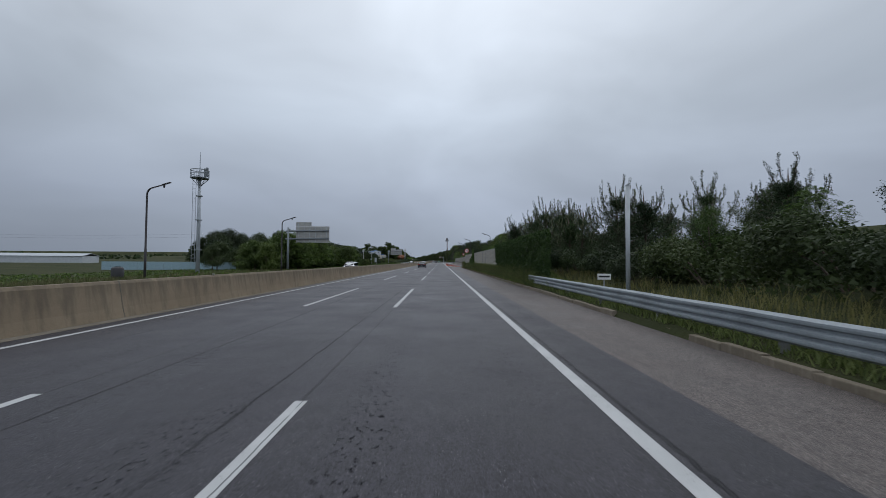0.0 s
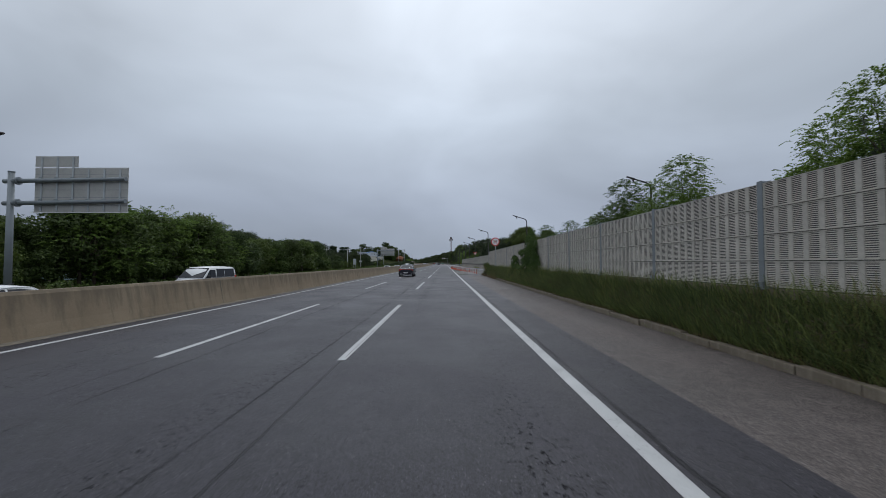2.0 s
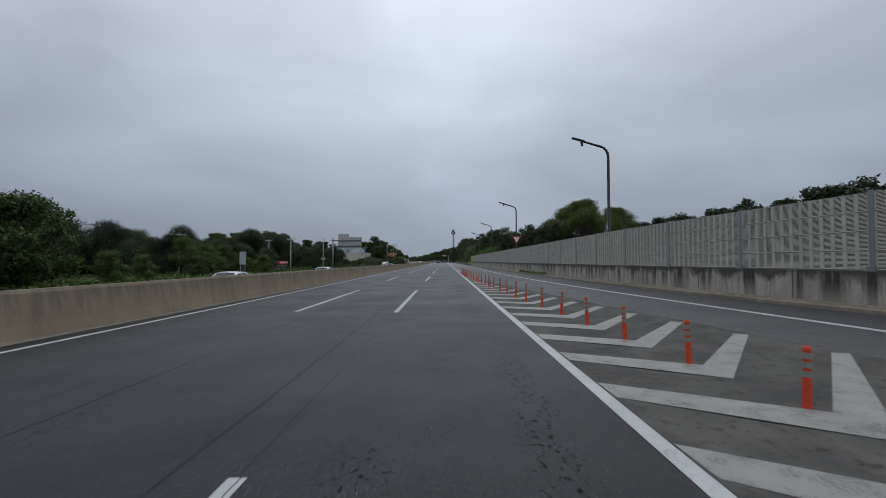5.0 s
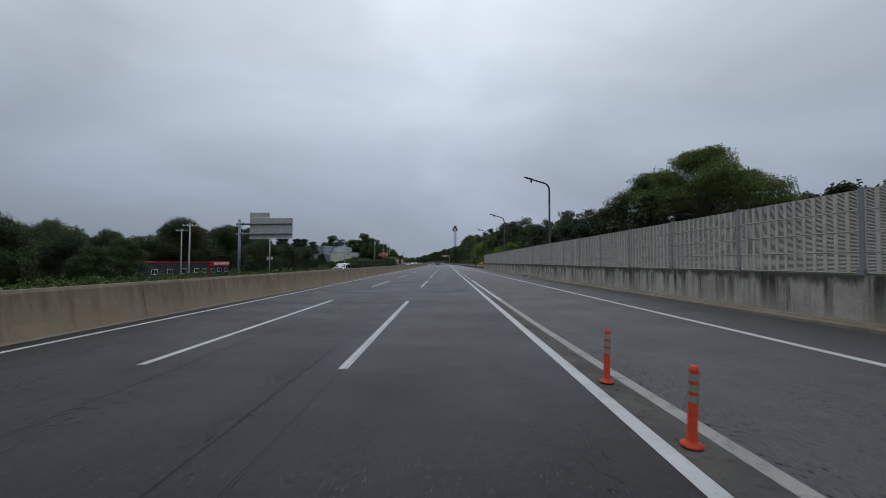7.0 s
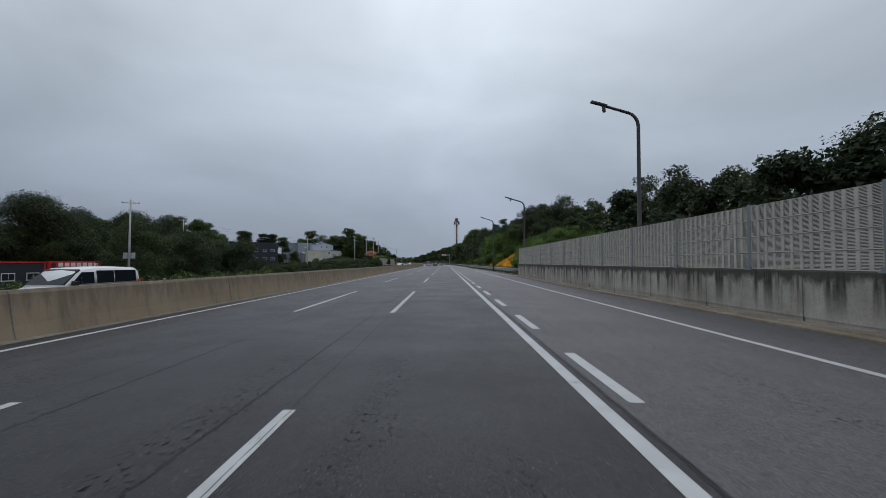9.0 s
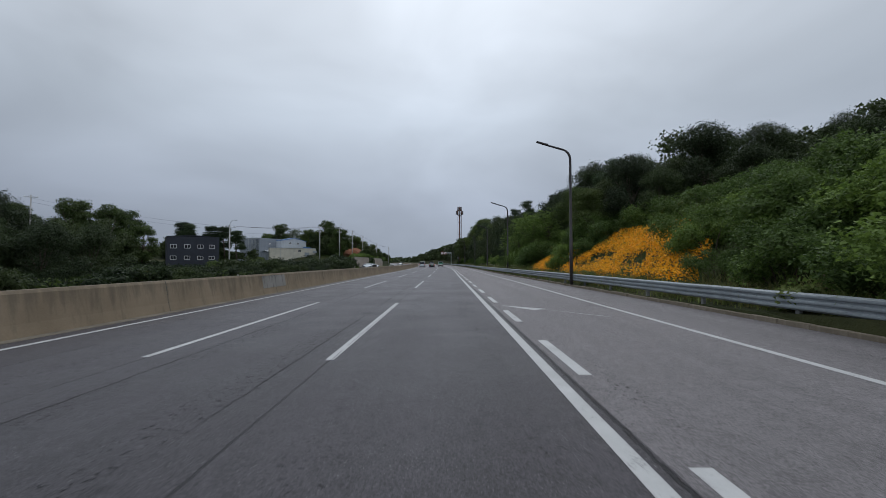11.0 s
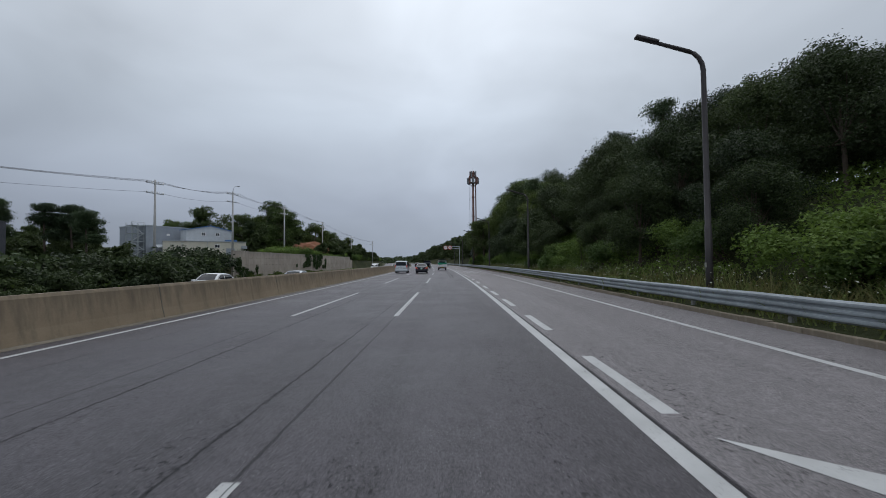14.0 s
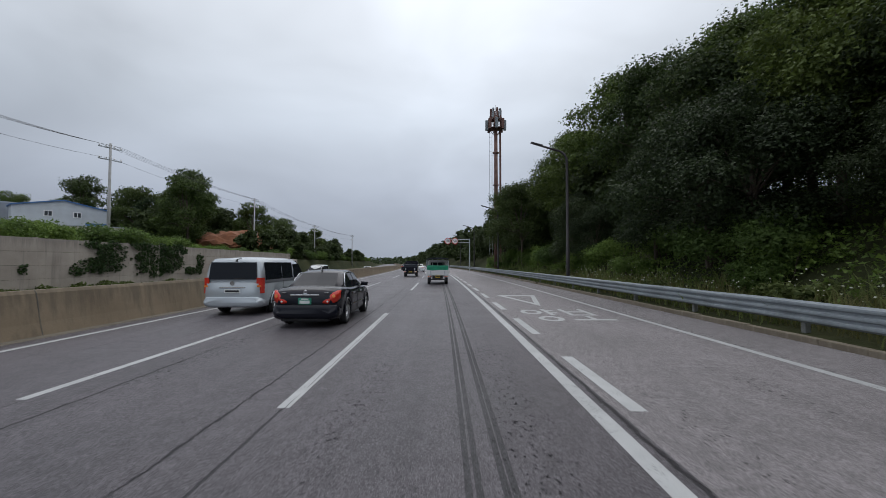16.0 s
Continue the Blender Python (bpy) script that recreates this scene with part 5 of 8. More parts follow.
scatter(bush_b, [s for s in line(278, 470, 4.4, 10.9, 12.6, rng, (0.7, 1.15)) if flowers_clear(s[0] - 3, s[1])] + [(18.3, y, 1.3) for y in (290, 297, 304, 311)] + [(11.6, 280, 0.9), (13.0, 277.5, 1.1), (13.4, 282.5, 1.1), (15.2, 280, 1.2), (15.6, 285.5, 1.2), (17.6, 282, 1.3), (17.4, 288.5, 1.2), (19.6, 286, 1.3), (20.0, 293, 1.3), (12.1, 276, 0.9), (13.6, 288.6, 1.0), (15.0, 291.5, 1.1), (16.8, 294.5, 1.2), (12.2, 286, 0.7), (15.6, 309, 0.7), (11.5, 307.4, 0.75), (12.7, 308.4, 0.9), (13.3, 306.8, 0.8), (13.9, 309.6, 0.8), (16, 317, 0.9), (14.2, 306, 0.9), (15.0, 310, 1.2), (15.5, 305, 1.1), (16.5, 313, 1.3), (12.9, 320.5, 1.1), (11.5, 322, 1.0), (15.8, 321, 1.2), (17.5, 316, 1.2), (11.4, 326, 1.0), (13.2, 324, 1.1)], rng)
scatter(bush_a, [(12.2, 282.5, 0.9), (14.4, 279, 1.2), (14.3, 285.2, 1.1), (16.6, 280, 1.2), (16.3, 288.8, 1.2), (18.6, 284, 1.4), (21.6, 289, 1.5), (11.3, 277.8, 0.8), (17.3, 321), (13.5, 324), (19, 293, 1.2), (18.5, 306, 1.2), (21.5, 298, 1.3), (22, 310, 1.4), (22.5, 286, 1.4)] + line(330, 470, 9, 10.2, 11.4, rng, (0.6, 1.0)), rng)
scatter(bush_c, [(kerb_x(y) + u, y, s) for u, y, s in line(280, 460, 3.1, 1.3, 2.6, rng, (0.5, 1.0))], rng)
scatter(big, [(35, 226, 0.94), (37, 242, 0.95), (47, 236, 0.85)], rng, (1, 1.01))
woods("woods", "leafy trees behind the end of the noise wall", line(232, 275, 5, 20, 27, rng, (0.55, 0.8)) + line(226, 285, 6, 27, 44, rng, (0.7, 0.95)), 0.28, 3800, LEAF_DARK, 94)
# behind the first guard rail and the first noise wall
scatter(pine_a, [(11.2, 26.0, 1.0), (10.0, 38.8, 1.12), (10.4, 47.2, 1.05), (15.5, 24, 0.95), (17, 20, 1.0), (10.0, 34.6, 0.95), (12.0, 42, 1.05), (11.6, 36.6, 1.05), (11.0, 32.4, 0.85)], rng, (0.98, 1.03))
scatter(pine_b, [(13.2, 26.4, 1.1), (9.6, 30.6, 0.85), (10.2, 43.4, 1.2), (10.1, 55.0, 1.28), (13.6, 21.5, 0.8)], rng, (0.98, 1.03))
scatter(feathery, [(10.4, 74.0, 0.60), (11.2, 70.5, 0.70), (11.5, 79, 0.6), (10.2, 72.0, 0.78), (10.6, 58.6, 0.74), (11.6, 57.4, 0.85), (11.2, 60.4, 0.7), (9.8, 64, 0.5), (9.3, 80.0, 0.55), (9.4, 86, 0.55), (9.2, 92.5, 0.45), (10, 66, 0.7), (11, 12, 0.45), (13, 6, 0.55), (12, 0, 0.5), (10.5, 16, 0.45)], rng, (0.95, 1.05))
scatter(copy_thing(bank_c, pose(0, 0, 0)), [(-33, 104, 1.15), (-35, 110, 1.1), (-34, 98, 1.1), (-36, 117, 1.0), (-33, 124, 0.9), (-32, 86, 1.25), (-33, 91, 1.4), (-32, 95.5, 1.3), (-31.5, 101, 1.2), (-32, 108, 1.1), (-32.5, 131, 1.0), (-32, 140, 1.0)], rng)
scatter(copy_thing(bank_b, pose(0, 0, 0)), [(19, 10, 0.55), (21, 0, 0.6), (23, 18, 0.6), (25, 6, 0.7), (22, 27, 0.6), (27, 32, 0.6), (25, 45, 0.6), (17, 4, 0.45), (28, 14, 0.75)], rng, (0.95, 1.1))
bush_n = shrub(55, 2.2, 1.8, 8000, 0.07, LEAF_DARK, "leafy roadside bush behind the guard rail")
scatter(bush_n, [(8.2, 23.5, 0.9), (9.4, 21, 1.0), (8.8, 18, 0.9), (9.8, 14.5, 1.1), (10.6, 10, 1.2), (9.2, 7, 1.0), (10.2, 3, 1.1), (11.2, -1, 1.2), (12.5, 18, 1.3), (7.6, 25, 0.8)], rng)
woods("woods", "leafy trees beyond the noise walls", line(110, 184, 3.0, 38, 46, rng, (0.50, 0.62)) + line(184, 236, 1.8, 40, 47, rng, (0.50, 0.57)) + line(60, 110, 9, 26, 36, rng, (0.6, 0.85)) + line(150, 262, 3.2, 52, 66, rng, (0.76, 0.86)), 0.34, 2500, LEAF_DARK, 92)
# beyond the oncoming carriageway
scatter(locust, line(78, 84, 3.4, -34.5, -30.5, rng, (0.8, 1.05)) + line(84, 104, 3.2, -34.5, -31.0, rng, (1.05, 1.4)) + line(104, 152, 3.4, -34.5, -30.5, rng, (0.8, 1.12)) + line(152, 198, 6.5, -38, -32, rng, (0.38, 0.58)), rng)
scatter(copy_thing(locust, pose(0, 0, 0)), line(82, 160, 5.0, -40, -35, rng, (0.85, 1.1)) + line(326, 388, 7, -62, -46, rng, (0.5, 0.75)), rng)
scatter(copy_thing(bank_b, pose(0, 0, 0)), line(150, 190, 6.0, -85, -62, rng, (1.25, 1.65)) + line(190, 236, 5.0, -82, -64, rng, (0.95, 1.18)) + line(236, 304, 5.0, -102, -86, rng, (1.28, 1.6)) + line(304, 352, 5.0, -102, -86, rng, (1.7, 2.2)) + line(306, 352, 6.0, -84, -64, rng, (1.2, 1.5)) + line(205, 234, 6, -60, -46, rng, (0.9, 1.25)) + line(288, 332, 5, -60, -46, rng, (0.95, 1.3)) + line(106, 160, 6, -66, -48, rng, (0.6, 0.9)), rng)
scatter(copy_thing(bank_a, pose(0, 0, 0)), [(-47, 208, 0.72), (-50, 216, 0.8), (-45, 222, 0.66), (-48, 231, 0.78), (-46, 200, 0.6), (-52, 203, 0.75)], rng)
woods("woods", "dark wooded slope beyond the oncoming carriageway", line(200, 300, 6, -128, -98, rng, (0.85, 1.0)) + line(300, 392, 7, -128, -98, rng, (1.1, 1.35)) + line(448, 466, 1.5, -128, -100, rng, (0.6, 0.8)) + line(434, 444, 0.7, -112, -80, rng, (0.45, 0.72)) + line(446, 456, 1.2, -101, -89, rng, (0.4, 0.6)) + line(392, 402, 0.8, -150, -100, rng, (0.65, 0.95)) + line(466, 560, 2.0, -64, -33, rng, (0.45, 0.8)) + line(470, 600, 4, -34, -29, rng, (0.25, 0.45)) + line(470, 640, 8, -62, -44, rng, (0.75, 1.0)) + line(480, 700, 9, -90, -64, rng, (1.0, 1.3)), 0.42, 2300, LEAF_DARK, 93, 11.0, 4.3)
scatter(poplar, [(-47, 466, 1.15), (-52, 474, 1.2), (-42, 484, 0.95), (-56, 483, 1.1), (-40, 500, 0.85), (-46, 512, 0.9), (-66, 478, 1.0), (-37, 520, 0.8), (-104, 409, 1.05), (-110, 402, 1.4), (-118, 398, 1.5), (-126, 406, 1.35), (-135, 396, 1.25), (-143, 402, 1.3), (-151, 398, 1.2), (-115, 415, 1.4), (-159, 404, 1.25), (-62, 484, 1.05), (-70, 486, 0.8), (-55, 490, 0.85), (-49, 496, 0.75), (-87, 484, 0.85), (-94, 488, 0.6), (-80, 488, 0.6), (-82, 482, 1.28), (-58, 484, 1.42), (-84, 468, 0.8)], rng, (0.97, 1.05))
scatter(copy_thing(bush_b, pose(0, 0, 0)), line(470, 620, 4, -34, -28.5, rng, (0.8, 1.3)) + line(436, 470, 5, -31, -28.6, rng, (0.55, 0.85)), rng)
scatter(bush_d, line(379, 391, 1.5, -30.5, -27.8, rng, (1.3, 1.75)) + line(292, 392, 1.9, -31.5, -27.8, rng, (0.75, 1.05)) + line(292, 334, 3.4, -38, -31.5, rng, (0.8, 1.25)) + line(334, 388, 2.2, -37, -31.0, rng, (1.35, 1.95)) + line(300, 392, 6, -56, -40, rng, (1.0, 1.5)), rng)
scatter(copy_thing(bush_a, pose(0, 0, 0)), line(413, 434, 2.6, -31.0, -28.8, rng, (1.2, 1.7)) + line(434, 468, 3.6, -30.4, -28.8, rng, (0.7, 1.1)), rng)

woods("woods", "dark trees filling the slope beyond the carriageway", line(140, 190, 2.4, -92, -66, rng, (0.7, 1.0)) + line(190, 240, 2.4, -92, -70, rng, (0.58, 0.78)) + line(240, 300, 2.4, -104, -82, rng, (0.62, 0.82)) + line(300, 330, 2.4, -104, -82, rng, (0.8, 1.1)), 0.5, 1700, LEAF_DARK, 96, 11.0, 4.6)
# far woods along the horizon, past counting
wrng = np.random.default_rng(77)
spots = []
for n, x0, x1, y0, y1, h in ((15000, -900, -200, 620, 1300, 12), (9000, -560, -60, 980, 1500, 13), (6000, 60, 420, 640, 1300, 20), (9000, -600, -260, 60, 620, 7), (6000, 120, 320, 60, 480, 10), (4000, -160, 40, 1350, 1700, 16)):
    p = np.stack([wrng.uniform(x0, x1, n), wrng.uniform(y0, y1, n), np.zeros(n)], 1)
    p[:, 2] = wrng.random(n) ** 0.7 * h * (0.7 + 0.3 * np.sin(p[:, 0] * 0.03) * np.cos(p[:, 1] * 0.021))
    spots.append(p)
far_me = leaf_mesh("distant_woods", np.concatenate(spots), 3.2, LEAF_DARK, rng=wrng, longer=1.2)
tagged(new("distant_woods", far_me), "dark wooded hills along the horizon", "woods", kind="stuff")


def undergrowth(label, n, u0, u1, y0, y1, high, leaf, material, seed, allow=None):
    """Low leafy growth covering the ground, too dense to count."""
    g = np.random.default_rng(seed)
    u, y = g.uniform(u0, u1, n), g.uniform(y0, y1, n)
    keep = np.array([(allow is None or allow(p, q)) and noise.noise((p * 0.25, q * 0.25, seed)) > -0.35 for p, q in zip(u, y)])
    u, y = u[keep], y[keep]
    at = np.array([at_road(p, q) for p, q in zip(u, y)])
    lump = np.array([0.45 + 0.75 * noise.noise((p * 0.5, q * 0.5, seed + 3)) for p, q in zip(u, y)])
    at[:, 2] += high * np.clip(lump, 0.08, 1.0) * g.random(len(u)) ** 0.5
    return tagged(new("undergrowth", leaf_mesh("undergrowth", at, leaf, material, rng=g, longer=1.7, corners=3)), label, "undergrowth", kind="stuff")


undergrowth("dense green undergrowth on the wooded bank", 150000, 10.0, 24, 276, 470, 1.6, 0.10, LEAF_FRESH, 101, flowers_clear)
undergrowth("leafy weeds at the edge of the flower bank", 36000, 14.5, 27, 276, 326, 1.3, 0.11, LEAF_FRESH, 102)
undergrowth("rough green growth beyond the oncoming carriageway", 95000, -62, -27.3, 195, 560, 1.5, 0.19, LEAF, 103, lambda u, y: y < 390 or u < -35)
undergrowth("dark weeds along the foot of the concrete wall", 7000, -26.9, -26.0, 390, 432, 1.05, 0.13, LEAF, 107)
undergrowth("dark weeds and brush round the factory yard", 32000, -112, -58, 352, 470, 1.6, 0.36, LEAF_DARK, 106)
undergrowth("rough growth behind the first guard rail", 40000, 8.0, 24, -8, 60, 1.5, 0.12, LEAF_DARK, 104)
undergrowth("weeds in the field beyond the oncoming carriageway", 30000, -70, -26.5, 40, 195, 0.7, 0.24, LEAF, 105)


# ---- grass, weeds and flowers ----
def verge(name, label, n, u0, u1, y0, y1, h0, h1, material, seed, width=0.012, lean=0.4, clump=0.0, over=None, lift=None):
    g = np.random.default_rng(seed)
    y = y0 + (y1 - y0) * g.random(n)
    a = np.array([u0(v) if callable(u0) else u0 for v in y])
    b = np.array([u1(v) if callable(u1) else u1 for v in y])
    u = a + (b - a) * g.random(n)
    h = h0 + (h1 - h0) * g.random(n)
    h *= np.array([1 + 0.55 * noise.noise((p * 1.3, q * 1.1, seed + 7)) for p, q in zip(u, y)])
    keep = np.array([noise.noise((p * 0.9, q * 0.45, seed)) > clump for p, q in zip(u, y)])
    roots = np.array([at_road(p, q, -0.04 + (lift(p, q) if lift else 0.0)) for p, q in zip(u[keep], y[keep])])
    return tagged(new(name, blades(name, roots, h[keep] * (0.75 + 0.4 * g.random(keep.sum())), material, width, lean, g, over)), label, "grass", kind="stuff")


verge("tall_grass", "long arching green grass before the noise wall", 26000, 5.50, 5.95, 25, 106, 0.22, 0.62, GRASS, 61, 0.008, 0.95, -1, math.pi)
verge("tall_grass", "upright tangled grass before the noise wall", 26000, 5.48, 5.98, 25, 106, 0.30, 0.70, GRASS, 58, 0.006, 0.45, -0.6)
verge("tall_grass", "dry seeding stalks in the grass before the noise wall", 15000, 5.45, 5.95, 27, 106, 0.30, 0.74, DRY_GRASS, 60, 0.005, 0.5, -0.3)
verge("tall_grass", "long green grass spilling over the kerb", 9000, 5.44, 5.62, 27, 106, 0.14, 0.36, GRASS, 62, 0.008, 1.2, -0.4, math.pi)
verge("tall_grass", "matted brown grass lying on the kerb", 12000, 5.36, 5.56, 27, 106, 0.07, 0.20, THATCH, 57, 0.007, 1.3, -0.25, math.pi)
sr = np.random.default_rng(73)
sy, su = sr.uniform(28, 106, 9000), sr.uniform(5.25, 5.9, 9000)
head = np.array([at_road(p, q, 0.0) for p, q in zip(su, sy)])
head[:, 2] = np.maximum(head[:, 2], 0.15) + sr.uniform(0.34, 0.72, 9000)
head = head[np.array([noise.noise((p * 1.1, q * 0.5, 12)) for p, q in zip(su, sy)]) > -0.1]
tagged(new("seed_heads", leaf_mesh("seed_heads", head, 0.016, THATCH, np.tile([0, 0, 0.2], (len(head), 1)), longer=6.0, rng=sr, corners=3)), "fine brown seed heads of the grass", "grass", kind="stuff")
verge("dry_brush", "heap of dead brown stalks by the kerb", 6000, 5.30, 5.62, 91, 106, 0.16, 0.46, THATCH, 56, 0.009, 0.8, -0.3, math.pi)
verge("tall_grass", "pale seeding grass behind the guard rail", 4000, 6.2, 8.5, -6, 24, 0.3, 0.6, DRY_GRASS, 63, 0.010, 0.35, -0.2)
verge("tall_grass", "dark weeds under the guard rail", 9000, 5.55, 6.5, -8, 27, 0.15, 0.42, GRASS, 64, 0.016, 0.6, -0.6)
verge("weeds", "low green weeds along the foot of the long noise wall", 2600, lambda y: wall_x(y) - 0.42, lambda y: wall_x(y) - 0.04, 160, 172.5, 0.10, 0.30, GRASS, 59, 0.02, 0.8, -0.1, None, lambda u, y: ramp_z(u, y) + 0.18)
verge("tall_grass", "dry grass and weeds along the guard rail", 22000, lambda y: kerb_x(y) + 0.55, lambda y: kerb_x(y) + 2.3, 276, 430, 0.35, 1.0, DRY_GRASS, 65, 0.012, 0.35, -0.15)
verge("tall_grass", "green weeds at the foot of the bank", 20000, lambda y: kerb_x(y) + 0.3, lambda y: kerb_x(y) + 3.0, 274, 460, 0.3, 0.95, GRASS, 66, 0.016, 0.5, -0.3)
verge("tall_grass", "grass along the foot of the concrete wall", 9000, -26.9, -25.7, 380, 470, 0.2, 0.6, GRASS, 67, 0.02, 0.4, -0.5)
verge("tall_grass", "rough grass beyond the oncoming carriageway", 12000, -40, -26.2, 0, 80, 0.3, 0.8, DRY_GRASS, 68, 0.03, 0.4, -0.5)
verge("tall_grass", "grass on the flower bank", 12000, lambda y: kerb_x(y) + 2.0, lambda y: kerb_x(y) + 10, 282, 324, 0.3, 0.7, GRASS, 69, 0.016, 0.4, -0.8)

fr = np.random.default_rng(71)
fy, fu = fr.uniform(284, 324, 64000), fr.random(64000)
fu = np.array([kerb_x(q) for q in fy]) + 1.9 + 7.2 * fu
keep = np.array([287.5 + 1.5 * (p - 12) + 4 * noise.noise((p * 0.5, q * 0.3, 8)) < q < (316.2 if p < 12.4 else 305.0 + 0.5 * (p - 12) if p < 13.0 or p > 14.3 else 313.0) and p < 16.4 and not (305.6 < q < 309.4 and p > 10.6) and noise.noise((p * 0.35, q * 0.22, 3.1)) + 0.5 * noise.noise((p * 1.4, q * 1.1, 5)) > -0.36 + 0.02 * max(0, q - 308) + 0.03 * max(0, p - 15) for p, q in zip(fu, fy)])
at = np.array([at_road(p, q, 0.0) for p, q in zip(fu[keep], fy[keep])])
at[:, 2] += fr.uniform(0.30, 0.95, len(at))
tagged(new("yellow_flowers", leaf_mesh("yellow_flowers", at, 0.092, BLOOM, np.tile([-0.5, -0.7, 0.3], (len(at), 1)), droop=0.1, longer=1.0, rng=fr)), "patch of yellow orange wild flowers on the bank", "flowers", kind="stuff")
fy = 322 + 98 * fr.random(1400)
fu = np.array([kerb_x(q) for q in fy]) + fr.uniform(0.9, 2.6, 1400)
at = np.array([at_road(p, q, 0.0) for p, q in zip(fu, fy)])
at[:, 2] += fr.uniform(0.5, 1.05, 1400)
tagged(new("wild_flowers", leaf_mesh("wild_flowers", at, 0.045, plain("white_petals", (0.55, 0.55, 0.46)), np.tile([-0.4, -0.7, 0.5], (1400, 1)), longer=1.0, rng=fr)), "small pale wild flowers along the rail", "flowers", kind="stuff")


def ivy(name, label, n, plane_x, y0, y1, z0, z1, cover, seed, depth=0.14, leaf=0.11, side=-1):
    """Ivy hanging on a wall's face, leaves lying one over another."""
    g = np.random.default_rng(seed)
    y, z = g.uniform(y0, y1, n), g.uniform(z0, z1, n)
    keep = np.array([cover(q, w) + 0.5 * noise.noise((q * 0.6, w * 0.8, seed)) + 0.55 * noise.noise((q * 3.4, w * 3.8, seed + 9)) > 0 for q, w in zip(y, z)])
    y, z = y[keep], z[keep]
    lift = np.array([0.6 + 0.6 * noise.noise((q * 1.7, w * 1.7, seed + 5)) for q, w in zip(y, z)])
    x = np.array([lane_x(q) for q in y]) + plane_x + side * (0.03 + depth * lift * g.random(len(y)))
    way = np.zeros((len(y), 3))
    way[:, 0] = side * 0.8
    return tagged(new(name, leaf_mesh(name, np.stack([x, y, z], 1), leaf, IVY, way, droop=0.3, longer=1.2, rng=g)), label, "ivy", kind="stuff")


ivy("ivy", "thick green ivy covering the noise wall's end", 46000, 5.99, 22.6, 47.5, 0.9, 3.55, lambda q, w: 0.75 if q < 42.5 else 0.75 - 0.42 * (q - 42.5) + 0.5 * (w - 2.2), 81, 0.32, 0.075)


def patches(*spots):
    """Cover made of oval patches: centre and half size along and up."""
    return lambda q, w: max(0.55 * (1 - ((q - a) / b) ** 2 - ((w - c) / d) ** 2) for a, b, c, d in spots)


ivy("ivy", "climbing creeper on the noise wall panels", 30000, 5.99, 73, 85, 1.0, 4.0,
    patches((82.9, 1.1, 2.05, 0.26), (83.8, 0.35, 1.55, 0.45), (82.2, 1.2, 1.45, 0.20), (81.9, 0.3, 1.8, 0.4), (80.8, 1.1, 1.38, 0.16), (79.4, 1.2, 2.5, 0.2), (79.6, 0.3, 1.9, 0.7), (77.9, 1.9, 1.85, 0.34), (77.0, 1.5, 2.4, 1.2), (76.6, 1.2, 3.4, 0.6), (75.6, 0.8, 2.8, 0.7), (78.2, 0.5, 3.1, 0.25), (75, 1.0, 1.7, 0.5), (76.5, 1.6, 1.25, 0.2)), 82, 0.34, 0.066)
ivy("ivy", "dark ivy climbing the concrete panel wall", 56000, -26.96, 392.3, 440, -0.3, 3.7,
    patches((393.3, 0.8, 1.5, 0.9), (394.6, 1.2, 0.7, 0.6), (396.3, 1.6, 0.2, 0.4), (398.7, 0.3, 1.0, 0.6), (406.5, 1.6, 0.0, 0.3), (421.6, 2.3, 1.5, 0.6), (422.6, 1.5, 2.6, 0.8), (420.6, 1.1, 3.1, 0.35), (419.3, 0.7, 1.2, 0.35), (428.5, 3.4, 1.9, 1.4), (426.0, 1.4, 3.2, 0.4), (431.2, 1.5, 3.0, 0.55), (434.9, 0.7, 1.7, 1.1), (433, 1.4, 0.9, 0.4), (415.3, 0.35, 1.2, 0.45)), 83, 0.35, 0.13, 1)


# ---- towers ----
RUST = plain("rusty_steel", (0.16, 0.085, 0.07), 0.75, 0.1, 0.35, 2.0)
PALE_STEEL = plain("pale_grey_steel", (0.40, 0.43, 0.46), 0.5, 0.3, 0.1)


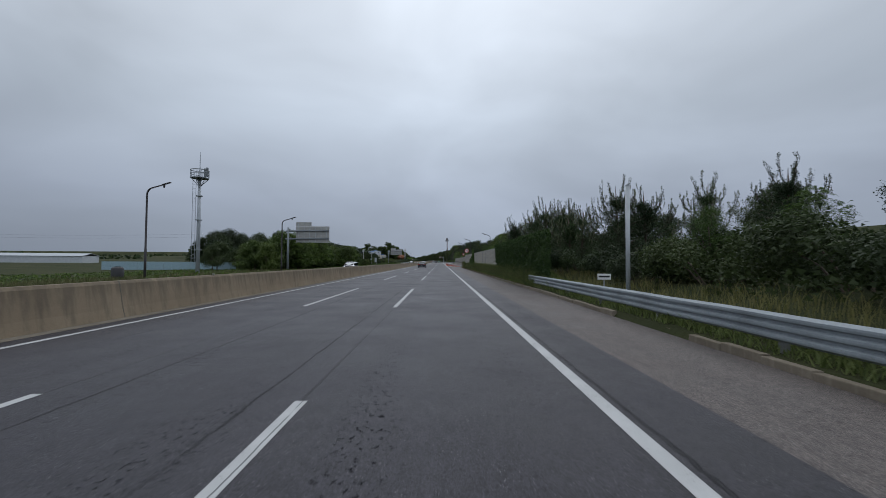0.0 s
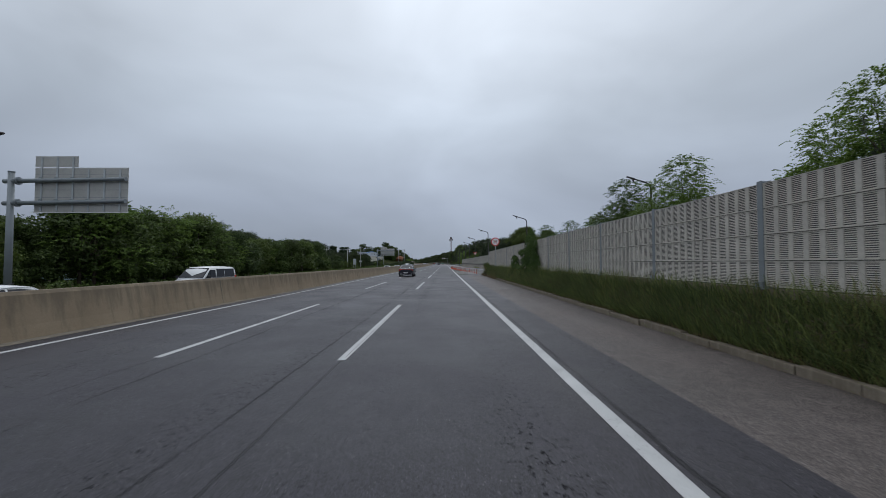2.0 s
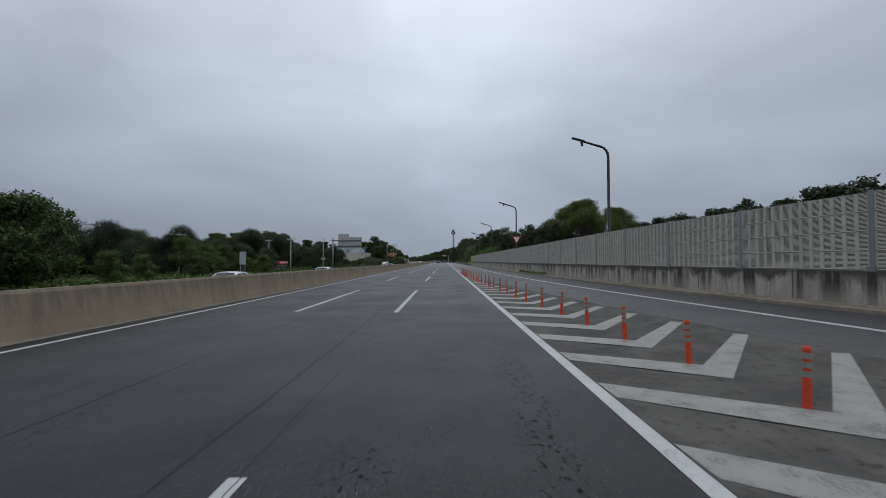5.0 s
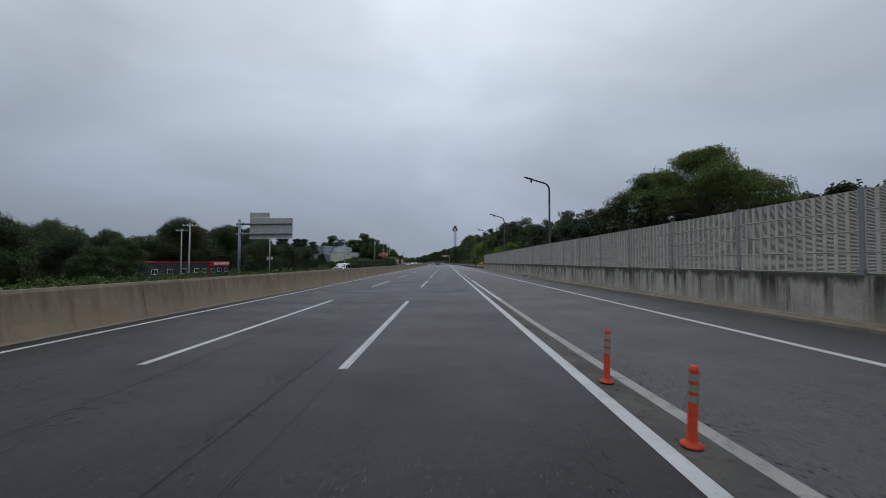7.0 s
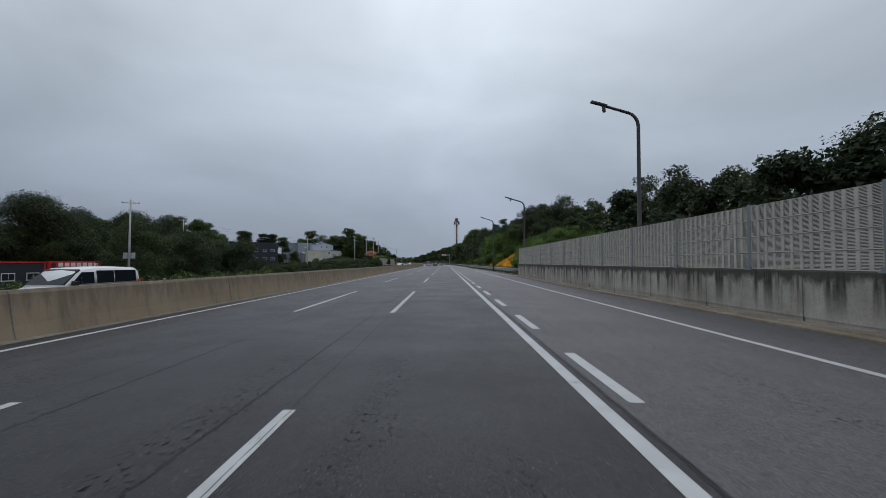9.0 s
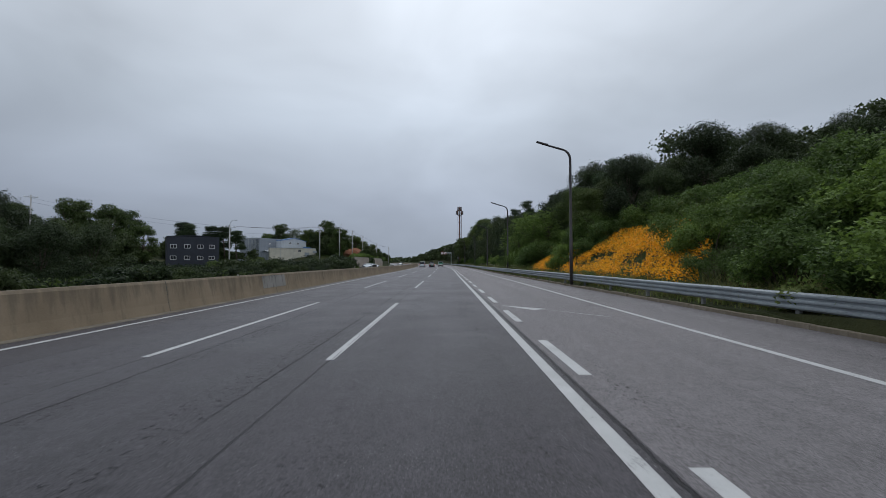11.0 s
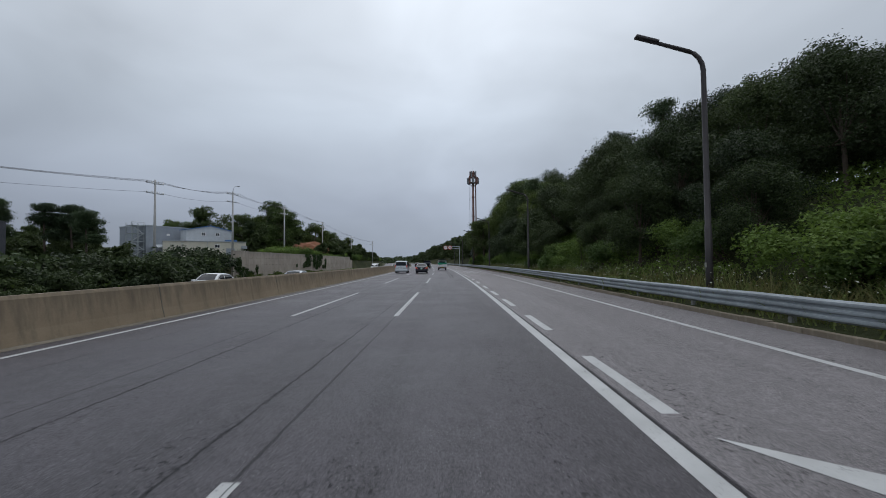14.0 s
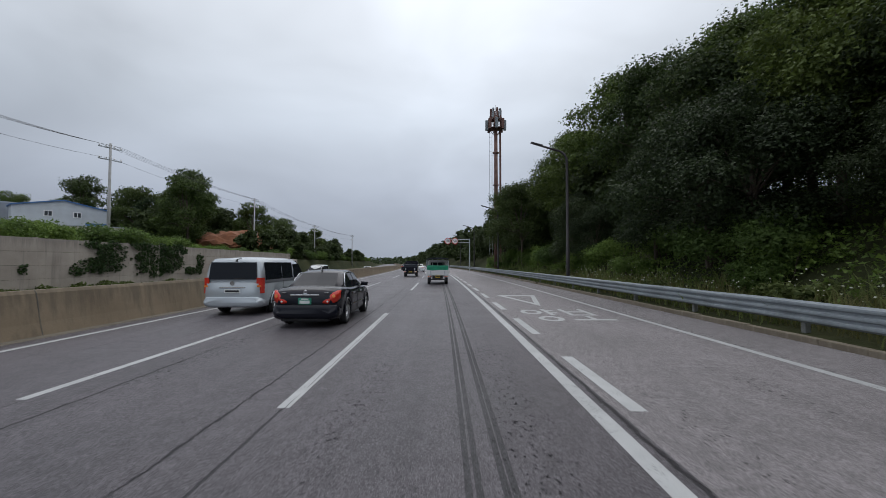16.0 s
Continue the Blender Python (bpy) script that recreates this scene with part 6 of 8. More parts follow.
def radio_tower(name, label, at, column, deck, ring_r, height, steel, cap, antennas=6):
    t = thing(name, label, "radio tower", at)
    part("column", rod([(0, 0, -1.5), (0, 0, deck * 0.55), (0, 0, deck)], column, 14), steel, t, smooth=True)
    for f in (0.28, 0.58, 0.82):
        part("flange", disc(bmesh.new(), (0, 0, deck * f), (0, 0, 1), column[0] * 1.6, 0.14, 16), steel, t)
    cage = part("platform", disc(bmesh.new(), (0, 0, deck), (0, 0, 1), ring_r, 0.10, 20), cap, t)
    bm = bmesh.new()
    for z in (deck + 0.55, deck + 1.1, deck + height):
        part("hoop", rod([(ring_r * math.cos(i * math.tau / 20), ring_r * math.sin(i * math.tau / 20), z) for i in range(21)], 0.035, 5), cap, cage)
    upright = mesh_of(rod([(ring_r, 0, deck), (ring_r, 0, deck + height)], 0.025, 4), "upright", cap)
    bracket = mesh_of(rod([(column[2], 0, deck - ring_r * 0.9), (ring_r, 0, deck)], 0.04, 4), "bracket", cap)
    for name, me, count in (("upright", upright, 14), ("bracket", bracket, 8)):
        for i in range(count):
            ob = new(name, me)
            ob.parent = cage
            ob.matrix_basis = pose(0, 0, 0, 0, 0, 360 * i / count)
    for i in range(antennas):
        a = i * math.tau / 6 + 0.3
        part("antenna_panel", box(bmesh.new(), ring_r * 0.8 * math.cos(a) - 0.12, ring_r * 0.8 * math.cos(a) + 0.12, ring_r * 0.8 * math.sin(a) - 0.1, ring_r * 0.8 * math.sin(a) + 0.1, deck + 0.25, deck + height + 0.5, 0.03), cap, t)
    part("spire", rod([(0, 0, deck), (0, 0, deck + height + 1.0), (0.02, 0, deck + height + 2.6)], [0.09, 0.05, 0.02], 8), steel, t)
    ladder = bmesh.new()
    lx = -column[0] - 0.5
    for dx in (-0.22, 0.22):
        tube(ladder, [(lx + dx, 0.1, 1.5), (lx + dx, 0.1, deck - 0.2)], 0.03, 5)
    z = 2.0
    while z < deck - 0.3:
        tube(ladder, [(lx - 0.22, 0.1, z), (lx + 0.22, 0.1, z)], 0.018, 4)
        z += 0.6
    for f in (0.2, 0.4, 0.6, 0.8):
        tube(ladder, [(lx, 0.1, deck * f), (0, 0, deck * f)], 0.025, 4)
    part("ladder", ladder, PALE_STEEL, t, "pale caged ladder")
    return t


radio_tower("radio_tower", "slim pale grey radio mast with a round platform", (-33.2, 55.9, -0.8), [0.26, 0.23, 0.19], 13.6, 1.12, 1.05, PALE_STEEL, GALV_BLUE, 2)
tb = radio_tower("radio_tower", "rusty brown radio tower with a round basket top", (6.6, 457.5, 1.5), [0.34, 0.32, 0.28], 22.6, 1.25, 1.5, RUST, RUST)
part("leg", rod([(0.75, 0.2, -1.5), (0.75, 0.2, 22.5)], 0.17, 10), RUST, tb)
for z in (24.1, 25.6):
    part("upper_hoop", rod([(0.95 * math.cos(i * math.tau / 16), 0.95 * math.sin(i * math.tau / 16), z) for i in range(17)], 0.05, 5), RUST, tb)
part("upper_deck", disc(bmesh.new(), (0, 0, 24.1), (0, 0, 1), 0.95, 0.12, 16), RUST, tb)
for i in range(8):
    a = i * math.tau / 8 + 0.2
    part("upper_panel", box(bmesh.new(), 0.85 * math.cos(a) - 0.16, 0.85 * math.cos(a) + 0.16, 0.85 * math.sin(a) - 0.12, 0.85 * math.sin(a) + 0.12, 24.25, 25.9, 0.04), GALV_BLUE if i % 2 else RUST, tb)
for i in range(8):
    a = i * math.tau / 8
    part("outer_panel", box(bmesh.new(), 1.5 * math.cos(a) - 0.24, 1.5 * math.cos(a) + 0.24, 1.5 * math.sin(a) - 0.2, 1.5 * math.sin(a) + 0.2, 22.3, 24.0, 0.06), RUST if i % 2 else GALV_BLUE, tb)


# ---- poles and wires ----
POLE = plain("pole_concrete_grey", (0.36, 0.36, 0.35), 0.85, 0, 0.15, 2)
WIRE = plain("black_wire", (0.03, 0.03, 0.032), 0.6)


def utility_pole(at, height, turn=0.0, arms=1, box_on=False, lamp=False):
    p = thing("utility_pole", "grey concrete utility pole with cross arms and insulators", "utility pole", at, turn, group="utility poles")
    part("shaft", rod([(0, 0, -1.0), (0, 0, height)], [0.19, 0.11], 12), POLE, p, smooth=True)
    for i in range(arms):
        z = height - 0.5 - 1.3 * i
        arm = part("cross_arm", solid(-1.15, 1.15, -0.05, 0.05, z - 0.05, z + 0.05), GALV, p)
        for x in (-1.05, -0.4, 0.4, 1.05):
            part("insulator", rod([(x, 0, z + 0.05), (x, 0, z + 0.15), (x, 0, z + 0.28)], [0.06, 0.08, 0.04], 8), WHITE_SIGN, arm)
    if box_on:
        for x in (-0.45, 0.45):
            part("transformer", disc(bmesh.new(), (x, 0, height * 0.42), (0, 0, 1), 0.3, 0.8, 14), GALV, p)
        part("bracket", solid(-0.8, 0.8, -0.1, 0.1, height * 0.42 - 0.5, height * 0.42 - 0.4), GALV, p)
    if lamp:
        part("lamp_arm", rod([(0, 0, height), (0.25, 0, height + 0.8), (0.9, 0, height + 1.05)], [0.05, 0.045, 0.04], 8), GALV, p)
        part("lamp_head", solid(0.8, 1.35, -0.1, 0.1, height + 0.98, height + 1.1, bevel=0.03), GALV, p)
    return p


poles = [((-38.6, 393.5), 12.8, False, False), ((-36.4, 408.5), 13.8, False, True), ((-37.5, 432.5), 14.6, False, False), ((-41.4, 472.5), 15.0, True, False), ((-40, 505), 12.5, False, False), ((-38, 540), 12, False, False),
         ((-45.5, 354.0), 9.6, False, True), ((-47.4, 280.3), 11.0, True, False), ((-46.2, 243.8), 8.6, False, False), ((-63, 267.5), 9.5, False, False), ((-54.6, 205.3), 7.5, False, False), ((-70, 118), 9.5, False, False), ((-84.5, 350.5), 15.5, False, False)]
tops = []
for (x, y), top, bx, lp in poles:
    z = ground_z(x - lane_x(y), y)
    utility_pole((x, y, z), top - z if top > z + 4 else 8, 70 if y > 380 else 20, 2 if y > 390 else 1, bx, lp)
    tops.append((x, y, top))


def wire(a, b, sag, name="power_line"):
    pts = [(a[0] + (b[0] - a[0]) * t, a[1] + (b[1] - a[1]) * t, a[2] + (b[2] - a[2]) * t - sag * 4 * t * (1 - t)) for t in (i / 10 for i in range(11))]
    return rod(pts, 0.013, 4)


for i, j in ((0, 1), (1, 2), (2, 3), (3, 4), (4, 5), (6, 0)):
    lines_ob = thing("power_line", "thin black overhead power lines between poles", "power line", kind="structure")
    for dx, dz in ((-1.0, -0.2), (-0.35, -0.2), (0.4, -0.2), (1.0, -0.2), (0.1, -1.6)):
        a, b = tops[i], tops[j]
        part("wire", wire((a[0] + dx * 0.4, a[1] + dx, a[2] + dz), (b[0] + dx * 0.4, b[1] + dx, b[2] + dz), 0.5), WIRE, lines_ob)
far_line = thing("power_line", "thin black overhead lines across the fields", "power line", kind="structure")
for dz in (-0.2, -1.0):
    part("wire", wire((-70, 118, 9.2 + dz), (-160, 118, 9.6 + dz), 0.8), WIRE, far_line)
    part("wire", wire((-84.5, 350.5, 15 + dz), (-45.5, 354, 9.4 + dz), 0.6), WIRE, far_line)


# ---- buildings beyond the oncoming carriageway ----
NAVY = plain("navy_cladding", (0.028, 0.032, 0.045), 0.55, 0.1, 0.2, 0.8)
CREAM = plain("cream_render", (0.58, 0.55, 0.46), 0.8, 0, 0.12, 0.6)
GREY_CLAD = plain("grey_cladding", (0.30, 0.33, 0.37), 0.6, 0.1, 0.12, 0.6)
BLUE_ROOF = plain("blue_roof_metal", (0.06, 0.16, 0.36), 0.5, 0.1, 0.15, 1.0)
PALE_WALL = plain("pale_grey_wall", (0.50, 0.53, 0.56), 0.7, 0, 0.1, 0.8)
WINDOW = Mat("window_glass", 0.08, spec=0.6)
WINDOW.colour((0.03, 0.035, 0.04))
WINDOW = WINDOW.m


def window(parent, x, y, z, w, h, axis="y", out=-1):
    """A framed window with two panes lying on a wall face; axis: the way that the face looks along."""
    def b(a0, a1, d0, d1, z0, z1):
        return solid(a0, a1, d0, d1, z0, z1) if axis == "y" else solid(d0, d1, a0, a1, z0, z1)
    c, d = (x, y) if axis == "y" else (y, x)
    frame_ob = part("window_frame", b(c - w / 2 - 0.09, c + w / 2 + 0.09, min(d, d + out * 0.06), max(d, d + out * 0.06), z - 0.09, z + h + 0.09), WHITE_SIGN, parent)
    for s in (-1, 1):
        m = c + s * (w / 4 + 0.01)
        part("pane", b(m - w / 4 + 0.03, m + w / 4 - 0.03, min(d + out * 0.05, d + out * 0.075), max(d + out * 0.05, d + out * 0.075), z + 0.03, z + h - 0.03), WINDOW, frame_ob)


def gable(bm, x0, x1, y0, y1, z, rise, over=0.3, along="y", thick=0.18):
    """A pitched roof sheet with overhang and thickness."""
    if along == "y":
        prof = [(x0 - over, z), ((x0 + x1) / 2, z + rise), (x1 + over, z), (x1 + over, z - thick), ((x0 + x1) / 2, z + rise - thick), (x0 - over, z - thick)]
        rings = [[bm.verts.new((px, yy, pz)) for px, pz in prof] for yy in (y0 - over, y1 + over)]
    else:
        prof = [(y0 - over, z), ((y0 + y1) / 2, z + rise), (y1 + over, z), (y1 + over, z - thick), ((y0 + y1) / 2, z + rise - thick), (y0 - over, z - thick)]
        rings = [[bm.verts.new((xx, py, pz)) for py, pz in prof] for xx in (x0 - over, x1 + over)]
    a, b = rings
    for i in range(6):
        bm.faces.new((a[i], a[(i + 1) % 6], b[(i + 1) % 6], b[i]))
    for ring_v in (a, b):
        bm.faces.new(ring_v[0:2] + [ring_v[4], ring_v[5]])
        bm.faces.new(ring_v[1:4] + [ring_v[4]])
    bmesh.ops.recalc_face_normals(bm, faces=bm.faces)
    return bm


# long low dark shop with a red trim and sign
shop = thing("warehouse", "long low dark warehouse with red trim and white windows", "building", (-69, 264, -4.0))
part("wall", solid(-12, 0, 0, 37, -0.5, 5.4), NAVY, shop)
part("trim", solid(-12.1, 0.1, -0.1, 37.1, 5.4, 5.62), RED_SIGN, shop, "red roof trim")
part("trim", solid(0.0, 0.08, 25.2, 25.5, 0, 5.4), RED_SIGN, shop)
board = part("sign_board", solid(0.02, 0.25, 25.8, 36.6, 4.25, 5.75), RED_SIGN, shop, "red sign board with white writing")
for i in range(7):
    part("writing_bar", solid(0.25, 0.28, 27.6 + 1.22 * i, 28.5 + 1.22 * i, 4.75, 5.45), WHITE_SIGN, board)
part("emblem", disc(bmesh.new(), (0.26, 26.7, 5.0), (1, 0, 0), 0.45, 0.04, 18), NAVY, board)
for y in (3, 8.5, 14, 19.5, 23.4, 27.5, 31.0, 34.6):
    window(shop, 0.0, y, 2.6, 1.9, 1.1, "x", 1)

# navy two-storey block
navy = thing("factory", "dark navy two-storey factory block with white windows", "building", (-88.6, 397.4, 0.9), 36)
part("wall", solid(0, 14.8, 0, 13.8, -4.0, 9.2), NAVY, navy)
part("roof", gable(bmesh.new(), 0, 14.8, 0, 13.8, 9.2, 0.5, 0.12), NAVY, navy)
for x in (1.8, 5.6, 9.3, 12.6):
    window(navy, x, 0.0, 5.4, 1.5, 1.1)
    window(navy, x, 0.0, 1.7, 1.5, 1.1)

hut = thing("site_hut", "small grey steel site hut with a white window", "hut", (-90.3, 437.6, 0.75), 4)
part("wall", solid(0, 6.0, 0, 2.8, -1.8, 2.2, bevel=0.03), GREY_CLAD, hut)
part("roof", solid(-0.08, 6.08, -0.08, 2.88, 2.2, 2.3), PALE_STEEL, hut)
window(hut, 3.1, 0.0, 0.9, 1.6, 1.0)

grey = thing("factory", "grey metal-clad factory with an outside stair", "building", (-84.2, 452.5, 3.6), 68)
part("wall", solid(0, 12.9, 0, 12, -5, 8.9), GREY_CLAD, grey)
part("parapet", solid(-0.1, 13.0, -0.1, 12.1, 8.9, 9.15), PALE_STEEL, grey)
part("lean_to", solid(1.5, 6.5, -3.0, -0.05, -2.9, 2.9), GREY_CLAD, grey, "low lean-to shed")
part("lean_to_roof", gable(bmesh.new(), 1.2, 6.8, -3.2, -0.2, 2.9, 0.8, 0.1, "x"), PALE_STEEL, grey)
part("sign_patch", solid(5.6, 6.5, -0.06, -0.003, 6.4, 7.0), WHITE_SIGN, grey, "small white plate")
for x in (-3.6, -2.0, -0.4):
    for y in (0.3, 2.6):
        part("stair_post", rod([(x, y, -2.0), (x, y, 9.6)], 0.09, 6), GALV, grey)
for z in (2.2, 4.4, 6.6, 8.8):
    part("stair_landing", solid(-3.8, -0.2, 0.2, 2.7, z, z + 0.12), GALV, grey)
    part("stair_rail", rod([(-3.7, 0.25, z + 1.0), (-0.3, 0.25, z + 1.0)], 0.05, 6), GALV, grey)
for z, way in ((0.1, 1), (2.3, -1), (4.5, 1), (6.7, -1)):
    part("stair_flight", rod([(-2.0 - way * 1.5, 0.5, z), (-2.0 + way * 1.5, 0.5, z + 2.1)], 0.14, 6), GALV, grey)

gabled = thing("house", "pale grey gabled workshop with a blue roof edge", "building", (-76.3, 457.6, 5.0), 53)
part("wall", solid(0, 13.2, 0, 4.2, -6, 6.8), PALE_WALL, gabled)
tri_bm = bmesh.new()
f = tri_bm.faces.new([tri_bm.verts.new(p) for p in ((0, 0.0, 6.8), (13.2, 0.0, 6.8), (6.6, 0.0, 8.2))])
ext = bmesh.ops.extrude_face_region(tri_bm, geom=[f])
bmesh.ops.translate(tri_bm, verts=[v for v in ext["geom"] if isinstance(v, bmesh.types.BMVert)], vec=(0, 0.1, 0))
bmesh.ops.recalc_face_normals(tri_bm, faces=tri_bm.faces)
part("gable_wall", tri_bm, PALE_WALL, gabled)
part("roof", gable(bmesh.new(), 0, 13.2, 0, 4.2, 6.9, 1.42, 0.25, "y", 0.2), BLUE_ROOF, gabled, "blue metal roof")
for x in (4.6, 8.6):
    window(gabled, x, 0.0, 5.2, 1.0, 0.9)

cream = thing("house", "long low cream building with a flat roof", "building", (-79.0, 451.9, 4.0), 38.5)
part("wall", solid(0, 21.0, 0, 2.7, -6, 4.2), CREAM, cream)
part("roof", solid(-0.15, 21.15, -0.15, 2.85, 4.2, 4.4), PALE_STEEL, cream)
part("door", solid(15.6, 17.8, -0.05, -0.003, -0.4, 2.3), GREY_CLAD, cream)
part("air_unit", solid(19.6, 21.2, -0.75, -0.003, 2.2, 3.1, bevel=0.04), PALE_STEEL, cream)
part("roof_sheet", solid(15.5, 18.5, 0.4, 2.4, 4.4, 4.9), BLUE_ROOF, cream, "blue sheet roof")
for x in (4.4, 10.6):
    part("downpipe", rod([(x, -0.07, -0.6), (x, -0.07, 4.2)], 0.07, 6), PALE_STEEL, cream)
window(cream, 13.2, 0.0, 2.5, 1.2, 0.9)

shed = thing("greenhouse", "long low pale shed across the fields", "building", (-205, 235, -1.0), 8)
part("wall", solid(-75, 0, 0, 14, -1, 4.2), PALE_WALL, shed)
part("roof", gable(bmesh.new(), -75, 0, 0, 14, 4.2, 1.6, 0.4, "x"), PALE_STEEL, shed)
fence = thing("site_fence", "pale blue sheet fence along the field", "fence", (-60, 120, -1.2), 20)
BLUE_SHEET = plain("pale_blue_sheet", (0.30, 0.42, 0.48), 0.6, 0.1)
for i in range(16):
    part("sheet", solid(-2.0 * i - 1.97, -2.0 * i, 0, 0.05, 0, 2.2), BLUE_SHEET, fence)
RED_SOIL = plain("bare_red_soil", (0.21, 0.085, 0.042), 0.95, 0, 0.35, 0.7)
bm = bmesh.new()
bmesh.ops.create_icosphere(bm, subdivisions=4, radius=1.0, matrix=Matrix.Diagonal((7, 12, 3.2, 1)))
for v in bm.verts:
    v.co += 0.9 * noise.noise_vector(v.co * 0.4) + 0.45 * noise.noise_vector(v.co * 1.1) + 0.2 * noise.noise_vector(v.co * 2.6)
soil = part("earth_bank", bm, RED_SOIL)
soil.matrix_basis = pose(-48, 479, 5.3)
tagged(soil, "bare reddish earth bank among the trees", "earth bank", kind="structure")

# direction board on a post at the far roadside and a black tank in the field
post_sign = thing("road_sign", "narrow grey roadside board on two posts", "road sign", (-28.6, 179.2, -0.4))
part("board", solid(-0.45, 0.45, -0.03, 0.03, 1.6, 3.4, bevel=0.02), GALV, post_sign)
for x in (-0.3, 0.3):
    part("post", rod([(x, 0.05, -0.6), (x, 0.05, 3.3)], 0.04, 8), GALV, post_sign)
tank = thing("water_tank", "small black plastic water tank", "tank", (-33.5, 42.5, -0.5))
part("drum", rod([(0, 0, -0.3), (0, 0, 0.05), (0, 0, 1.2), (0, 0, 1.35)], [0.5, 0.55, 0.55, 0.42], 18), BLACK, tank, smooth=True)
part("lid", disc(bmesh.new(), (0, 0, 1.38), (0, 0, 1), 0.25, 0.08, 14), BLACK, tank)

# crumbled asphalt and grit lying about the nose of the gore
grit_rng = np.random.default_rng(19)
grit = []
while len(grit) < 1500:
    y = 155 + 18 * grit_rng.random()
    u = 2.02 + (gore_x(y) + 0.25 - 2.02) * grit_rng.random()
    if noise.noise((u * 1.6, y * 0.9, 6)) > 0.02:
        grit.append((u, y, ramp_z(u, y) + 0.006))
tagged(new("grit", leaf_mesh("grit", np.array(grit), 0.026, SKID, np.tile([0, 0, 0.2], (len(grit), 1)), droop=0.6, longer=1.1, rng=grit_rng)), "dark crumbled asphalt grit between the orange posts", "grit", kind="stuff")

# loose stones and litter along the wall's foot
LITTER = plain("pale_litter", (0.55, 0.54, 0.5), 0.8)
rng = random.Random(9)
rubble = bmesh.new()
for i in range(40):
    y = rng.choice([rng.uniform(196, 212), rng.uniform(150, 270)])
    r = rng.uniform(0.015, 0.05)
    u = wall_x(y) - rng.uniform(0.45, 0.9)
    bmesh.ops.create_icosphere(rubble, subdivisions=1, radius=r, matrix=Matrix.Translation((u, y, ramp_z(u, y) + r * 0.4)) @ Matrix.Diagonal((rng.uniform(0.7, 1.6), rng.uniform(0.7, 1.6), 0.6, 1)))
tagged(part("rubble", rubble, KERB), "small stones and grit along the wall foot", "rubble", kind="stuff")
slab = thing("broken_slab", "broken concrete slab lying at the wall foot", "debris", (8.95, 216.8, 0.16), 12)
part("slab", solid(-0.22, 0.22, -0.42, 0.42, -0.1, 0.16, bevel=0.03), KERB, slab)
part("piece", solid(-0.15, 0.18, -0.95, -0.6, -0.1, 0.04, bevel=0.02), LITTER, slab)


# ---- vehicles ----
def car_paint(name, colour, metal=0.0):
    m = Mat(name, 0.2, metal, 0.2)
    v = m.coords()
    m.colour(m.mix(m.span(m.noise(v, 1.5, 4), 0.35, 0.7, 0, 0.5), colour, tuple(c * 0.9 + 0.003 for c in colour)))
    m.b.inputs["Coat Weight"].default_value = 0.12
    m.b.inputs["Coat Roughness"].default_value = 0.06
    m.rough(m.span(m.noise(v, 8, 3), 0.3, 0.7, 0.16, 0.24))
    return m.m


INK = car_paint("black_car_paint", (0.008, 0.009, 0.015))
MIDNIGHT = car_paint("midnight_car_paint", (0.005, 0.006, 0.012))
SILVER = car_paint("silver_car_paint", (0.46, 0.50, 0.53), 0.25)
WHITE_PAINT = car_paint("white_car_paint", (0.66, 0.67, 0.67), 0.0)
CAR_GLASS = Mat("tinted_glass", 0.05, spec=0.2)
CAR_GLASS.colour((0.012, 0.015, 0.02))
CAR_GLASS = CAR_GLASS.m
TYRE = plain("tyre_rubber", (0.022, 0.022, 0.023), 0.85)
RIM = plain("alloy_rim", (0.45, 0.46, 0.47), 0.3, 0.7)
CHROME = plain("chrome", (0.62, 0.64, 0.66), 0.15, 0.9, 0.05)
LAMP_RED = plain("red_lamp_plastic", (0.58, 0.035, 0.018), 0.18, 0, 0.2, 6)
LAMP_AMBER = plain("amber_lamp_plastic", (0.75, 0.22, 0.05), 0.18)
LAMP_CLEAR = plain("clear_lamp_plastic", (0.65, 0.66, 0.66), 0.1)
PLATE_WHITE = plain("white_plate", (0.68, 0.69, 0.68), 0.5)
PLATE_GREEN = plain("green_plate", (0.02, 0.22, 0.14), 0.5)
PLATE_YELLOW = plain("yellow_plate", (0.75, 0.52, 0.05), 0.5)
DARK_TRIM = plain("dark_trim", (0.016, 0.016, 0.017), 0.6)


def loft(sections, cap=True):
    bm = bmesh.new()
    rings = [[bm.verts.new(p) for p in s] for s in sections]
    k = len(rings[0])
    for a, b in zip(rings, rings[1:]):
        for i in range(k):
            bm.faces.new((a[i], a[(i + 1) % k], b[(i + 1) % k], b[i]))
    if cap:
        bm.faces.new(list(reversed(rings[0])))
        bm.faces.new(rings[-1])
    bmesh.ops.recalc_face_normals(bm, faces=bm.faces)
    return bm


def shell_section(y, w, zb, zt, crown=0.03, tuck=0.9):
    """A car body's cross section: sill, flank, shoulder and slightly crowned top."""
    m = zb + (zt - zb) * 0.55
    half = [(w * 0.80, zb), (w * 0.95, zb + 0.05), (w * 0.985, zb + (m - zb) * 0.5), (w, m), (w * 0.985, zt - 0.12), (w * 0.95, zt - 0.04), (w * tuck, zt), (w * 0.5, zt + crown * 0.8)]
    ring_pts = [(x, y, z) for x, z in half] + [(0, y, zt + crown)] + [(-x, y, z) for x, z in reversed(half)]
    return ring_pts


def arch_cut(bm, wheels, r, w):
    """Presses round wheel openings into a body's flanks."""
    for v in bm.verts:
        for wy in wheels:
            d = math.hypot(v.co.y - wy, v.co.z - 0.32)
            if d < r and abs(v.co.x) > w * 0.7:
                v.co.x *= 0.80
    return bm


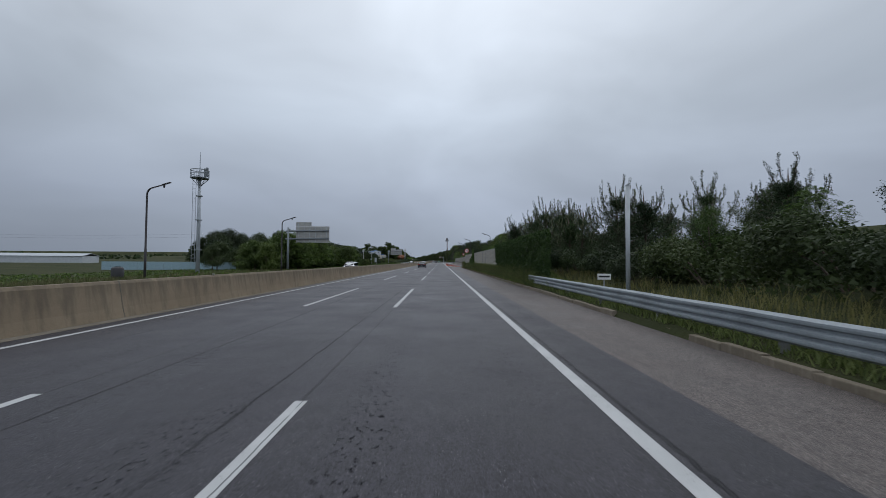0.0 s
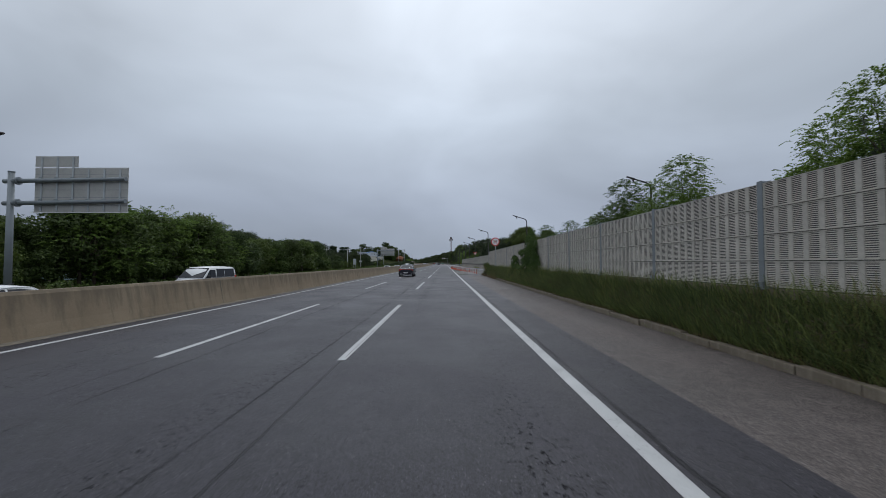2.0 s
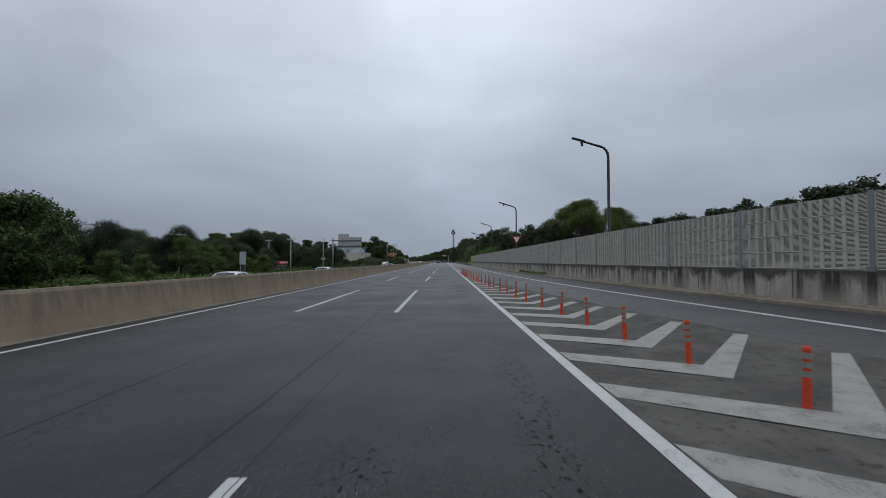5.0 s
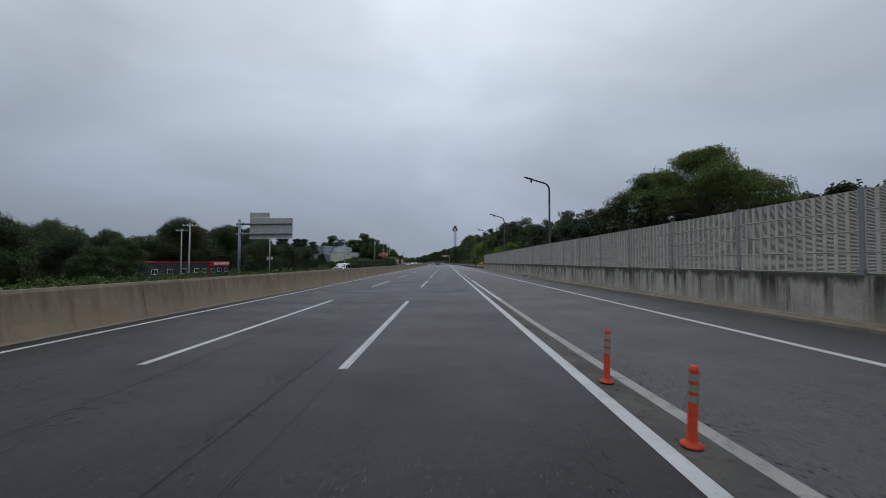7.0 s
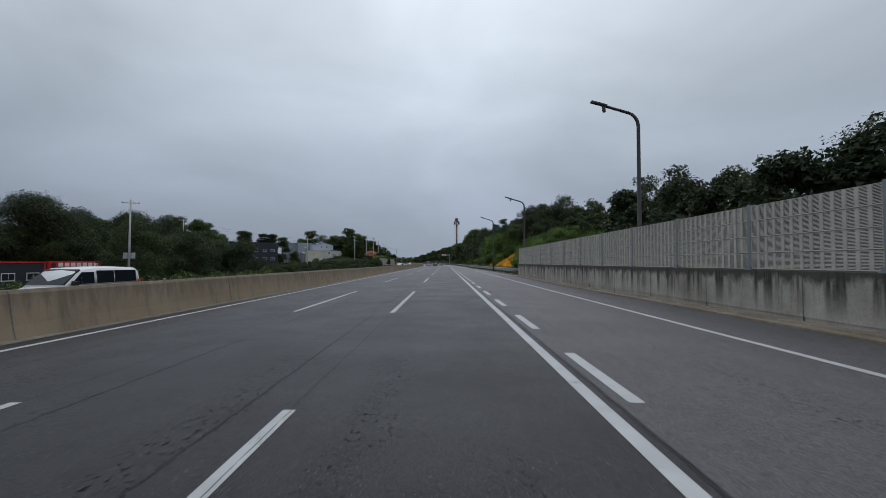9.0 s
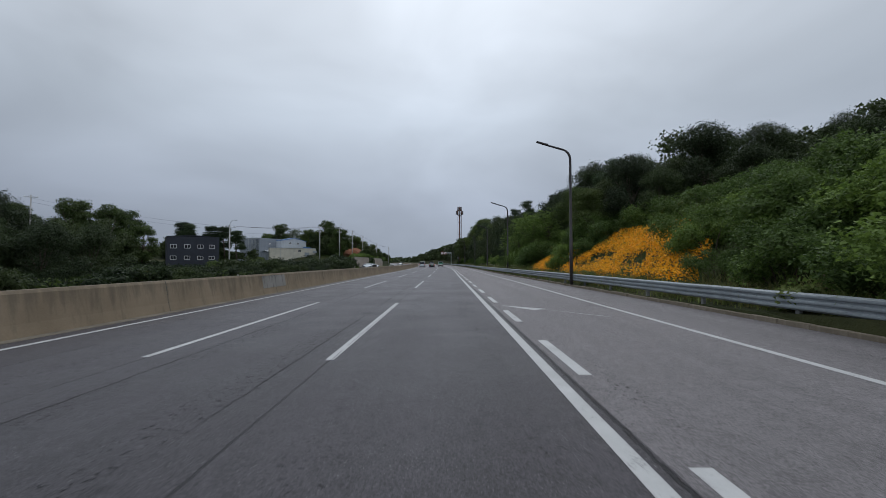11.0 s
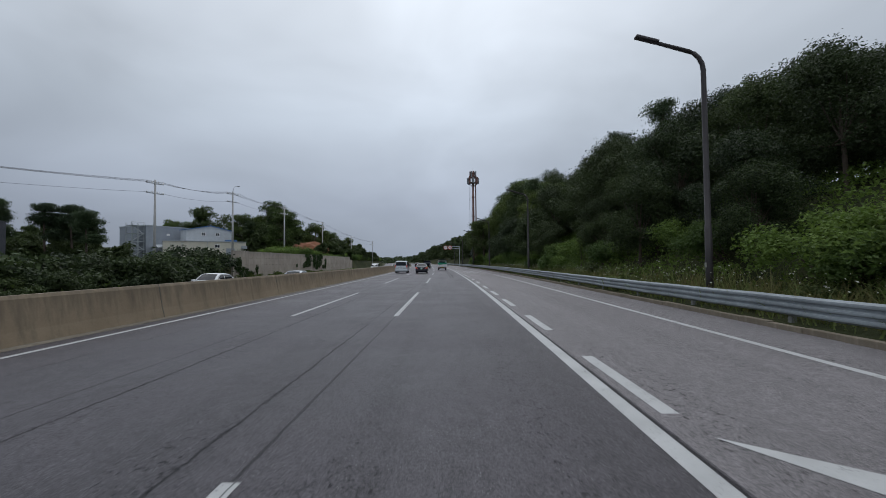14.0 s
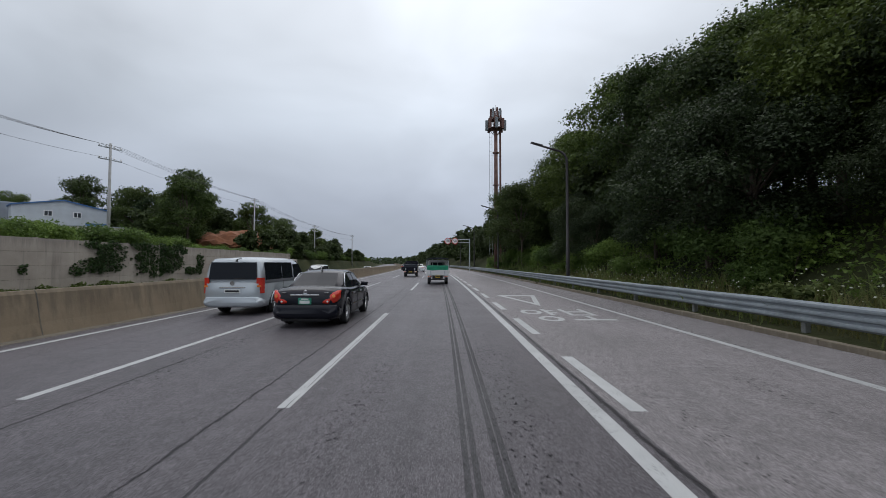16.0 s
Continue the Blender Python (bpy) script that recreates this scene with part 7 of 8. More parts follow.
def wheel(parent, x, y, r, width, spokes=10, side=1):
    t = bmesh.new()
    prof = [(r * 0.64, -width / 2), (r * 0.93, -width / 2), (r, -width * 0.36), (r, width * 0.36), (r * 0.93, width / 2), (r * 0.64, width / 2)]
    rings = [[t.verts.new((dx, p * math.cos(a), p * math.sin(a))) for p, dx in prof] for a in (i * math.tau / 28 for i in range(28))]
    for i in range(28):
        a, b = rings[i], rings[(i + 1) % 28]
        for j in range(6):
            t.faces.new((a[j], a[(j + 1) % 6], b[(j + 1) % 6], b[j]))
    bmesh.ops.recalc_face_normals(t, faces=t.faces)
    hub = new("wheel", mesh_of(t, "tyre", TYRE, True))
    hub.parent = parent
    hub.matrix_basis = pose(x, y, r)
    rim = bmesh.new()
    out = side * (width / 2 - 0.015)
    disc(rim, (out - side * 0.05, 0, 0), (1, 0, 0), r * 0.64, 0.02, 24)
    part("rim_dish", rim, DARK_TRIM, hub)
    rim = bmesh.new()
    for i in range(spokes):
        a = i * math.tau / spokes
        tube(rim, [(out - side * 0.01, 0.03 * math.cos(a), 0.03 * math.sin(a)), (out, r * 0.6 * math.cos(a), r * 0.6 * math.sin(a))], [0.028, 0.02], 5)
    disc(rim, (out, 0, 0), (1, 0, 0), 0.06, 0.03, 14)
    pts = [(out, r * 0.62 * math.cos(i * math.tau / 24), r * 0.62 * math.sin(i * math.tau / 24)) for i in range(25)]
    tube(rim, pts, 0.016, 5)
    part("rim", rim, RIM, hub)
    return hub


def plate_on(parent, y, z, material, bars, w=0.52, h=0.12, x=0.0):
    p = part("licence_plate", solid(x - w / 2, x + w / 2, y - 0.012, y + 0.01, z - h / 2, z + h / 2, bevel=0.006), material, parent)
    ink = DARK_TRIM if material is not PLATE_GREEN else PLATE_WHITE
    if h < 0.16:
        part("writing_bar", solid(x - w * 0.42, x + w * 0.42, y - 0.017, y - 0.013, z - h * 0.25, z + h * 0.25), ink, p)
    else:
        part("writing_bar", solid(x - w * 0.28, x + w * 0.28, y - 0.017, y - 0.013, z + h * 0.22, z + h * 0.40), ink, p)
        part("writing_bar", solid(x - w * 0.38, x + w * 0.38, y - 0.017, y - 0.013, z - h * 0.36, z + h * 0.10), ink, p)


def sedan(label, paint, at, turn=0.0, style="a", length=4.9, width=1.86, height=1.47):
    """A saloon car whose nose points along +y; its rear axle's middle lies near the origin."""
    c = thing("car", label, "car", at, turn, group="cars")
    w = width / 2
    rear, front = -1.05, length - 1.05
    L = length
    rows = [(0.00, 0.78, 0.36, 0.80), (0.02, 0.90, 0.25, 0.95), (0.07, 0.97, 0.20, 1.02), (0.14, 0.99, 0.18, 1.04), (0.22, 1.0, 0.17, 1.02), (0.30, 1.0, 0.17, 0.99), (0.45, 1.0, 0.17, 0.97),
            (0.60, 1.0, 0.17, 0.96), (0.70, 0.995, 0.17, 0.95), (0.80, 0.98, 0.18, 0.90), (0.90, 0.94, 0.20, 0.82), (0.965, 0.84, 0.24, 0.72), (1.0, 0.66, 0.34, 0.60)]
    body = loft([shell_section(rear + f * L, w * k, zb, zt, 0.02 if 0.2 < f < 0.72 else 0.045) for f, k, zb, zt in rows])
    bmesh.ops.subdivide_edges(body, edges=[e for e in body.edges if abs((e.verts[0].co - e.verts[1].co).y) > 0.2], cuts=3, use_grid_fill=True)
    base = 2.85 * L / 4.95
    arch_cut(body, (0, base), 0.38, w)
    part("body", body, paint, c, smooth=True)
    # cabin
    g0, g1 = rear + 0.135 * L, rear + 0.715 * L
    cab = [(g0, 0.80, 0.80, 1.0, 1.01), (rear + 0.20 * L, 0.84, 0.77, 0.99, 1.17), (rear + 0.29 * L, 0.88, 0.70, 0.97, height - 0.07), (rear + 0.38 * L, 0.90, 0.69, 0.96, height - 0.01), (rear + 0.48 * L, 0.90, 0.69, 0.95, height),
           (rear + 0.565 * L, 0.90, 0.70, 0.95, height - 0.045), (rear + 0.64 * L, 0.89, 0.76, 0.94, 1.21), (g1, 0.86, 0.84, 0.93, 0.97)]
    def cab_ring(y, kb, kt, zb, zt, grow=0.0):
        a, b = w * kb + grow, w * kt + grow
        mid = zb + (zt - zb) * 0.5
        return [(a, y, zb - 0.05), ((a + b) / 2 + 0.02, y, mid), (b + 0.005, y, zt - 0.05 + grow), (b - 0.09, y, zt + grow), (0, y, zt + 0.025 + grow), (-b + 0.09, y, zt + grow), (-b - 0.005, y, zt - 0.05 + grow), (-(a + b) / 2 - 0.02, y, mid), (-a, y, zb - 0.05)]
    part("cabin", loft([cab_ring(*s) for s in cab]), paint, c, smooth=True)

    def cab_at(y):
        return [float(np.interp(y, [q[0] for q in cab], [q[k] for q in cab])) for k in (1, 2, 3, 4)]

    def top_pane(name, y0, y1, inset):
        rows = []
        for i in range(8):
            y = y0 + (y1 - y0) * i / 7
            kb, kt, zb, zt = cab_at(y)
            full = w * kt - 0.09
            x = full - inset
            up = [(q * x, y, zt + 0.025 * (1 - abs(q) * x / full) + 0.010) for q in (-1, -0.5, 0, 0.5, 1)]
            rows.append(up + [(px, py, pz - 0.03) for px, py, pz in reversed(up)])
        part(name, loft(rows), CAR_GLASS, c, "dark tinted glass")

    def side_pane(s, y0, y1):
        rows = []
        for i in range(8):
            y = y0 + (y1 - y0) * i / 7
            kb, kt, zb, zt = cab_at(y)
            a, b, mid = w * kb, w * kt, zb + (zt - zb) * 0.5
            z0, z1 = zb + 0.035, max(zt - 0.10, zb + 0.06)
            xs = [float(np.interp(z, (zb - 0.05, mid, zt - 0.05), (a, (a + b) / 2 + 0.02, b + 0.005))) for z in (z0, (z0 + z1) / 2, z1)]
            rows.append([(s * (xs[0] + 0.010), y, z0), (s * (xs[1] + 0.012), y, (z0 + z1) / 2), (s * (xs[2] + 0.010), y, z1), (s * (xs[2] - 0.03), y, z1), (s * (xs[0] - 0.03), y, z0)])
        part("side_window", loft(rows), CAR_GLASS, c, "dark tinted glass", smooth=False)

    top_pane("rear_window", g0 + 0.05, cab[2][0] - 0.04, 0.03)
    top_pane("windscreen", cab[5][0] + 0.04, g1 - 0.05, 0.03)
    for s in (-1, 1):
        side_pane(s, rear + 0.245 * L, rear + 0.462 * L)
        side_pane(s, rear + 0.478 * L, rear + 0.655 * L)
        trim = [(s * (w * 0.86), rear + 0.235 * L, 1.0)] + [(s * (w * 0.905), rear + f * L, z) for f, z in ((0.30, 0.985), (0.45, 0.975), (0.60, 0.96), (0.69, 0.955))]
        part("window_trim", rod(trim, 0.012, 5), CHROME, c)
        up = [(s * (w * 0.86), rear + 0.235 * L, 1.0), (s * (w * 0.80 + 0.01), rear + 0.262 * L, 1.22), (s * (w * 0.715 + 0.012), rear + 0.31 * L, height - 0.085), (s * (w * 0.70 + 0.012), rear + 0.42 * L, height - 0.05), (s * (w * 0.71 + 0.012), rear + 0.55 * L, height - 0.085), (s * (w * 0.78 + 0.01), rear + 0.64 * L, 1.2)]
        part("window_trim", rod(up, 0.012, 5), CHROME, c)
        part("mirror", loft([[(s * (w + dx), rear + 0.655 * L + dy, z) for dx, z in ((-0.06, 0.96), (0.13, 0.95), (0.15, 1.06), (-0.05, 1.08))] for dy in (-0.07, 0.03, 0.10)]), paint, c, smooth=True)
        for f in (0.36, 0.555):
            part("door_handle", solid(s * (w * 0.985) - 0.025, s * (w * 0.985) + 0.025, rear + f * L, rear + f * L + 0.2, 0.80, 0.83, bevel=0.01), CHROME if style == "b" else paint, c)
        for f in (0.28, 0.47, 0.665):
            part("door_gap", solid(s * w - 0.004, s * w + 0.003, rear + f * L, rear + f * L + 0.008, 0.30, 0.90), DARK_TRIM, c)
        part("side_moulding", rod([(s * (w * 1.0), rear + 0.29 * L, 0.50), (s * (w * 1.003), rear + 0.5 * L, 0.50), (s * (w * 0.998), rear + 0.66 * L, 0.51)], 0.012, 5), CHROME if style == "b" else paint, c)
        for wy in (0, base):
            arch = bmesh.new()
            disc(arch, (s * (w * 0.80), wy, 0.33), (1, 0, 0), 0.375, 0.02, 24)
            part("wheel_arch", arch, DARK_TRIM, c)
            pts = [(s * (w * 0.985), wy + 0.375 * math.cos(a), 0.33 + 0.375 * math.sin(a)) for a in (math.pi * i / 12 for i in range(13))]
            part("arch_lip", rod(pts, 0.022, 6), paint, c)
            wheel(c, s * (w * 0.99 - 0.115), wy, 0.335, 0.215, 16 if style == "b" else 10, s)
    # tail
    yb = rear
    part("rear_bumper", loft([shell_section(yb + dy, w * k, zb, zt, 0.0) for dy, k, zb, zt in ((-0.05, 0.72, 0.34, 0.52), (-0.035, 0.86, 0.27, 0.60), (0.10, 0.965, 0.22, 0.63), (0.4, 0.985, 0.22, 0.62))]), paint, c, smooth=True)
    part("under_tray", solid(-w * 0.7, w * 0.7, yb + 0.02, yb + 0.6, 0.18, 0.30, bevel=0.03), DARK_TRIM, c)
    if style == "a":
        part("tail_lamp_bar", solid(-w * 0.80, w * 0.80, yb + 0.015, yb + 0.10, 0.86, 0.885, bevel=0.01), LAMP_RED, c, "full-width red lamp bar")
        for s in (-1, 1):
            part("tail_lamp", loft([[(s * w * a, yb + b, z) for z in (0.77, 0.885)] + [(s * w * a * 0.98, yb + b + 0.03, 0.885), (s * w * a * 0.98, yb + b + 0.03, 0.77)] for a, b in ((0.45, 0.0), (0.72, 0.02), (0.90, 0.09), (0.94, 0.22))]), LAMP_RED, c)
            part("exhaust_tip", solid(s * w * 0.62 - 0.14, s * w * 0.62 + 0.14, yb - 0.055, yb, 0.30, 0.36, bevel=0.02), CHROME, c)
        part("lower_trim", solid(-w * 0.8, w * 0.8, yb - 0.045, yb + 0.02, 0.268, 0.285), CHROME, c)
        plate_on(c, yb - 0.055, 0.50, PLATE_WHITE, 1)
        part("emblem", disc(bmesh.new(), (0, yb + 0.005, 0.945), (0, 1, 0.3), 0.05, 0.015, 18), CHROME, c)
        part("rear_sticker", loft([[(x, rear + f * L, z) for x in (0.18, 0.42)] + [(x, rear + f * L, z + 0.008) for x in (0.42, 0.18)] for f, z in ((0.162, 1.090), (0.174, 1.122))]), PLATE_WHITE, c, "white window sticker")
    else:
        for s in (-1, 1):
            lamp = loft([[(s * w * a, yb + b, z0), (s * w * a, yb + b - 0.012, (z0 + z1) / 2), (s * w * a, yb + b + 0.02, z1), (s * w * a * 0.94, yb + b + 0.10, z1), (s * w * a * 0.94, yb + b + 0.10, z0)] for a, b, z0, z1 in ((0.52, -0.01, 0.66, 0.71), (0.66, -0.005, 0.64, 0.80), (0.80, 0.02, 0.65, 0.92), (0.92, 0.09, 0.70, 0.97), (0.985, 0.22, 0.78, 0.98))])
            lo = part("tail_lamp", lamp, LAMP_RED, c, "orange red tail lamp", smooth=True)
            part("indicator", disc(bmesh.new(), (s * w * 0.83, yb + 0.02, 0.84), (0.3 * s, -1, 0.2), 0.042, 0.03, 16), LAMP_AMBER, lo)
            part("reversing_lamp", disc(bmesh.new(), (s * w * 0.66, yb - 0.01, 0.70), (0.1 * s, -1, 0.1), 0.024, 0.03, 16), LAMP_CLEAR, lo)
        part("boot_trim", solid(-w * 0.42, w * 0.42, yb - 0.015, yb + 0.06, 0.845, 0.885, bevel=0.012), CHROME, c)
        plate_on(c, yb + 0.0, 0.71, PLATE_GREEN, 2, 0.34, 0.17)
        part("emblem", disc(bmesh.new(), (0, yb + 0.03, 0.94), (0, 1, 0.3), 0.055, 0.015, 18), CHROME, c)
        for x in (-0.55, 0.55):
            part("badge", solid(x - 0.06, x + 0.06, yb + 0.02, yb + 0.05, 0.92, 0.94), CHROME, c)
    part("boot_gap", solid(-w * 0.75, w * 0.75, yb + 0.0, yb + 0.04, 0.625, 0.635), DARK_TRIM, c)
    # nose
    yf = front
    part("grille", solid(-0.42, 0.42, yf - 0.06, yf + 0.01, 0.42, 0.62, bevel=0.02), DARK_TRIM, c)
    for s in (-1, 1):
        part("headlight", loft([[(s * w * a, yf + b, z0), (s * w * a, yf + b, z1), (s * w * a, yf + b - 0.1, z1), (s * w * a, yf + b - 0.1, z0)] for a, b, z0, z1 in ((0.48, 0.0, 0.56, 0.66), (0.70, -0.09, 0.56, 0.72), (0.88, -0.28, 0.60, 0.76))]), LAMP_CLEAR, c)
    plate_on(c, yf + 0.03, 0.36, PLATE_WHITE, 1)
    part("roof_aerial", loft([[(-0.02, rear + 0.31 * L, height - 0.03), (0.02, rear + 0.31 * L, height - 0.03), (0, rear + 0.29 * L, height + 0.06)], [(-0.02, rear + 0.33 * L, height - 0.02), (0.02, rear + 0.33 * L, height - 0.02), (0, rear + 0.30 * L, height + 0.05)]]), DARK_TRIM, c)
    return c


def van(label, paint, at, turn=0.0):
    """A long people carrier with sliding doors, nose along +y."""
    c = thing("van", label, "van", at, turn, group="cars")
    w, L, rear, H = 0.96, 5.1, -1.15, 1.88
    f = lambda k: rear + k * L  # noqa: E731
    rows = [(0.0, 0.90, 0.42, 1.02), (0.015, 0.955, 0.30, 1.08), (0.05, 0.985, 0.24, 1.10), (0.2, 1.0, 0.22, 1.10), (0.4, 1.0, 0.22, 1.10), (0.6, 1.0, 0.22, 1.10), (0.78, 0.995, 0.22, 1.08), (0.87, 0.98, 0.23, 1.02), (0.95, 0.92, 0.26, 0.90), (1.0, 0.74, 0.36, 0.72)]
    body = loft([shell_section(f(k), w * a, zb, zt, 0.03, 0.96) for k, a, zb, zt in rows])
    bmesh.ops.subdivide_edges(body, edges=[e for e in body.edges if abs((e.verts[0].co - e.verts[1].co).y) > 0.2], cuts=3, use_grid_fill=True)
    arch_cut(body, (0, 3.2), 0.41, w)
    part("body", body, paint, c, smooth=True)
    cab = [(0.012, 0.95, 0.86, 1.04, 1.12), (0.03, 0.96, 0.86, 1.06, H - 0.16), (0.06, 0.965, 0.85, 1.08, H - 0.04), (0.25, 0.97, 0.85, 1.08, H), (0.5, 0.97, 0.85, 1.08, H), (0.66, 0.97, 0.84, 1.08, H - 0.05), (0.73, 0.97, 0.84, 1.07, H - 0.20), (0.86, 0.95, 0.90, 1.0, 1.12)]
    def ring_at(s, grow=0.0):
        k, kb, kt, zb, zt = s
        a, b = w * kb + grow, w * kt + grow
        return [(a, f(k), zb - 0.05), (a * 0.6 + b * 0.4 + 0.01, f(k), zb + (zt - zb) * 0.5), (b, f(k), zt - 0.08), (b - 0.10, f(k), zt), (0, f(k), zt + 0.03), (-b + 0.10, f(k), zt), (-b, f(k), zt - 0.08), (-(a * 0.6 + b * 0.4) - 0.01, f(k), zb + (zt - zb) * 0.5), (-a, f(k), zb - 0.05)]
    part("cabin", loft([ring_at(s) for s in cab]), paint, c, smooth=True)
    def side_pane(s, k0, k1, z0=1.14, z1=1.72, name="side_window"):
        x = lambda z: s * (w * (0.97 - 0.12 * ((z - 1.05) / (H - 1.05)) * 0.85) + 0.016)  # noqa: E731
        bm = loft([[(x(z0), f(k), z0), (x((z0 + z1) / 2), f(k), (z0 + z1) / 2), (x(z1), f(k), z1), (x(z1) - s * 0.02, f(k), z1), (x(z0) - s * 0.02, f(k), z0)] for k in (k0, k1)])
        part(name, bm, CAR_GLASS, c, "dark tinted glass")
    for s in (-1, 1):
        side_pane(s, 0.07, 0.34)
        side_pane(s, 0.35, 0.545)
        side_pane(s, 0.575, 0.70, 1.14, 1.66)
        x = lambda z: s * (w * (0.97 - 0.12 * ((z - 1.05) / (H - 1.05)) * 0.85) + 0.018)  # noqa: E731
        quarter = loft([[(x(1.13), f(0.705), 1.13), (x(1.62), f(0.705), 1.62), (x(1.62) - s * 0.03, f(0.705), 1.62), (x(1.13) - s * 0.03, f(0.705), 1.13)], [(x(1.12), f(0.80), 1.11), (x(1.2), f(0.80), 1.17), (x(1.2) - s * 0.03, f(0.80), 1.17), (x(1.12) - s * 0.03, f(0.80), 1.11)]])
        part("quarter_window", quarter, CAR_GLASS, c)
        part("handle", solid(s * w - 0.02, s * w + 0.025, f(0.555), f(0.555) + 0.34, 0.93, 1.05, bevel=0.02), DARK_TRIM, c, "dark door handle")
        for k in (0.345, 0.565, 0.72):
            part("door_gap", solid(s * w - 0.005, s * w + 0.003, f(k), f(k) + 0.01, 0.34, 1.06), DARK_TRIM, c)
        part("sill_line", rod([(s * w * 1.0, f(0.27), 0.42), (s * w * 1.0, f(0.72), 0.42)], 0.014, 5), CHROME, c)
        tail = part("tail_lamp", loft([[(s * (w * 0.80), f(0.0) + 0.01, z), (s * (w * 0.955), f(0.0) + 0.03, z), (s * (w * 0.985), f(0.045), z), (s * (w * 0.80), f(0.045), z)] for z in (0.72, 0.95, 1.18, 1.22)]), LAMP_RED, c, "tall red tail lamp")
        part("indicator", solid(s * w * 0.82, s * w * 0.95, f(0.0) - 0.002, f(0.0) + 0.03, 0.92, 0.98), LAMP_AMBER, tail)
        part("mirror", loft([[(s * (w + dx), f(0.80) + dy, z) for dx, z in ((0.0, 1.10), (0.2, 1.09), (0.22, 1.27), (0.02, 1.28))] for dy in (-0.08, 0.02, 0.1)]), DARK_TRIM, c)
        for wy in (0, 3.2):
            part("wheel_arch", disc(bmesh.new(), (s * w * 0.80, wy, 0.35), (1, 0, 0), 0.40, 0.02, 24), DARK_TRIM, c)
            pts = [(s * (w * 0.99), wy + 0.40 * math.cos(a), 0.35 + 0.40 * math.sin(a)) for a in (math.pi * i / 12 for i in range(13))]
            part("arch_lip", rod(pts, 0.022, 6), paint, c)
            wheel(c, s * (w * 0.985 - 0.115), wy, 0.345, 0.215, 6, s)
        part("headlight", solid(s * w * 0.55, s * w * 0.9, f(1.0) - 0.32, f(1.0) - 0.08, 0.68, 0.88, bevel=0.03), LAMP_CLEAR, c)
    yb = f(0.0)
    part("rear_window", loft([[(-w * 0.80, yb - 0.006, 1.17), (w * 0.80, yb - 0.006, 1.17), (w * 0.80, yb + 0.05, 1.17), (-w * 0.80, yb + 0.05, 1.17)], [(-w * 0.76, yb + 0.055, 1.72), (w * 0.76, yb + 0.055, 1.72), (w * 0.76, yb + 0.12, 1.72), (-w * 0.76, yb + 0.12, 1.72)]]), CAR_GLASS, c, "dark rear window")
    part("rear_mirror", rod([(0.22, yb + 0.1, 1.84), (0.20, yb - 0.10, 1.82), (0.18, yb - 0.12, 1.74)], [0.015, 0.015, 0.05], 6), DARK_TRIM, c, "small rear view mirror on an arm")
    part("wiper", rod([(0.05, yb - 0.015, 1.19), (0.4, yb - 0.012, 1.21)], 0.012, 5), DARK_TRIM, c)
    part("rear_bumper", loft([shell_section(yb + dy, w * k, zb, zt, 0.0) for dy, k, zb, zt in ((-0.085, 0.84, 0.36, 0.57), (-0.07, 0.92, 0.30, 0.60), (0.06, 0.985, 0.26, 0.61), (0.3, 0.995, 0.26, 0.60))]), paint, c, smooth=True)
    part("garnish", solid(-0.42, 0.42, yb - 0.02, yb + 0.03, 0.885, 0.925, bevel=0.01), CHROME, c)
    plate_on(c, yb - 0.012, 0.79, PLATE_WHITE, 1)
    part("emblem", disc(bmesh.new(), (0, yb - 0.004, 1.04), (0, 1, 0.1), 0.07, 0.02, 18), CHROME, c)
    part("grille", solid(-0.5, 0.5, f(1.0) - 0.05, f(1.0) + 0.02, 0.46, 0.66, bevel=0.02), DARK_TRIM, c)
    part("windscreen", loft([[(-w * 0.80, f(0.70) , H - 0.09), (w * 0.80, f(0.70), H - 0.09), (w * 0.80, f(0.70) - 0.05, H - 0.12), (-w * 0.80, f(0.70) - 0.05, H - 0.12)], [(-w * 0.86, f(0.865), 1.14), (w * 0.86, f(0.865), 1.14), (w * 0.86, f(0.865) - 0.1, 1.1), (-w * 0.86, f(0.865) - 0.1, 1.1)]]), CAR_GLASS, c)
    return c


TARP_GREEN = plain("green_tarpaulin", (0.01, 0.24, 0.13), 0.6, 0, 0.3, 3.0)
TARP_DARK = plain("dark_tarpaulin", (0.018, 0.024, 0.034), 0.8, 0, 0.3, 3.0)


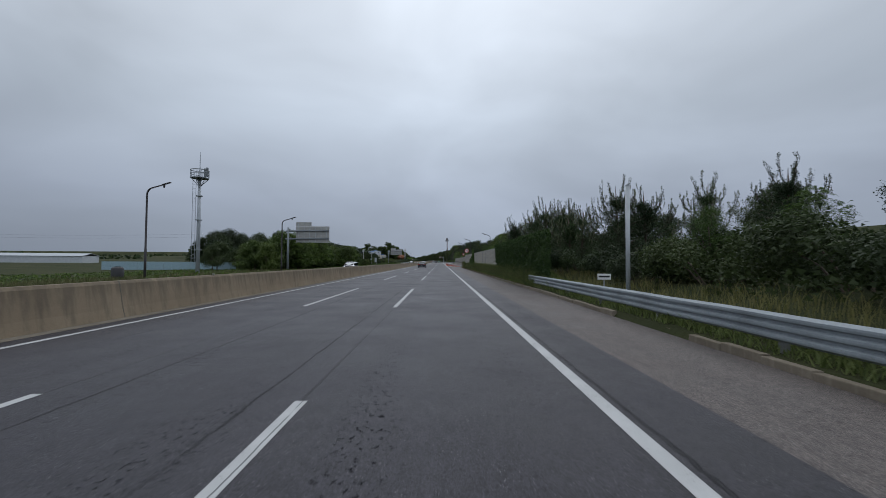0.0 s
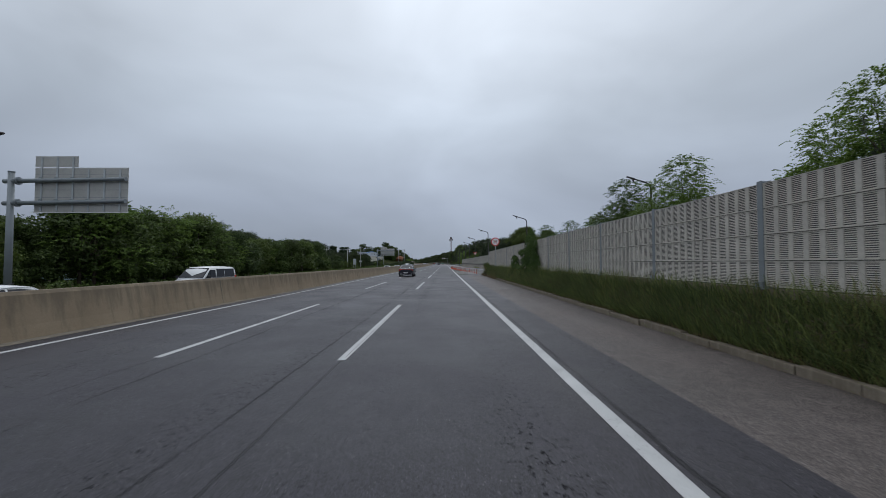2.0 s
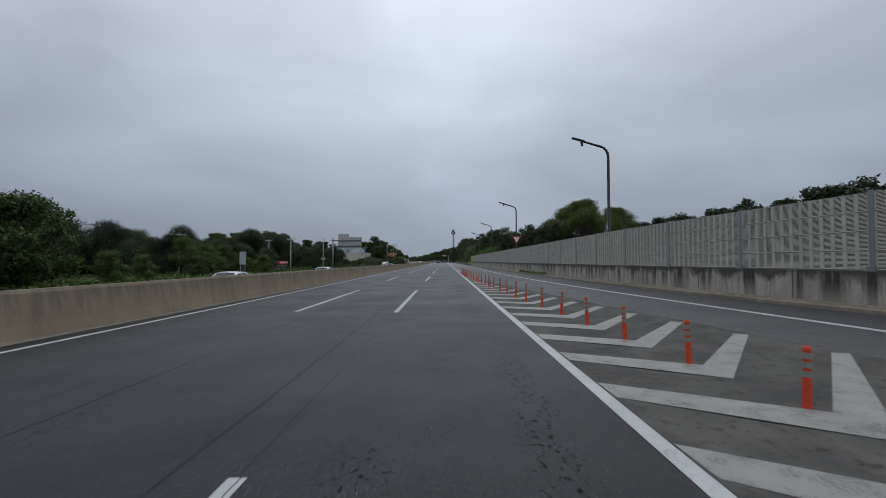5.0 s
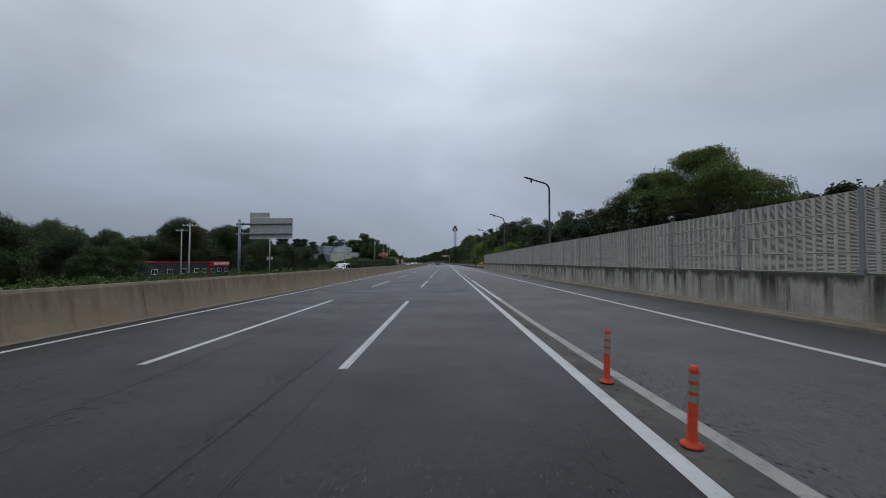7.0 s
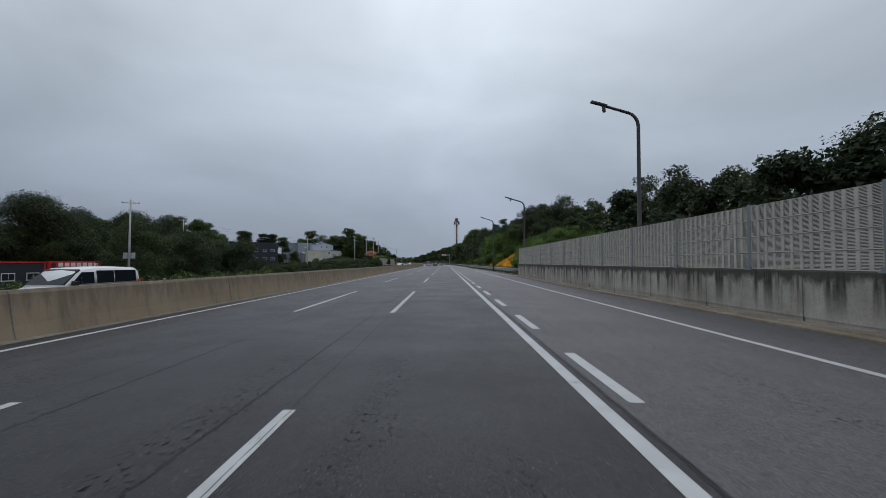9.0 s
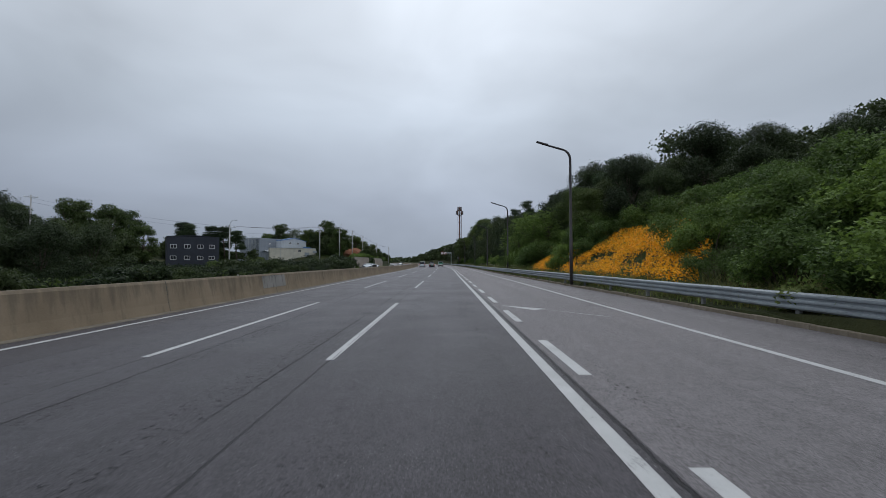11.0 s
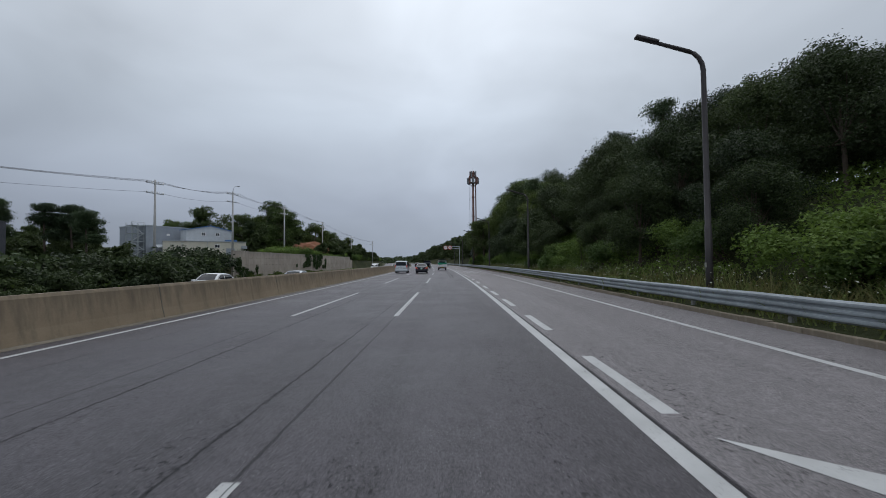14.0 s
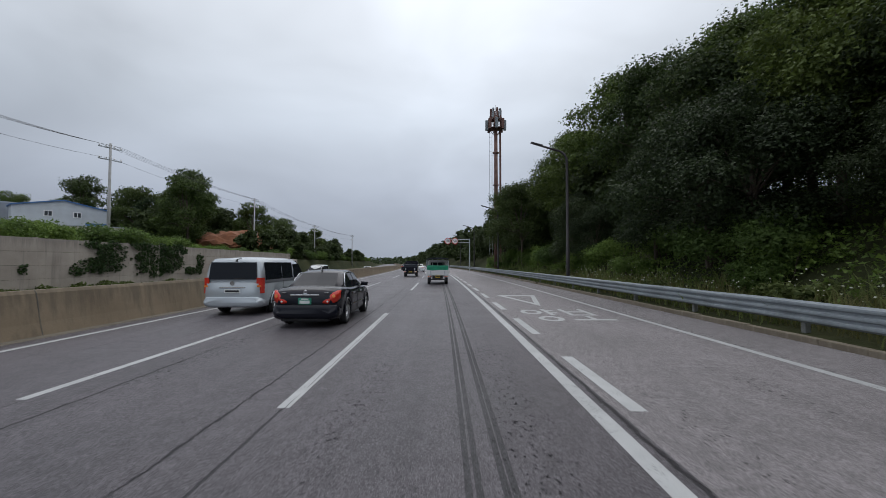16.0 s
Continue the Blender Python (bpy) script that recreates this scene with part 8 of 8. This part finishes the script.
def light_truck(label, paint, at, turn=0.0, covered=True):
    """A one-tonne flatbed lorry, nose along +y."""
    c = thing("truck", label, "truck", at, turn, group="cars")
    w, rear, L = 0.86, -1.3, 5.1
    part("chassis", solid(-0.42, 0.42, rear + 0.1, rear + L - 0.3, 0.42, 0.60, bevel=0.02), DARK_TRIM, c)
    bed = part("bed_floor", solid(-w, w, rear, rear + 2.85, 0.72, 0.82, bevel=0.01), paint, c)
    part("tailgate", solid(-w, w, rear - 0.04, rear, 0.72, 1.16, bevel=0.012), paint, c, "tailgate")
    for s in (-1, 1):
        part("side_board", solid(s * w - 0.02, s * w + 0.02, rear, rear + 2.85, 0.72, 1.14, bevel=0.01), paint, c)
        part("hinge", solid(s * 0.55 - 0.04, s * 0.55 + 0.04, rear - 0.06, rear - 0.04, 0.80, 1.08), GALV, c)
        lamp = part("tail_lamp", solid(s * 0.66 - 0.15, s * 0.66 + 0.15, rear - 0.05, rear + 0.05, 0.56, 0.70, bevel=0.015), LAMP_CLEAR, c, "white-framed round tail lamps")
        for x in (0.58, 0.73):
            part("lens", disc(bmesh.new(), (s * x, rear - 0.055, 0.63), (0, 1, 0), 0.05, 0.02, 14), LAMP_RED if x < 0.7 else LAMP_AMBER, lamp)
        part("mudguard", solid(s * 0.70 - 0.12, s * 0.70 + 0.12, 0.38, 0.41, 0.16, 0.6), DARK_TRIM, c)
        part("mudflap", solid(s * 0.68 - 0.13, s * 0.68 + 0.13, -0.44, -0.42, 0.16, 0.55), DARK_TRIM, c)
        for wy, r in ((0.0, 0.29), (2.55, 0.31)):
            wheel(c, s * (w - 0.14), wy, r, 0.2, 8, s)
        part("mirror", solid(s * (w + 0.05), s * (w + 0.2), rear + 4.45, rear + 4.5, 1.35, 1.68, bevel=0.02), DARK_TRIM, c)
    plate_on(c, rear - 0.06, 0.62, PLATE_YELLOW, 1, 0.36, 0.15)
    part("rear_bar", solid(-0.75, 0.75, rear + 0.02, rear + 0.08, 0.36, 0.46, bevel=0.01), DARK_TRIM, c)
    cab = loft([[(x, rear + y, z) for x, z in ((w * k, 0.5), (w * k, 1.2), (w * k * 0.93, 1.88), (w * k * 0.8, 1.95), (-w * k * 0.8, 1.95), (-w * k * 0.93, 1.88), (-w * k, 1.2), (-w * k, 0.5))] for y, k in ((2.95, 0.97), (3.05, 1.0), (4.3, 1.0))] + [[(x, rear + y, z) for x, z in ((w, 0.5), (w, 1.15), (w * 0.93, 1.6), (w * 0.82, 1.7), (-w * 0.82, 1.7), (-w * 0.93, 1.6), (-w, 1.15), (-w, 0.5))] for y in (4.62,)] + [[(x, rear + 5.05, z) for x, z in ((w * 0.95, 0.5), (w * 0.95, 1.0), (w * 0.9, 1.05), (w * 0.8, 1.08), (-w * 0.8, 1.08), (-w * 0.9, 1.05), (-w * 0.95, 1.0), (-w * 0.95, 0.5))]])
    part("cab", cab, paint, c, smooth=False)
    part("rear_window", solid(-0.6, 0.6, rear + 2.93, rear + 2.99, 1.32, 1.75, bevel=0.03), CAR_GLASS, c)
    for s in (-1, 1):
        part("side_window", solid(s * w * 0.96 - 0.02, s * w * 0.96 + 0.03, rear + 3.35, rear + 4.35, 1.25, 1.72, bevel=0.02), CAR_GLASS, c)
    if covered:
        hoops = bmesh.new()
        for y in (0.03, 0.95, 1.9, 2.8):
            tube(hoops, [(-w, rear + y, 1.1), (-w, rear + y, 1.92), (-w * 0.85, rear + y, 2.06), (w * 0.85, rear + y, 2.06), (w, rear + y, 1.92), (w, rear + y, 1.1)], 0.022, 6)
        for x in (-0.42, 0.0, 0.42):
            tube(hoops, [(x, rear + 0.03, 1.5), (x, rear + 0.03, 2.06)], 0.016, 5)
        part("hoops", hoops, GALV, c)
        top = loft([[(-w - 0.03, rear + y, 1.86), (-w * 0.88, rear + y, 2.10 + d), (0, rear + y, 2.13 + d), (w * 0.88, rear + y, 2.10 + d), (w + 0.03, rear + y, 1.86), (w * 0.86, rear + y, 2.03), (-w * 0.86, rear + y, 2.03)] for y, d in ((-0.02, 0.0), (0.5, -0.03), (0.95, 0.01), (1.4, -0.03), (1.9, 0.01), (2.9, 0.0))])
        part("roof_cover", top, TARP_DARK, c, "rolled dark canvas cover")
        bm = solid(-w * 0.98, w * 0.98, rear - 0.05, rear + 1.0, 1.10, 1.50, bevel=0.06)
        bmesh.ops.subdivide_edges(bm, edges=bm.edges, cuts=4, use_grid_fill=True)
        for v in bm.verts:
            v.co += 0.035 * noise.noise_vector(v.co * 5)
        part("tarpaulin", bm, TARP_GREEN, c, "green tarpaulin over the tailgate", smooth=True)
    else:
        bm = solid(-w * 0.96, w * 0.96, rear + 0.05, rear + 2.8, 1.1, 1.55, bevel=0.08)
        bmesh.ops.subdivide_edges(bm, edges=bm.edges, cuts=4, use_grid_fill=True)
        for v in bm.verts:
            v.co += 0.05 * noise.noise_vector(v.co * 3)
        part("load_cover", bm, TARP_DARK, c, "dark covered load", smooth=True)
    return c


def on_road(u, y, flip=False):
    return (lane_x(y) + u, y, 0.0 if u > -9.5 else -0.45), turn_at(y) + (180 if flip else 0)


where, heading = on_road(-4.75, 100.1)
sedan("glossy midnight blue saloon car with a full-width red lamp bar", MIDNIGHT, where, heading, "a", 4.99, 1.88, 1.47)
where, heading = on_road(-3.5, 401.2)
sedan("glossy black saloon car with orange red tail lamps", INK, where, heading, "b", 4.9, 1.79, 1.48)
where, heading = on_road(-6.7, 403.8)
van("silver people carrier with dark tinted windows", SILVER, where, heading)
where, heading = on_road(-0.15, 423.2)
light_truck("white flatbed truck with a green tarpaulin and dark canvas roof", WHITE_PAINT, where, heading)
where, heading = on_road(-3.4, 441.0)
light_truck("dark flatbed truck with a covered load", INK, where, heading, False)
where, heading = on_road(-3.0, 466.0)
sedan("white saloon car far ahead on the road", WHITE_PAINT, where, heading, "a")
where, heading = on_road(-6.6, 486.0)
sedan("dark saloon car far ahead on the road", INK, where, heading, "a")
# oncoming traffic behind the median barrier
for u, y, kind, paint, text in ((-13.6, 62, "sedan", WHITE_PAINT, "white saloon car behind the median barrier"), (-17.4, 80, "van", WHITE_PAINT, "white van behind the median barrier"), (-13.8, 149, "sedan", SILVER, "silver saloon car behind the median barrier"),
                                (-13.8, 169, "sedan", SILVER, "silver hatchback on the oncoming carriageway"), (-13.7, 224, "sedan", SILVER, "silver grey saloon on the oncoming carriageway"), (-17.3, 240, "van", WHITE_PAINT, "white van on the oncoming carriageway"),
                                (-13.7, 343, "van", SILVER, "pale silver van on the oncoming carriageway"), (-17.3, 372, "sedan", WHITE_PAINT, "white saloon on the oncoming carriageway"), (-13.8, 379, "sedan", SILVER, "silver saloon beside the concrete wall"),
                                (-17.0, 449, "van", WHITE_PAINT, "white delivery van on the oncoming carriageway"), (-13.8, 475, "sedan", WHITE_PAINT, "white saloon far off on the oncoming carriageway")):
    where, heading = on_road(u, y, True)
    (sedan if kind == "sedan" else van)(text, paint, where, heading)
